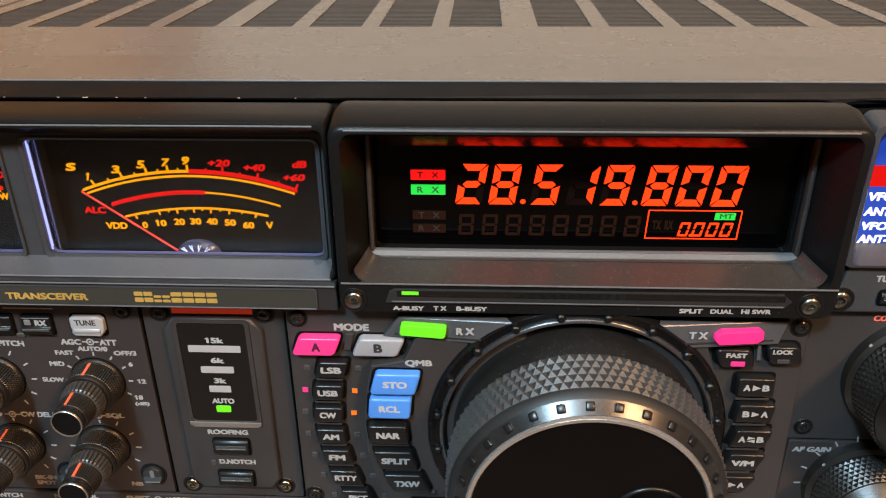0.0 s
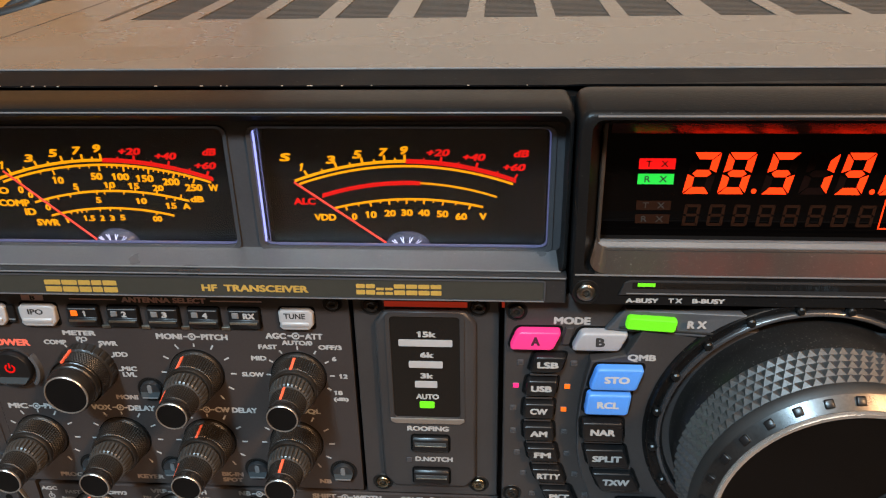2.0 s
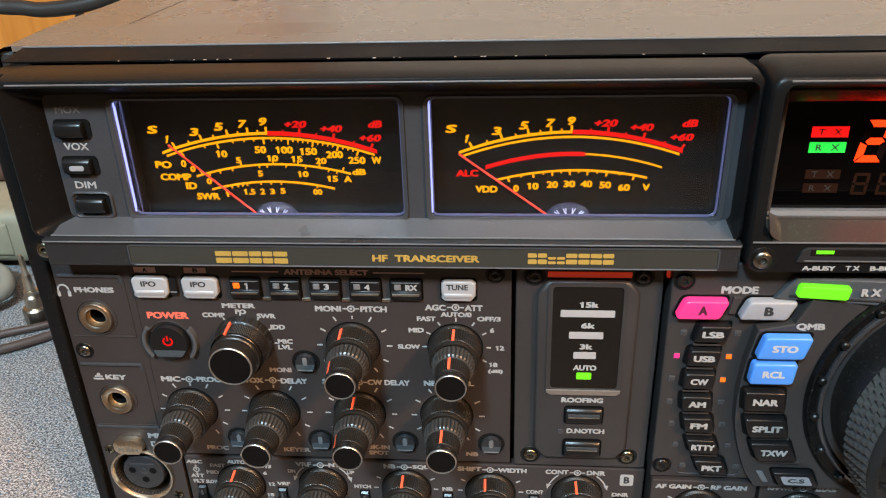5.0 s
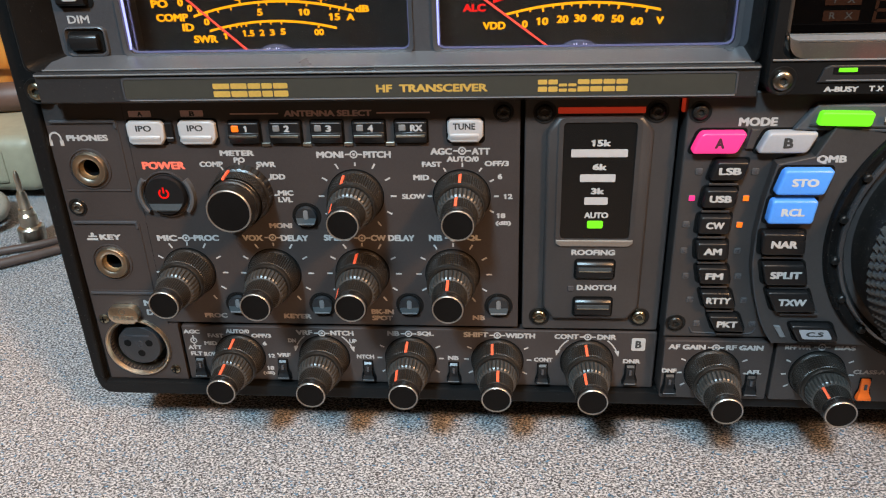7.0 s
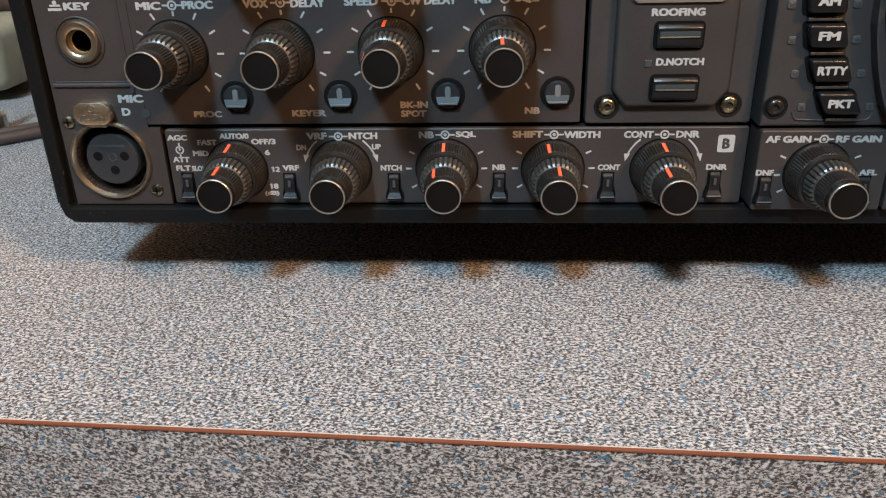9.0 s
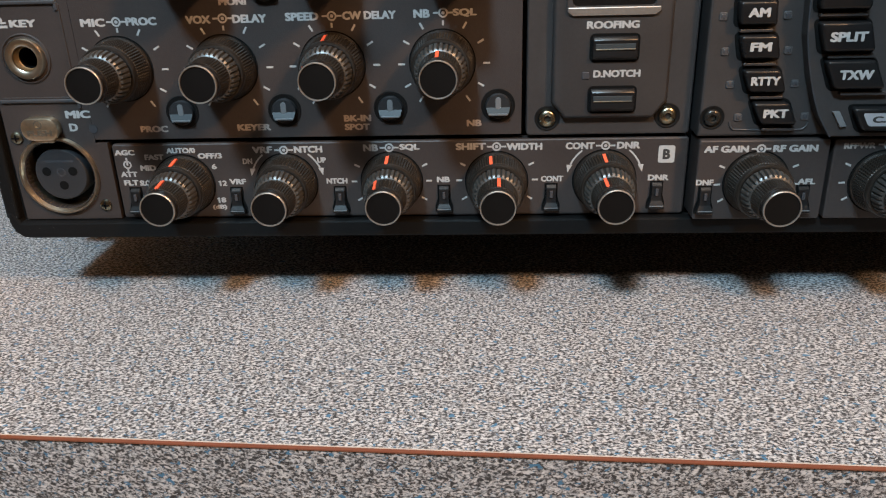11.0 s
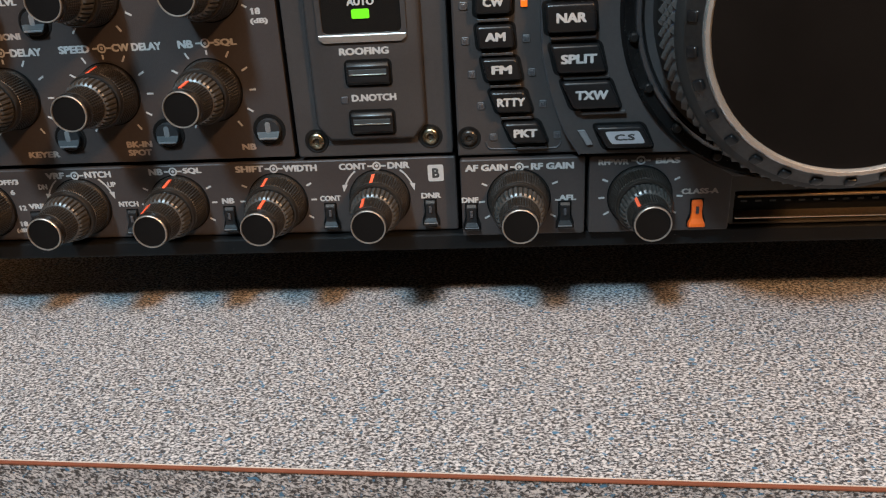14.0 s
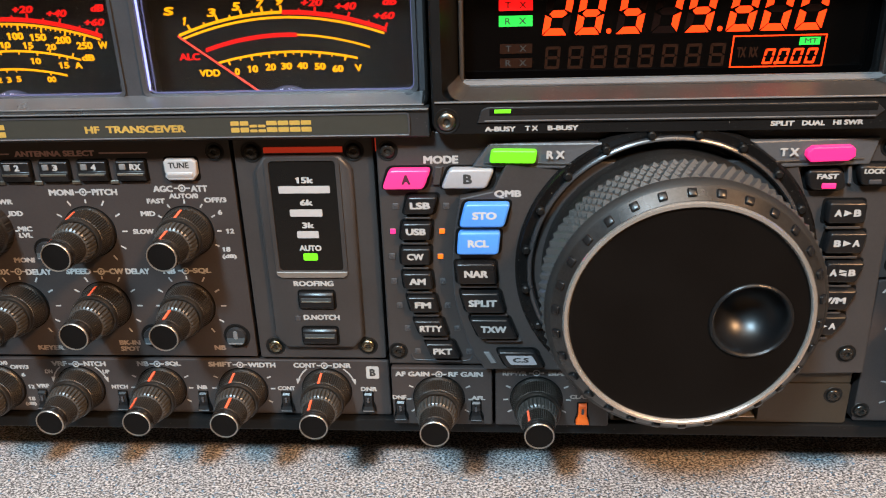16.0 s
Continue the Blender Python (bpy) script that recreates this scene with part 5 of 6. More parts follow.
def meter(x0, x1, left):
    z0, z1 = 131.5, 176.0
    cx = 77.4 if left else 166.8
    m = part("meter", prism(rounded(x0 - 4, x1 + 4, z0, z1 + 2, 1.0), FACE_Y, FACE_Y + 2), METER_FACE, radio, "black meter face with lit yellow and red scales")
    y = FACE_Y - 0.06
    # edge-lit acrylic cover
    o, i = rounded(x0 + 0.3, x1 - 0.3, 139.8, 175.0, 2.0, 4), rounded(x0 + 0.7, x1 - 0.7, 140.15, 174.6, 1.8, 4)
    part("cover_edge", loft([at_y(o, 3.2), at_y(i, 3.2), at_y(i, 4.0)]), EDGE_DIM, m, "edge-lit acrylic cover rim", 40)
    part("light_guide", box(x0 + 0.3, x0 + 0.75, 3.0, 3.6, 140.8, 174.0), EDGE_LIGHT, m, "bluish light guide")
    part("light_guide", box(x0 + 0.2, x0 + 0.4, 6.0, 12.6, 137, 173), GAP, m)
    part("light_guide", box(x0 + 0.5, x0 + 0.75, 7.2, 7.4, 138.0, 174.0), EDGE_DIM, m)
    part("light_guide", box(x0 + 2, x1 - 2, 3.0, 3.6, 174.75, 175.05), EDGE_LIGHT, m)
    part("light_guide", box(x0 + 4, x1 - 3, 3.0, 3.4, 139.75, 139.95), EDGE_DIM, m)
    pane = part("cover_pane", box(x0 - 0.5, x1 + 0.5, 4.6, 5.8, 136.5, 175.6), PANE, m, "clear acrylic cover")
    pane.visible_shadow = False
    part("light_guide", box(x0 + 3, x1 - 3, 12.9, 13.3, 135.0, 135.3), EDGE_DIM, m)
    part("light_guide", box(x1 - 0.6, x1 - 0.4, 6.0, 12.6, 137, 173), GAP, m)
    part("meter_sill", box(x0 + 1, x1 - 1, 6.2, 13.4, 132.6, 135.0, 0.2), BEZEL, m)
    # lamp lens at the foot, and the needle
    bx = cx
    lens = lathe([(7.0, 13.6), (6.8, 12.6), (5.2, 11.2), (2.7, 10.4)], 32, bx, 134.4)
    bmesh.ops.transform(lens, matrix=Matrix.Translation((0, 0, 134.4)) @ Matrix.Diagonal((1, 1, 0.78, 1)) @ Matrix.Translation((0, 0, -134.4)), verts=lens.verts)
    bmesh.ops.bisect_plane(lens, geom=lens.verts[:] + lens.edges[:] + lens.faces[:], plane_co=(0, 0, 135.1), plane_no=(0, 0, 1), clear_inner=True)
    part("lamp_lens", lens, BULB, m, "clear faceted lamp lens", 20)
    # glowing strokes drawn as the glints on the lens facets
    for k in (-50, -25, 0, 25, 50):
        for bend in (0.28, -0.28):
            a = radians(k)
            part("lens_glint", stroke(bx + 1.5 * math.sin(a), 134.4 + 1.2 * math.cos(a), bx + 6.6 * math.sin(a + bend), 134.4 + 5.0 * math.cos(a + bend), 0.22, 10.2 if bend > 0 else 10.22, 0.3), LENS_GLINT, m)
    if left:
        n0, n1 = (72.6, 134.6), (46.8, 158.4)
    else:
        n0, n1 = (161.8, 135.0), (134.2, 155.4)
    part("needle", stroke(n0[0], n0[1], n1[0], n1[1], 0.55, 12.9, 0.25), NEEDLE, m, "thin red needle")
    pivot = (cx, 95.0)
    d = 0.0 if left else 90.0
    # upper scale: yellow, then red beyond nine
    s0, s1, ze0, zm, ze1 = (44.2, 110.0, 155.6, 161.6, 155.8) if left else (134.2, 198.6, 155.4, 161.6, 155.8)
    split = 77.4 if left else 167.0
    b, f = ribbon(s0, s1, ze0, zm, ze1, 0.9, y, x_to=split)
    part("scale_arc", b, SCALE_YELLOW, m)
    b, f = ribbon(s0, s1, ze0, zm, ze1, 1.35, y, x_from=split)
    part("scale_arc", b, SCALE_RED, m)
    b, f2 = ribbon(s0 + 1.2, s1 - 0.8, ze0 - 1.0, zm - 1.45, ze1 - 1.0, 0.72, y)
    part("scale_arc", b, SCALE_YELLOW, m)
    majors = (48.6, 57.2, 65.4, 71.6, 77.2) if left else (138.2, 147.0, 154.6, 161.0, 166.8)
    minors = (53.2, 61.0, 68.6, 74.6) if left else (142.8, 151.0, 158.0, 164.0)
    scale_ticks(f, pivot, majors, 2.0, 0.7, y, m, SCALE_YELLOW)
    scale_ticks(f, pivot, minors, 1.1, 0.5, y, m, SCALE_YELLOW)
    scale_ticks(f, pivot, [q + d for q in (87.0, 97.0, 108.0)], 2.0, 0.7, y, m, SCALE_RED)
    scale_ticks(f, pivot, [q + d for q in (82.2, 92.0, 103.0)], 1.2, 0.5, y, m, SCALE_RED)
    ty = y - 0.08
    words = lambda rows, h, material, lean=0.0: [lettering(t, x, z, w, h, ty, material, m, lean, 0.05) for t, x, z, w in rows]
    if left:
        words((("S", 42.5, 162.9, 3.9), ("1", 46.3, 159.9, 1.75), ("3", 55.2, 162.1, 3.4), ("5", 63.0, 163.7, 3.4), ("7", 70.2, 164.5, 3.3), ("9", 76.5, 165.2, 3.2)), 2.5, SCALE_YELLOW, 0.3)
        words((("+20", 86.2, 164.3, 7.4), ("+40", 96.8, 162.9, 7.2), ("+60", 108.2, 160.0, 7.2), ("dB", 110.0, 164.2, 4.8)), 2.2, SCALE_RED, 0.3)
        words((("PO", 43.8, 151.8, 5.2), ("COMP", 47.0, 147.8, 9.8), ("ID", 51.4, 144.9, 3.6), ("SWR", 56.2, 141.4, 7.3)), 2.3, SCALE_YELLOW)
        words((("0", 50.2, 152.1, 1.7), ("10", 62.6, 155.2, 3.5), ("50", 74.7, 156.5, 3.6), ("100", 82.0, 156.4, 5.3), ("150", 89.3, 155.9, 5.3), ("200", 97.1, 154.9, 5.2), ("250", 103.7, 153.1, 5.2), ("W", 109.6, 153.1, 3.0)), 2.3, SCALE_YELLOW)
        words((("0", 52.8, 150.4, 1.6), ("5", 67.5, 153.2, 1.7), ("10", 78.1, 153.8, 3.5), ("15", 85.5, 153.5, 3.4), ("20", 92.8, 152.9, 3.4), ("dB", 104.1, 149.4, 4.2), ("0", 57.3, 146.4, 1.7), ("5", 73.7, 148.9, 1.7), ("10", 86.9, 148.7, 3.4), ("15", 95.8, 147.2, 3.4), ("A", 100.5, 147.1, 2.4)), 2.0, SCALE_YELLOW)
        words((("1", 62.3, 142.2, 1.1), ("1.5", 69.5, 142.9, 3.6), ("2", 73.6, 143.0, 1.6), ("3", 76.7, 143.0, 1.6), ("5", 80.0, 143.2, 1.7), ("oo", 90.8, 142.9, 2.9)), 1.9, SCALE_YELLOW)
        scale_ticks(f2, pivot, (50.0, 61.5, 76.0, 83.5, 91.0, 98.5, 104.5), 1.9, 0.55, y, m, SCALE_YELLOW, True)
        scale_ticks(f2, pivot, (57.5, 66.5, 70.0, 73.0, 78.5, 80.0, 81.5, 85.0, 86.5, 88.0, 89.5, 92.5, 94.0, 95.5, 97.0, 100.0, 101.5, 103.0), 1.0, 0.4, y, m, SCALE_YELLOW, True)
        b, g = ribbon(53.6, 101.6, 148.0, 151.9, 148.8, 0.7, y)
        part("scale_arc", b, SCALE_YELLOW, m)
        scale_ticks(g, pivot, (55.6, 68.2, 78.0, 85.6, 92.0, 99.0), 1.5, 0.5, y, m, SCALE_YELLOW)
        scale_ticks(g, pivot, (57.6, 61.0, 65.0, 73.6, 76.0, 82.0, 88.0, 95.0, 97.5), 1.1, 0.45, y, m, SCALE_YELLOW, True)
        b, g = ribbon(57.8, 96.2, 143.7, 146.3, 144.0, 0.7, y)
        part("scale_arc", b, SCALE_YELLOW, m)
        scale_ticks(g, pivot, (61.5, 64.0, 66.0, 67.5, 69.0, 73.4, 76.6, 79.8, 91.0), 1.0, 0.45, y, m, SCALE_YELLOW, True)
    else:
        words((("S", 132.2, 162.7, 3.9), ("1", 136.5, 159.7, 1.75), ("3", 145.4, 162.0, 3.3), ("5", 153.2, 163.6, 3.2), ("7", 160.6, 164.3, 3.1), ("9", 166.6, 164.9, 3.1)), 2.5, SCALE_YELLOW, 0.3)
        words((("+20", 176.4, 164.2, 7.3), ("+40", 186.6, 162.9, 7.2), ("+60", 198.0, 159.9, 7.2), ("dB", 200.0, 164.0, 5.0)), 2.2, SCALE_RED, 0.3)
        words((("ALC", 136.6, 149.0, 6.6),), 2.2, SCALE_RED)
        words((("VDD", 142.3, 143.9, 6.6), ("0", 151.1, 144.2, 1.7), ("10", 156.1, 144.9, 3.4), ("20", 161.8, 145.4, 3.4), ("30", 166.8, 145.6, 3.5), ("40", 171.8, 145.6, 3.5), ("50", 177.3, 145.3, 3.5), ("60", 182.8, 144.5, 3.5), ("V", 189.2, 144.6, 2.2)), 2.2, SCALE_YELLOW)
        b, g = ribbon(142.0, 193.2, 150.8, 155.0, 150.8, 0.6, y, x_from=171.0)
        part("scale_arc", b, SCALE_YELLOW, m)
        b, g = ribbon(142.0, 193.2, 150.8, 155.0, 150.8, 1.3, y, x_to=171.0)
        part("scale_arc", b, SCALE_RED, m)
        b, g = ribbon(145.4, 189.2, 146.9, 149.9, 147.6, 0.72, y)
        part("scale_arc", b, SCALE_YELLOW, m)
        scale_ticks(g, pivot, (148.6, 156.0, 161.6, 166.8, 172.0, 177.6, 185.6), 1.5, 0.6, y, m, SCALE_YELLOW, True)
        scale_ticks(g, pivot, (152.4, 159.0, 164.2, 169.4, 174.8, 181.4), 0.9, 0.45, y, m, SCALE_YELLOW, True)


meter(37.0, 119.2, True)
meter(126.4, 207.8, False)

# ---- frequency display ----
SEGMENTS = {"0": "abcdef", "1": "bc", "2": "abdeg", "5": "acdfg", "8": "abcdefg", "9": "abcdfg"}


def seven_segments(shown, x, z, w, h, y, material, parent, lean=0.16, t=0.205):
    """One seven-segment figure, each lit segment a piece of its own."""
    u = w * t * 1.3
    g = u * 0.16
    x0, x1, z0, z1, zm = 0.0, w, 0.0, h, h / 2
    shapes = {
        "a": [(x0 + g, z1), (x1 - g, z1), (x1 - u, z1 - u), (x0 + u, z1 - u)],
        "d": [(x0 + g, z0), (x1 - g, z0), (x1 - u, z0 + u), (x0 + u, z0 + u)],
        "g": [(x0 + u * 0.6, zm), (x0 + u * 1.1, zm + u / 2), (x1 - u * 1.1, zm + u / 2), (x1 - u * 0.6, zm), (x1 - u * 1.1, zm - u / 2), (x0 + u * 1.1, zm - u / 2)],
        "f": [(x0, z1 - g), (x0 + u, z1 - u - g), (x0 + u, zm + u * 0.6), (x0, zm + g)],
        "b": [(x1, z1 - g), (x1, zm + g), (x1 - u, zm + u * 0.6), (x1 - u, z1 - u - g)],
        "e": [(x0, z0 + g), (x0, zm - g), (x0 + u, zm - u * 0.6), (x0 + u, z0 + u + g)],
        "c": [(x1, z0 + g), (x1 - u, z0 + u + g), (x1 - u, zm - u * 0.6), (x1, zm - g)],
    }
    for s in shown:
        part("segment", flat([(x + px + lean * (pz - h / 2), z + pz) for px, pz in shapes[s]], y, 0.08), material, parent)


def display():
    y_front, y_face = -10.4, 10.6
    back = rounded(221.4, 340.6, 140.4, 175.6, 2.5, 5)
    ring = lambda inset, top: rounded(213.2 + inset, 348.8 - inset, 129.2 + inset * 0.3, top, 3.5, 5)
    rim = rounded(216.4, 346.0, 138.5, 181.0, 3.0, 5)
    rings = [at_y(ring(0, 185.0), 5.9), at_y(ring(0, 185.5), -0.6), at_y(ring(0, 183.2), -8.8), at_y(ring(0.2, 182.7), -9.7), at_y(ring(0.7, 181.9), -10.3), at_y(rim, y_front), at_y(back, 7.0), at_y(back, y_face + 0.5)]
    h = part("display_hood", loft(rings), BEZEL, radio, "deep black hood of the frequency display", 40)
    part("display_ledge", profile_bar([(y_front - 0.3, 138.2), (y_front - 0.3, 138.6), (1.7, 140.75), (1.7, 139.8)], 219.6, 342.6), SILL, h, "dusty sloping ledge under the digits, toned pale as if lit")
    part("ledge_edge", box(214.2, 348.0, y_front - 0.55, y_front - 0.2, 138.25, 138.75, 0.12), LIP_OR_GLINT, h, "grey strip drawn as the ledge's front highlight")
    part("hood_highlight", box(217.5, 344.5, y_front - 0.1, y_front + 0.5, 181.6, 182.1, 0.18), LIP_OR_GLINT, h, "grey strip drawn as the hood edge's highlight")
    part("ledge_step", box(221.6, 340.6, 0.1, 0.35, 140.4, 140.75, 0.08), GUNMETAL, h)
    part("ledge_lip", profile_bar([(1.7, 139.8), (1.7, 140.85), (3.1, 142.1), (4.4, 142.1), (4.4, 139.8)], 221.2, 341.2), LIP_OR_GLINT, h, "raised grey lip below the digits")
    for y, z in ((1.75, 140.85), (3.05, 142.15)):
        part("lip_edge", box(221.6, 340.8, y - 0.18, y + 0.15, z - 0.14, z + 0.14, 0.06), PALE_OR_GLINT, h, "pale strip drawn as a highlight on the lip's edge")
    for side in (-1, 1):
        # hollow rounding between the ledge and the hood's cheek, and the frame's upright, in the lit tone
        rows = []
        for y, xa, za, q in ((y_front + 0.1, 218.0, 138.75, 4.0), (-4.0, 219.6, 139.9, 3.6), (1.6, 220.8, 140.9, 3.2)):
            arc = [radians(180 + 15 * k) for k in range(7)]
            rows.append([(281.2 + side * (281.2 - (xa + q + q * math.cos(a))), y, za + q + q * math.sin(a)) for a in arc])
        b = bmesh.new()
        vs = [[b.verts.new(p) for p in r] for r in rows]
        for r0, r1 in zip(vs, vs[1:]):
            for c in range(6):
                b.faces.new((r0[c], r0[c + 1], r1[c + 1], r1[c]))
        part("ledge_corner", b, SILL, h, "rounded dusty corner of the hood, toned pale as if lit", 60)
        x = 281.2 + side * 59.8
        part("frame_upright", prism(rounded(x - 0.65, x + 0.65, 141.6, 176.4, 0.5, 3), 2.6, 5.0, 0.4), SILL, h, "upright of the inner frame, toned pale as if lit", 50)
    part("window_edge", loft([at_y(back, 6.6), at_y(rounded(222.2, 339.8, 141.0, 175.0, 2.0, 5), 6.6), at_y(rounded(222.2, 339.8, 141.0, 175.0, 2.0, 5), 7.4)]), BEZEL, h, smooth=40)
    w = part("display_window", prism(rounded(219, 343, 137.5, 178, 1.0), y_face, y_face + 1.5), WINDOW_BLACK, radio, "black glossy frequency window with red digits")
    # added tilted strip; its red tint deepens the digits' reflection
    part("mirror_strip", profile_bar([(7.2, 174.9), (10.3, 171.0), (10.5, 171.0), (10.5, 174.9)], 224, 338), MIRROR_EDGE, w, "added red-tinted mirror strip that throws back the digits")
    y = y_face - 0.1
    for x, c in ((245.9, "2"), (255.4, "8"), (267.2, "5"), (277.4, "1"), (286.9, "9"), (298.8, "8"), (308.4, "0"), (318.2, "0")):
        seven_segments(SEGMENTS[c], x, 153.4, 7.5, 12.2, y, DIGIT, w)
        seven_segments([s for s in "abcdefg" if s not in SEGMENTS[c]], x, 153.4, 7.5, 12.2, y + 0.05, FAINT_GHOST, w)
    for x in (264.4, 296.2):
        part("decimal_point", lathe([(0.75, y + 0.08), (0.75, y)], 14, x, 154.3), DIGIT, w)
    for i in range(8):
        seven_segments("abcdefg", 246.0 + 6.85 * i, 143.6, 4.4, 6.6, y + 0.05, GHOST, w, 0.06, 0.15)
    for x0, x1, z0, z1, text, material, ink in ((232.3, 242.2, 160.7, 163.8, "T   X", RED_LIT, RED_PRINT), (232.3, 242.2, 156.2, 159.3, "R   X", GREEN_IND, BLACK_PRINT), (232.6, 242.2, 148.4, 151.2, "T   X", GHOST, BLACK_PRINT), (232.6, 242.2, 144.2, 147.0, "R   X", GHOST, BLACK_PRINT)):
        k = part("indicator", flat([(x0, z0), (x1, z0), (x1, z1), (x0, z1)], y, 0.08), material, w, "lit indicator block" if material is not GHOST else "unlit indicator block")
        lettering(text, (x0 + x1) / 2, (z0 + z1) / 2, 6.2, 1.8, y - 0.09, BLACK_PRINT, k, bold=0.01)
    o = [(300.3, 152.2), (326.9, 152.2), (326.5, 143.0), (299.9, 143.0)]
    i = [(300.7, 151.85), (326.5, 151.85), (326.1, 143.35), (300.3, 143.35)]
    part("readout_box", loft([at_y(o, y), at_y(i, y), at_y(i, y + 0.08)]), DIGIT, w, "lit outline of the small readout")
    part("indicator", flat([(319.2, 149.2), (325.0, 149.2), (325.1, 151.4), (319.3, 151.4)], y, 0.08), GREEN_IND, w)
    lettering("MT", 322.5, 150.35, 3.6, 1.4, y - 0.09, BLACK_PRINT, w, bold=0.01)
    for k in range(4):
        seven_segments(SEGMENTS["0"], 309.6 + 4.0 * k, 143.9, 2.9, 4.4, y, DIGIT, w, 0.2, 0.17)
    part("decimal_point", lathe([(0.5, y + 0.08), (0.5, y)], 10, 313.1, 144.2), DIGIT, w)
    lettering("TX  RX", 304.8, 147.4, 6.0, 3.0, y + 0.02, GHOST, w)
    # light pipe and its words, on the front face below the window
    part("light_channel", prism([(227.4, 136.2), (229.0, 137.0), (334.0, 137.0), (336.6, 134.6), (334.4, 132.6), (226.2, 132.6)], y_front - 0.5, y_front + 0.2, 0.2), BAR, radio, "dark channel of the status lamps")
    for z in (133.15,):
        part("channel_edge", box(228.2, 334.4, y_front - 0.66, y_front - 0.4, z - 0.17, z + 0.17, 0.05), LIP_OR_GLINT, radio)
    part("light_slot", box(229.6, 334.6, y_front - 0.62, y_front - 0.3, 134.7, 136.5), GLOSS_BLACK, radio)
    for k in range(6):
        part("status_lamp", box(230.9 + (k * 7.6 if k < 3 else 58.8 + k * 7.6), 235.6 + (k * 7.6 if k < 3 else 58.8 + k * 7.6), y_front - 0.7, y_front - 0.5, 135.3, 136.4, 0.1), GREEN_LIT if k == 0 else GLOSS_BLACK, radio, "lit green status lamp" if k == 0 else "unlit status lamp")
    print_words((("A-BUSY", 232.6, 130.7, 8.7), ("T X", 241.4, 130.8, 3.7), ("B-BUSY", 250.2, 130.8, 8.6), ("SPLIT", 310.1, 131.2, 6.4), ("DUAL", 318.4, 131.2, 6.2), ("HI SWR", 327.6, 131.3, 8.1)), y=y_front - 0.08, height=1.45)
    for x, z in ((217.5, 133.1), (341.6, 133.4)):
        screw(x, z, y_front, 2.5, head=STEEL_HEAD)


display()

# ---- mode panel and main dial ----
DX, DZ = 281.5, 87.0
RAISED = -8.0


def slant_key(x0, x1, z0, z1, lean, text, material=None, ink=None, h=2.3, y=-4.0, height=3.2, tw=None, label="slanted black key with white letters", r=0.9):
    # flat black sheet for the shade round the key
    part("key_well_shade", prism(slanted(x0 - 0.85, x1 + 0.85, z0 - 0.95, z1 + 0.6, lean, r + 0.4), y - 0.12, y + 0.3), GAP, radio)
    k = part("key", loft([at_y(slanted(x0 + q, x1 - q, z0 + q, z1 - q, lean * (1 - 2 * q / (z1 - z0)), max(r - q, 0.15)), y - d) for q, d in ((0, 0), (0, height - 0.75), (0.12, height - 0.35), (0.4, height - 0.08), (0.75, height))], True), material or BUTTON, radio, label, 40)
    if text:
        lettering(text, (x0 + x1) / 2, (z0 + z1) / 2 + 0.1, tw or (x1 - x0) * 0.68, h, y - height - 0.06, ink or PRINT, k, 0.0)
    return k


def mode_panel():
    part("mode_panel", prism([(195.8, 50.2), (256, 50.2), (261, 47.4), (268, 43), (301, 43), (313, 47), (348.2, 48.0), (346.0, 128.8), (195.8, 128.8)], -4.0, 4, 0.6), MODE_PANEL, radio, "grey charcoal panel round the main dial")
    # raised plateau that carries the dial and the inner key columns
    edge = [(220.6, 109.2), (218.6, 97), (217.9, 86), (218.4, 76), (220.6, 66), (223.8, 57), (227.6, 50.8)]
    part("dial_plateau", prism(edge + [(256, 50.6), (261, 47.8), (268, 43.4), (301, 43.4), (312, 50.6), (319.5, 60), (324.6, 72), (326.4, 87), (325, 98), (320.6, 108), (316.5, 120), (234.5, 120), (230.4, 111.4)], RAISED, -3.5, 0.4), MODE_PANEL, radio, "raised grey plateau round the main dial")
    # paler bead stands in for the highlight along the plateau's edge
    part("panel_ridge", tube([(x + 0.35, RAISED + 0.35, z) for x, z in edge], 0.32, 8), METER_BEZEL, radio, "curved pale bead drawn as the plateau edge's highlight", 60)
    part("panel_ridge", tube([(203.4, -4.05, 54.0), (204.2, -4.05, 52.3), (206.5, -4.05, 51.9), (220.0, -4.05, 51.7), (222.6, -4.05, 52.2), (223.4, -4.05, 53.6)], 0.25, 8), METER_BEZEL, radio, "", 60)
    slant_key(198.4, 210.9, 111.8, 117.9, 2.4, "A", PINK_KEY, PINK_INK, 3.0, tw=2.6, label="pink lit slanted key", r=1.2)
    slant_key(216.2, 229.7, 111.8, 117.9, 2.6, "B", GREY_KEY, BLACK_PRINT, 3.0, tw=2.6, label="pale grey slanted key", r=1.2)
    part("key_link", prism([(212.4, 112.6), (214.4, 112.6), (215.6, 118.2), (213.4, 118.2)], -5.0, -4, 0.2), MODE_PANEL, radio)
    print_words((("MODE", 215.0, 120.1, 10.4),), y=-4.06, height=2.5)
    print_words((("QMB", 234.8, 110.5, 8.0),), y=RAISED - 0.06, height=2.5)
    modes = (("LSB", 208.5, 106.5, 1.6), ("USB", 206.9, 98.1, 0.8), ("CW", 206.4, 89.8, 0.3), ("AM", 206.7, 81.4, -0.6), ("FM", 208.1, 73.2, -1.4), ("RTTY", 210.3, 64.8, -2.2), ("PKT", 213.9, 56.5, -2.8))
    for text, x, z, lean in modes:
        slant_key(x - 4.5, x + 4.5, z - 2.7, z + 2.9, lean, text, h=2.2, height=3.0, tw=6.2 if len(text) == 3 else (5.2 if len(text) == 2 else 7.2))
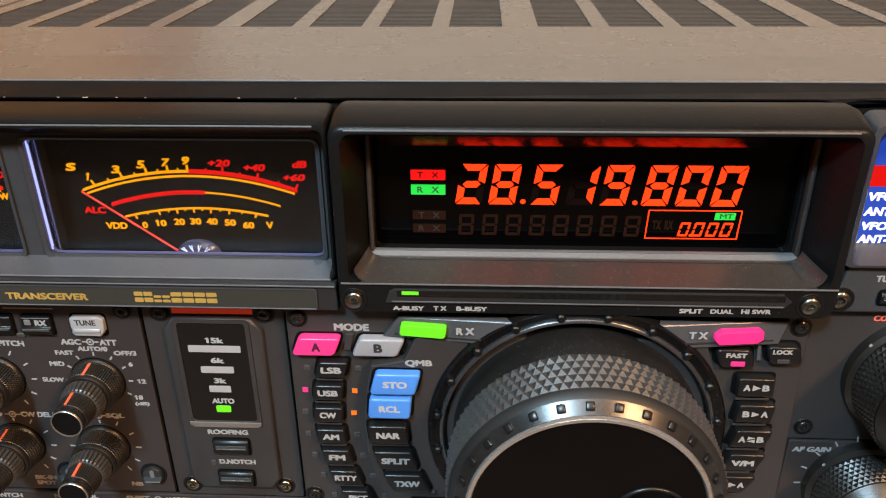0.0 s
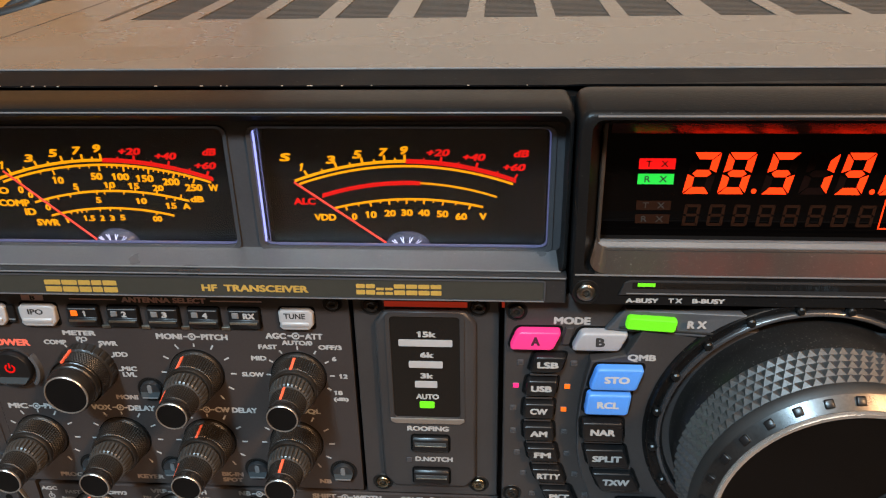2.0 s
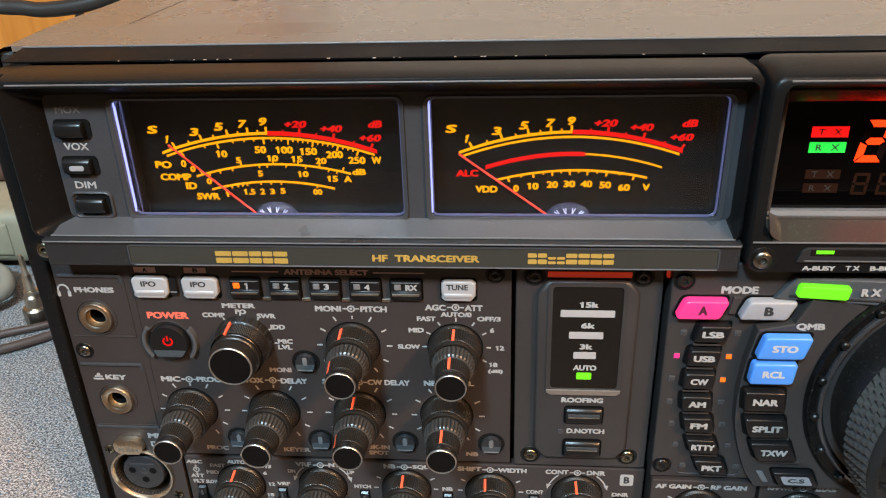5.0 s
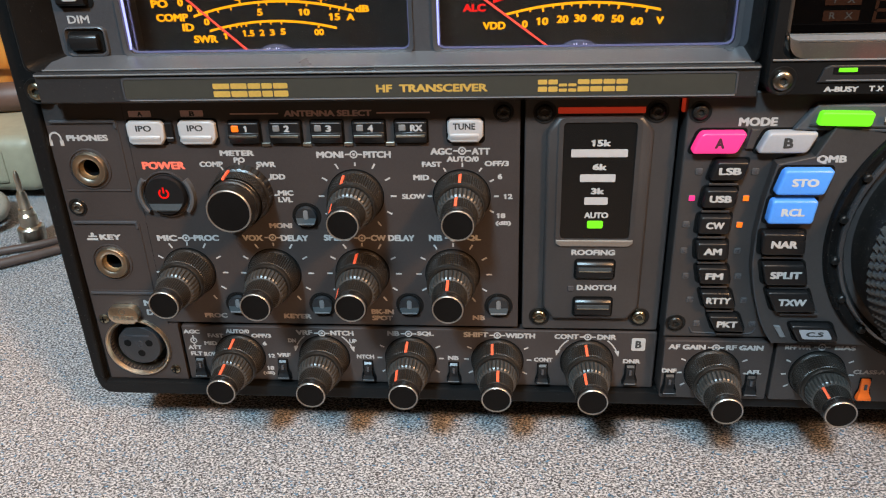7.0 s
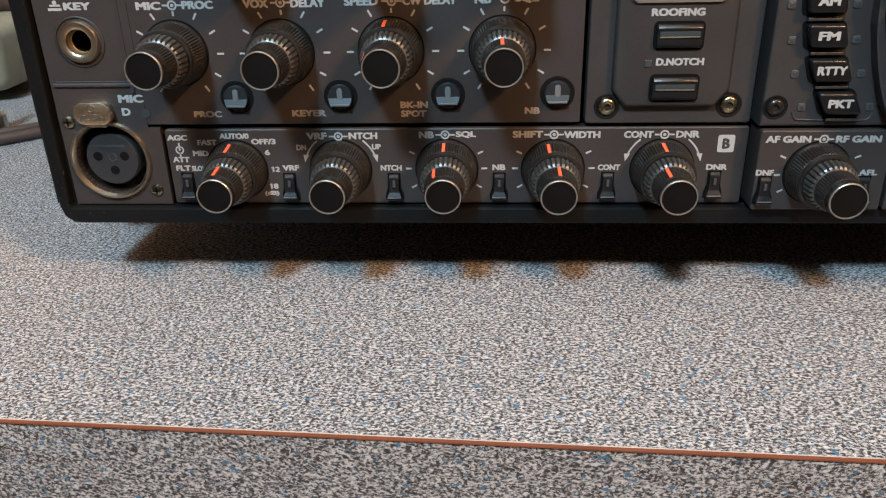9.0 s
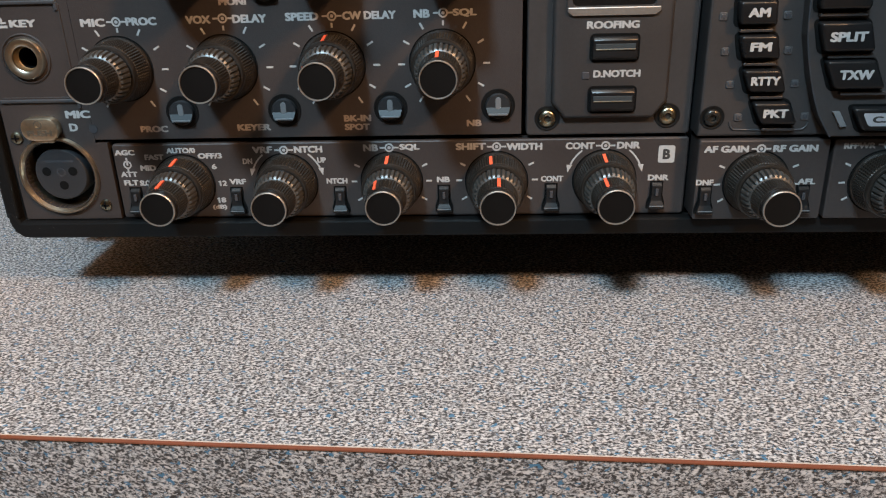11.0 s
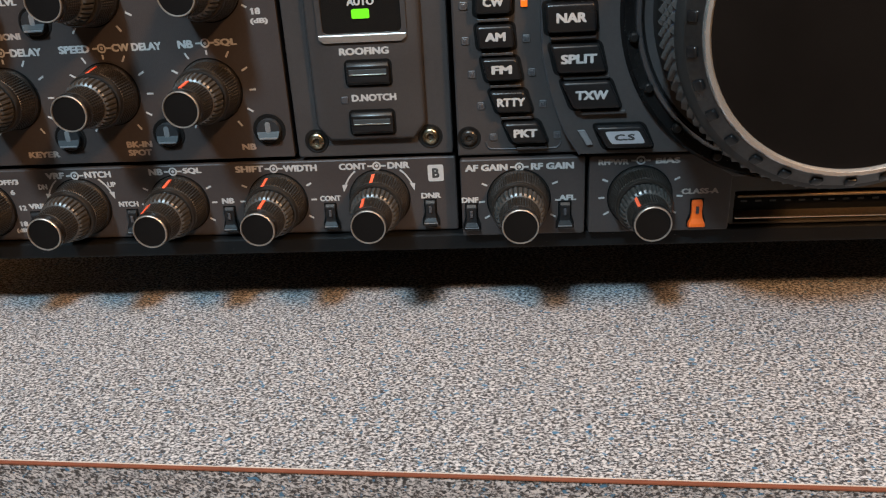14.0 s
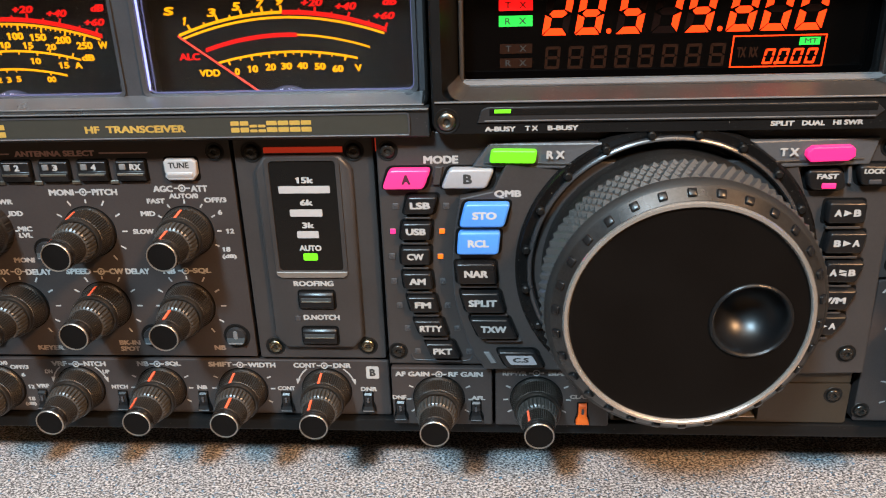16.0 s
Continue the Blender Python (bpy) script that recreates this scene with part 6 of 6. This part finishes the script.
        part("key_bar", box(x - 4.0 - lean * 0.6, x + 4.0 - lean * 0.6, -5.4, -4, z - 4.7, z - 3.9, 0.2), MODE_PANEL, radio)
    lamps = ((200.7, 105.6, 216.2), (199.5, 97.5, 214.7), (198.8, 89.1, 214.0), (199.0, 80.5, 214.5), (200.4, 72.0, 215.8), (202.5, 63.7, 218.6), (205.5, 55.2, 222.3))
    for n, (x0, z, x1) in enumerate(lamps):
        part("lamp_rim", prism(rounded(x0 - 1.0, x0 + 1.0, z - 1.0, z + 1.0, 0.45, 3), -4.3, -3.9, 0.2), LED_RIM, radio)
        part("lamp_rim", prism(rounded(x1 - 1.0, x1 + 1.0, z - 1.0, z + 1.0, 0.45, 3), -4.3, -3.9, 0.2), LED_RIM, radio)
        part("led", box(x0 - (0.9 if n == 1 else 0.6), x0 + (0.9 if n == 1 else 0.6), -4.4, -3.9, z - (0.9 if n == 1 else 0.6), z + (0.9 if n == 1 else 0.6), 0.25), PINK_LED if n == 1 else LED_OFF, radio, "lit pink lamp" if n == 1 else "unlit lamp")
        part("led", box(x1 - (0.9 if n in (1, 2) else 0.6), x1 + (0.9 if n in (1, 2) else 0.6), -4.4, -3.9, z - (0.9 if n in (1, 2) else 0.6), z + (0.9 if n in (1, 2) else 0.6), 0.25), ORANGE_LED if n in (1, 2) else LED_OFF, radio, "lit orange lamp" if n in (1, 2) else "unlit lamp")
    slant_key(221.2, 234.6, 101.0, 108.4, 1.9, "STO", BLUE_KEY, KEY_PRINT, 2.4, RAISED, 3.0, tw=7.2, label="bright blue key", r=1.1)
    slant_key(219.7, 232.3, 92.2, 99.5, 0.7, "RCL", BLUE_KEY, KEY_PRINT, 2.4, RAISED, 3.0, tw=6.4, label="bright blue key", r=1.1)
    part("key_bar", box(221, 232.6, RAISED - 1.4, RAISED, 99.9, 100.7, 0.2), MODE_PANEL, radio)
    for text, x, z, lean, w in (("NAR", 225.2, 86.0, -0.6, 7.3), ("SPLIT", 227.1, 76.1, -2.0, 8.8), ("TXW", 230.4, 67.0, -3.2, 8.1)):
        slant_key(x - 6.0, x + 6.0, z - 3.6, z + 3.3, lean, text, h=2.35, tw=w, y=RAISED, height=3.0)
        part("key_bar", box(x - 5.6 - lean, x + 5.6 - lean, RAISED - 1.4, RAISED, z - 5.4, z - 4.5, 0.2), MODE_PANEL, radio)
    k = slant_key(233.0, 245.0, 52.7, 58.5, -3.2, "", y=RAISED, height=2.4, label="black slanted key with a silver plate", r=1.0)
    part("key_plate", prism(slanted(234.8, 243.4, 54.0, 57.3, -1.8, 0.6), RAISED - 2.44, RAISED - 2.2), GREY_KEY, k, "silver-grey plate")
    lettering("C.S", 239.0, 55.7, 5.1, 1.7, RAISED - 2.5, BLACK_PRINT, radio)
    part("led", prism([(227.2, 57.4), (229.0, 57.4), (231.2, 53.6), (229.6, 53.4)], RAISED - 0.8, RAISED + 0.1, 0.2), PALE_OR_GLINT, radio)
    # receive and transmit lamps on grey plates
    def swept(b, x0, way):
        """Lets a plate rise towards the dial."""
        for v in b.verts:
            f = min(max((v.co.x - x0) * way / 30.0, 0.0), 1.0)
            v.co.z += 0.4 * f
            if v.co.y < -4.5:
                v.co.y -= 4.0 * f
        return b

    for x0, way, tip, edge_x, bar, material, label, text, tx in (
            (224.6, 1, [(224.4, 118.2), (229.4, 125.4), (262.5, 125.8), (253.0, 118.0)], (228, 254), slanted(229.7, 242.9, 120.0, 123.9, 0.6, 0.8), GREEN_LIT, "receive", "R X", 248.4),
            (338.5, -1, [(312.0, 117.8), (302.5, 125.6), (339.5, 125.6), (337.6, 117.8)], (309, 335.5), [(319.6, 119.6), (330.4, 119.6), (332.2, 120.8), (332.0, 123.0), (330.8, 124.0), (319.8, 124.0), (318.1, 122.6), (318.1, 121.2)], PINK_LIT, "transmit", "T X", 313.5)):
        part("lamp_plate", swept(prism(tip, -5.6, -4, 0.5), x0, way), LEDGE, radio, "grey plate of the %s lamp" % label)
        part("plate_edge", swept(box(edge_x[0], edge_x[1], -5.9, -5.4, 119.3, 119.8, 0.1), x0, way), GUNMETAL, radio)
        part(label + "_lamp", swept(prism(bar, -7.6, -5.4, 0.5), x0, way), material, radio, "bright %s lit lamp bar" % ("green" if way > 0 else "pink"))
        lettering(text, tx, 122.7, 5.2, 2.4, -9.45, PRINT, radio)
    # keys on the far side of the dial
    k = slant_key(320.6, 331.0, 110.5, 116.6, -1.6, "", h=1.7, r=1.6)
    lettering("FAST", 325.9, 114.8, 6.0, 1.6, -7.28, PRINT, radio)
    part("led", box(324.6, 328.6, -7.5, -7.0, 111.2, 112.8, 0.3), PINK_LED, k, "lit pink lamp")
    k = slant_key(334.8, 344.2, 111.8, 117.8, -1.6, "", h=1.7, r=1.6)
    part("key_link", prism([(332.4, 112.0), (333.6, 112.0), (333.0, 117.2), (331.9, 117.2)], -5.4, -4, 0.2), LEDGE, radio)
    lettering("LOCK", 338.6, 116.2, 5.6, 1.5, -7.28, PRINT, radio)
    part("led", box(337.4, 341.0, -7.5, -7.0, 112.4, 113.8, 0.3), LED_OFF, k)
    for text, x, z, lean in (("AB", 333.3, 103.4, 0.0), ("BA", 334.5, 93.9, 1.0), ("AB", 334.8, 84.4, 2.0), ("V/M", 333.8, 75.2, 3.0), (" A", 331.8, 66.4, 4.0)):
        k = slant_key(x - 5.5, x + 5.3, z - 3.2, z + 3.3, lean, text if text == "V/M" else "", h=2.2, tw=6.9)
        part("key_bar", box(x - 5.0 - lean * 0.6, x + 5.0 - lean * 0.6, -5.6, -4, z - 5.4, z - 4.5, 0.2), MODE_PANEL, radio)
        if text == "V/M":
            continue
        for letter, dx in zip(text, (-2.7, 2.7)):
            if letter != " ":
                lettering(letter, x + dx, z + 0.2, 2.1, 2.2, -7.26, PRINT, k)
        marks = ((0.55, 1, 0.6), (-0.55, -1, 0.6)) if z == 84.4 else ((0.0, 1, 1.0),)
        for dz, s, size in marks:
            part("arrow_mark", flat([(x - s * 1.1, z + 0.2 + dz - size), (x + s * 1.2, z + 0.2 + dz), (x - s * 1.1, z + 0.2 + dz + size)], -7.27, 0.08), PRINT, k)
    for x, z in ((199.2, 123.0), (199.0, 55.2), (341.7, 55.2), (343.6, 122.6)):
        screw(x, z, -4.0, 2.1, head=DARK_HEAD)


def main_dial():
    # black escutcheon ring round the dial
    e = part("dial_escutcheon", lathe([(44.6, -6.4), (44.4, -8.8), (43.5, -9.9), (42.9, -9.8), (41.2, -9.1), (39.2, -9.1), (38.3, -7.6), (37.7, -4.6), (36.2, -4.5)], 96, DX, DZ, cap=False), SKIRT, radio, "glossy black ring round the dial", 35)
    part("ring_ridge", lathe([(40.9, -9.0), (40.85, -9.9), (40.55, -10.3), (39.8, -10.5), (39.45, -10.2), (39.35, -9.0)], 96, DX, DZ, cap=False), RIDGE, e, "thin ridge that catches the light", 50)
    for k in range(20):
        a = 2 * math.pi * (k + 0.5) / 20
        x, z = DX + 41.7 * math.sin(a), DZ + 41.7 * math.cos(a)
        part("ring_notch", lathe([(1.25, -8.9), (1.2, -10.7), (0.8, -11.1)], 10, x, z), CUP, e)
    d = part("main_dial", lathe([(36.9, -21.0), (37.0, -36.4), (36.2, -37.6), (32.8, -41.0)], 120, DX, DZ, cap=False), DIAL_BODY, radio, "large main tuning dial with knurled rubber grip", 40)
    part("dial_skirt", lathe([(36.4, -4.3), (36.7, -12.0), (37.1, -20.8), (36.8, -21.6)], 96, DX, DZ, cap=False), DIAL_BASE, d, "dusty black skirt behind the grip", 40)
    # knurl: five rows of small pyramids
    b = knurl(DX, DZ, 36.95, 38.15, -21.5, -36.3, 90, 5)
    tagged(part("knurl", b, DIAL_BODY, d, "rows of small rubber pyramids"), kind="stuff")
    part("dial_chamfer", lathe([(37.0, -36.2), (37.3, -36.8), (36.9, -38.0), (35.7, -39.1)], 120, DX, DZ, cap=False), DIAL_BAND, d, "dull black band in front of the grip", 40)
    part("dial_ring", lathe([(35.7, -39.1), (35.55, -39.25), (32.8, -41.85), (32.5, -41.9)], 120, DX, DZ, cap=False), DIAL_RING, d, "grey metal ring with raised black studs", 30)
    stud = make_mesh("stud", box(-1.15, 1.15, -1.0, 1.3, -0.5, 0.85, 0.35), BUTTON, 50)
    for k in range(30):
        a = 2 * math.pi * k / 30 - radians(2.65)
        m = Matrix.Translation((DX / 1000, 0, DZ / 1000)) @ Matrix.Rotation(a, 4, "Y") @ Matrix.Translation((0, -0.0404, 0.0342)) @ Matrix.Rotation(radians(47), 4, "X")
        shared("stud", stud, d, m)
    part("bright_ring", lathe([(32.7, -41.4), (32.65, -42.3), (32.25, -42.9), (31.5, -43.0), (31.05, -42.5), (30.95, -41.9)], 120, DX, DZ, cap=False), DIAL_BRIGHT, d, "bright silver ring", 40)
    # flat face with a dished finger hollow
    hx, hz, hr = DX + 16.2, DZ - 0.5, 10.3
    b = bmesh.new()
    n = 96
    ring = [(DX + 31.3 * math.sin(2 * math.pi * k / n), DZ + 31.3 * math.cos(2 * math.pi * k / n)) for k in range(n)]
    hole = [(hx + hr * math.sin(2 * math.pi * k / n), hz + hr * math.cos(2 * math.pi * k / n)) for k in range(n)]
    loft([at_y(ring, -42.1), at_y(hole, -42.1)], False, b)
    part("dial_face", b, DIAL_FACE, d, "flat matt black dial face")
    part("dimple_rim", lathe([(hr + 0.5, -42.1), (hr + 0.35, -42.6), (hr - 0.2, -42.75), (hr - 0.6, -42.3)], 64, hx, hz, cap=False), BUTTON, d, "polished black lip of the hollow", 60)
    rings = [(hr - 0.6, -42.3), (hr - 0.9, -41.7)]
    for k in range(1, 9):
        a = radians(10 * k)
        rings.append(((hr - 0.9) * math.cos(a), -41.7 + 9.5 * math.sin(a)))
    part("finger_dimple", lathe(rings, 64, hx, hz), DIMPLE, d, "glossy black finger hollow", 60)


mode_panel()
main_dial()


def card_slot():
    """The low housing under the dial with a long card slot; warm lamp light is in its brown."""
    o = rounded(269.4, 346.5, 27.4, 42.4, 0.8)
    h = part("slot_housing", loft([at_y(o, 3), at_y(o, -1.4), at_y(rounded(270.6, 318.2, 27.9, 37.0, 0.6), -1.2), at_y(rounded(271.6, 317.2, 29.2, 36.0, 0.5), 2.4)]), SLOT_BLACK, radio, "dark housing with a long card slot", 30)
    part("slot_floor", box(271, 318, 2.2, 3.4, 28.6, 37), GAP, h)
    part("slot_shelf", profile_bar([(2.6, 29.4), (-0.6, 28.6), (-0.6, 28.9), (2.6, 30.2)], 271.4, 317.4), BRASS, h, "brown metal shelf of the slot")
    part("slot_bar", box(271.6, 317.2, -0.6, 2.4, 34.8, 35.5, 0.2), JACK_IN, h)
    for k in range(11):
        part("slot_contact", box(273.4 + 3.9 * k, 275.0 + 3.9 * k, 1.8, 2.5, 32.6, 33.1), GUNMETAL, h)
    part("slot_top", box(269.4, 346.5, -1.0, 3, 42.4, 47.6, 0.4), SLOT_BLACK, radio)


card_slot()

# ---- the far section: colour screen and its knobs ----


def far_section():
    part("side_panel", prism(rounded(349.4, 512, 27.3, 79.0, 1.0), -0.2, 4, 0.4), PANEL, radio, "charcoal panel beside the dial")
    part("side_panel", prism(rounded(347.6, 512, 79.8, 127, 1.0), -0.2, 4, 0.4), MODE_PANEL, radio)
    part("side_bar", prism([(350, 127.6), (512, 127.6), (512, 142.6), (353, 142.6)], -3.6, 4, 0.6), METER_BEZEL, radio, "dark bar with keys under the screen")
    f = part("screen_hood", loft([at_y(rounded(350.0, 511, 142.8, 184.0, 2.5), 3), at_y(rounded(350.0, 511, 142.8, 182.4, 2.5), -5.6), at_y(rounded(351.6, 509.6, 143.6, 181.4, 2.5), -5.8), at_y(rounded(356.0, 506, 145.0, 177, 2.0), 2.4), at_y(rounded(356.0, 506, 145.0, 177, 2.0), 6)]), METER_BEZEL, radio, "dark hood of the colour screen", 28)
    s = part("screen", box(352, 508, 5.4, 6.4, 142, 179), LCD_BLUE, radio, "lit blue colour screen with white words")
    for text, x, z, w in (("VFO", 361.5, 159.0, 7.6), ("ANT", 361.5, 154.6, 7.6), ("VFO", 361.5, 150.2, 7.6), ("ANT-", 362.0, 146.2, 8.6)):
        lettering(text, x, z, w, 2.6, 5.3, LCD_WHITE, s, 0.1)
    part("screen_block", box(357, 366, 5.3, 5.4, 162, 168), SCALE_RED, s)
    lettering("TU", 362.6, 138.4, 3.6, 2.0, -3.68, PRINT, radio)
    key(363, 373, 130.6, 134.4, -3.6, 1.4)
    lettering("CO", 367.0, 123.8, 4.0, 2.0, -0.28, RED_PRINT, radio)
    for cx, cz, r, reach in ((380.0, 104.5, 18.5, 24.0), (373.4, 62.0, 15.5, 20.0), (372.0, 40.0, 12.0, 18.0)):
        k = part("side_knob", lathe([(r + 1.4, 0), (r + 1.3, -3.4), (r - 0.2, -4.2), (r - 0.5, -reach * 0.8), (r - 2.0, -reach * 0.9), (r - 4, -reach)], 96, cx, cz), RUBBER, radio, "black control knob with a knurled grip", 30)
        tagged(part("knurl", knurl(cx, cz, r - 0.3, r + 0.4, -4.6, -reach * 0.78, int(r * 3.8), 7), RUBBER, k, "rows of small rubber pyramids"), kind="stuff")
        a = radians(-52)
        part("pointer", stroke(cx + (r - 0.5) * math.sin(a), cz + (r - 0.5) * math.cos(a), cx + (r + 1.5) * math.sin(a), cz + (r + 1.5) * math.cos(a), 0.9, -3.6, 0.4), PRINT, k, "white pointer mark")
        part("rim", lathe([(r - 3.4, -reach * 0.96), (r - 3.6, -reach - 0.4), (r - 4.4, -reach - 0.3), (r - 4.6, -reach)], 64, cx, cz, cap=False), CHROME, k, "bright metal rim", 40)
        part("cap", lathe([(r - 4.4, -reach), (r - 4.5, -reach - 0.1), (4, -reach - 0.12)], 48, cx, cz), CAP, k)
    lettering("AF GAIN", 357.0, 75.6, 12.0, 2.0, -0.28, PRINT, radio, 0.1)
    arrow_icon(366.6, 75.6, -0.3, 5.2)
    ticks(373.4, 62.0, 17.4, 19.4, (-90, -70, -50, -30, -10), -0.28)
    ticks(372.0, 40.0, 14.0, 16.0, (-110, -80, -50), -0.28)
    for x, z, y in ((352.8, 84.4, -0.2), (341.4, 38.1, -1.4), (351.6, 31.4, -0.2)):
        screw(x, z, y, 2.0, head=DARK_HEAD)
    screw(352.6, 131.6, -3.6, 2.6, head=STEEL_HEAD)


far_section()

# ---- things behind and beside the radio ----


def wood_cabinet():
    c = thing("wooden_cabinet", "orange-brown wooden cabinet standing behind the desk items", "cabinet")
    part("cabinet_body", box(-1250, -60, 470, 610, 0, 900, 3), WOOD, c)
    for x0, x1 in ((-1230, -850), (-840, -460), (-450, -80)):
        d = part("cabinet_door", box(x0, x1, 458, 470, 30, 880, 2), WOOD, c)
        part("knob", lathe([(9, 458), (9, 448), (6, 444)], 20, x1 - 30, 420), BRASS, d)


def beige_box():
    c = thing("beige_instrument_case", "aged beige metal instrument case with rounded corners", "instrument case")
    part("body", box(-420, -146, 222, 300, 6, 43, 8, 4), BEIGE, c, smooth=40)
    part("front_plate", box(-400, -166, 220.6, 224, 13, 36, 2), BEIGE, c)
    for x in (-380, -190):
        part("foot", box(x - 12, x + 12, 250, 274, 0, 8, 1), RUBBER, c)
        part("foot", box(x - 12, x + 12, 268, 292, 0, 8, 1), RUBBER, c)


def connector():
    c = thing("coaxial_connector", "nickel coaxial connector standing on the desk", "connector")
    up = Matrix.Translation((-0.121, 0.164, 0)) @ Matrix.Rotation(radians(90), 4, "X")
    for name, prof, material in (("knurled_shell", [(6.6, 0.2), (6.9, 2), (6.9, 9.5), (6.2, 10.5), (4.8, 11)], STEEL), ("barrel", [(4.8, 10.5), (4.8, 17), (3.8, 18.5), (3.8, 21)], CHROME), ("neck", [(2.9, 20.5), (2.7, 29), (2.0, 31)], CHROME), ("pin", [(1.6, 30.5), (1.5, 41), (0.6, 43)], CHROME)):
        rib = (lambda i, k: 0.25 if k % 2 and 1 <= i <= 2 else 0) if name == "knurled_shell" else None
        b = lathe(prof, 48, ridge=rib)
        p = part(name, b, material, c, smooth=30)
        p.matrix_basis = up


def cables():
    def one(name, pts, r, material, label):
        tagged(part(name, tube(pts, r), material, None, label, 60), category="cable")

    one("brown_cable", [(-260, 60, 3), (-190, 92, 3), (-130, 126, 3), (-98, 150, 3), (-60, 186, 3)], 2.6, BROWN_CABLE, "thin brown cable lying on the desk")
    one("brown_cable", [(-300, 70, 2.6), (-200, 104, 2.6), (-140, 142, 2.6), (-108, 160, 2.6), (-70, 200, 2.6)], 2.2, BROWN_CABLE, "thin brown cable lying on the desk")
    one("grey_cable", [(-300, 150, 5), (-220, 150, 5), (-172, 168, 5), (-160, 196, 5), (-190, 222, 5), (-240, 215, 5), (-262, 190, 5), (-230, 162, 7), (-180, 156, 12), (-150, 176, 10), (-168, 205, 12), (-230, 226, 6)], 4.2, GREY_CABLE, "coiled grey cable on the desk")
    one("dark_brown_cable", [(-430, 330, 10), (-400, 300, 49), (-330, 280, 53), (-260, 286, 53), (-205, 278, 53), (-168, 288, 51), (-136, 316, 30), (-150, 350, 10)], 10, BROWN_CABLE, "thick dark brown cable lying over the beige case")
    one("black_cable", [(-330, 420, 6), (-300, 380, 90), (-240, 352, 143), (-207, 350, 147), (-183, 350, 145), (-153, 352, 148), (-128, 358, 156), (-112, 372, 172), (-116, 400, 180), (-150, 425, 120), (-160, 440, 6)], 5.5, CABLE, "thick black cable looping down behind the radio")
    one("black_cable", [(-190, 410, 5), (-178, 392, 70), (-172, 376, 128), (-165, 372, 148), (-140, 380, 158), (-112, 400, 164), (-100, 425, 130), (-105, 440, 5)], 3.4, CABLE, "black cable looping up from the desk")


def paper():
    b = box(0, 140, -0.2, 0.2, 0, 220)
    p = part("paper_sheet", b, PAPER, None, "white paper sheet leaning on the wooden cabinet")
    tagged(p, category="paper")
    p.matrix_basis = Matrix.Translation((-0.150, 0.434, 0.0)) @ Matrix.Rotation(radians(-5), 4, "X")


wood_cabinet()
beige_box()
connector()
cables()
paper()


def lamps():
    """Assumed fittings for the warm and the cool lamp, out of view."""
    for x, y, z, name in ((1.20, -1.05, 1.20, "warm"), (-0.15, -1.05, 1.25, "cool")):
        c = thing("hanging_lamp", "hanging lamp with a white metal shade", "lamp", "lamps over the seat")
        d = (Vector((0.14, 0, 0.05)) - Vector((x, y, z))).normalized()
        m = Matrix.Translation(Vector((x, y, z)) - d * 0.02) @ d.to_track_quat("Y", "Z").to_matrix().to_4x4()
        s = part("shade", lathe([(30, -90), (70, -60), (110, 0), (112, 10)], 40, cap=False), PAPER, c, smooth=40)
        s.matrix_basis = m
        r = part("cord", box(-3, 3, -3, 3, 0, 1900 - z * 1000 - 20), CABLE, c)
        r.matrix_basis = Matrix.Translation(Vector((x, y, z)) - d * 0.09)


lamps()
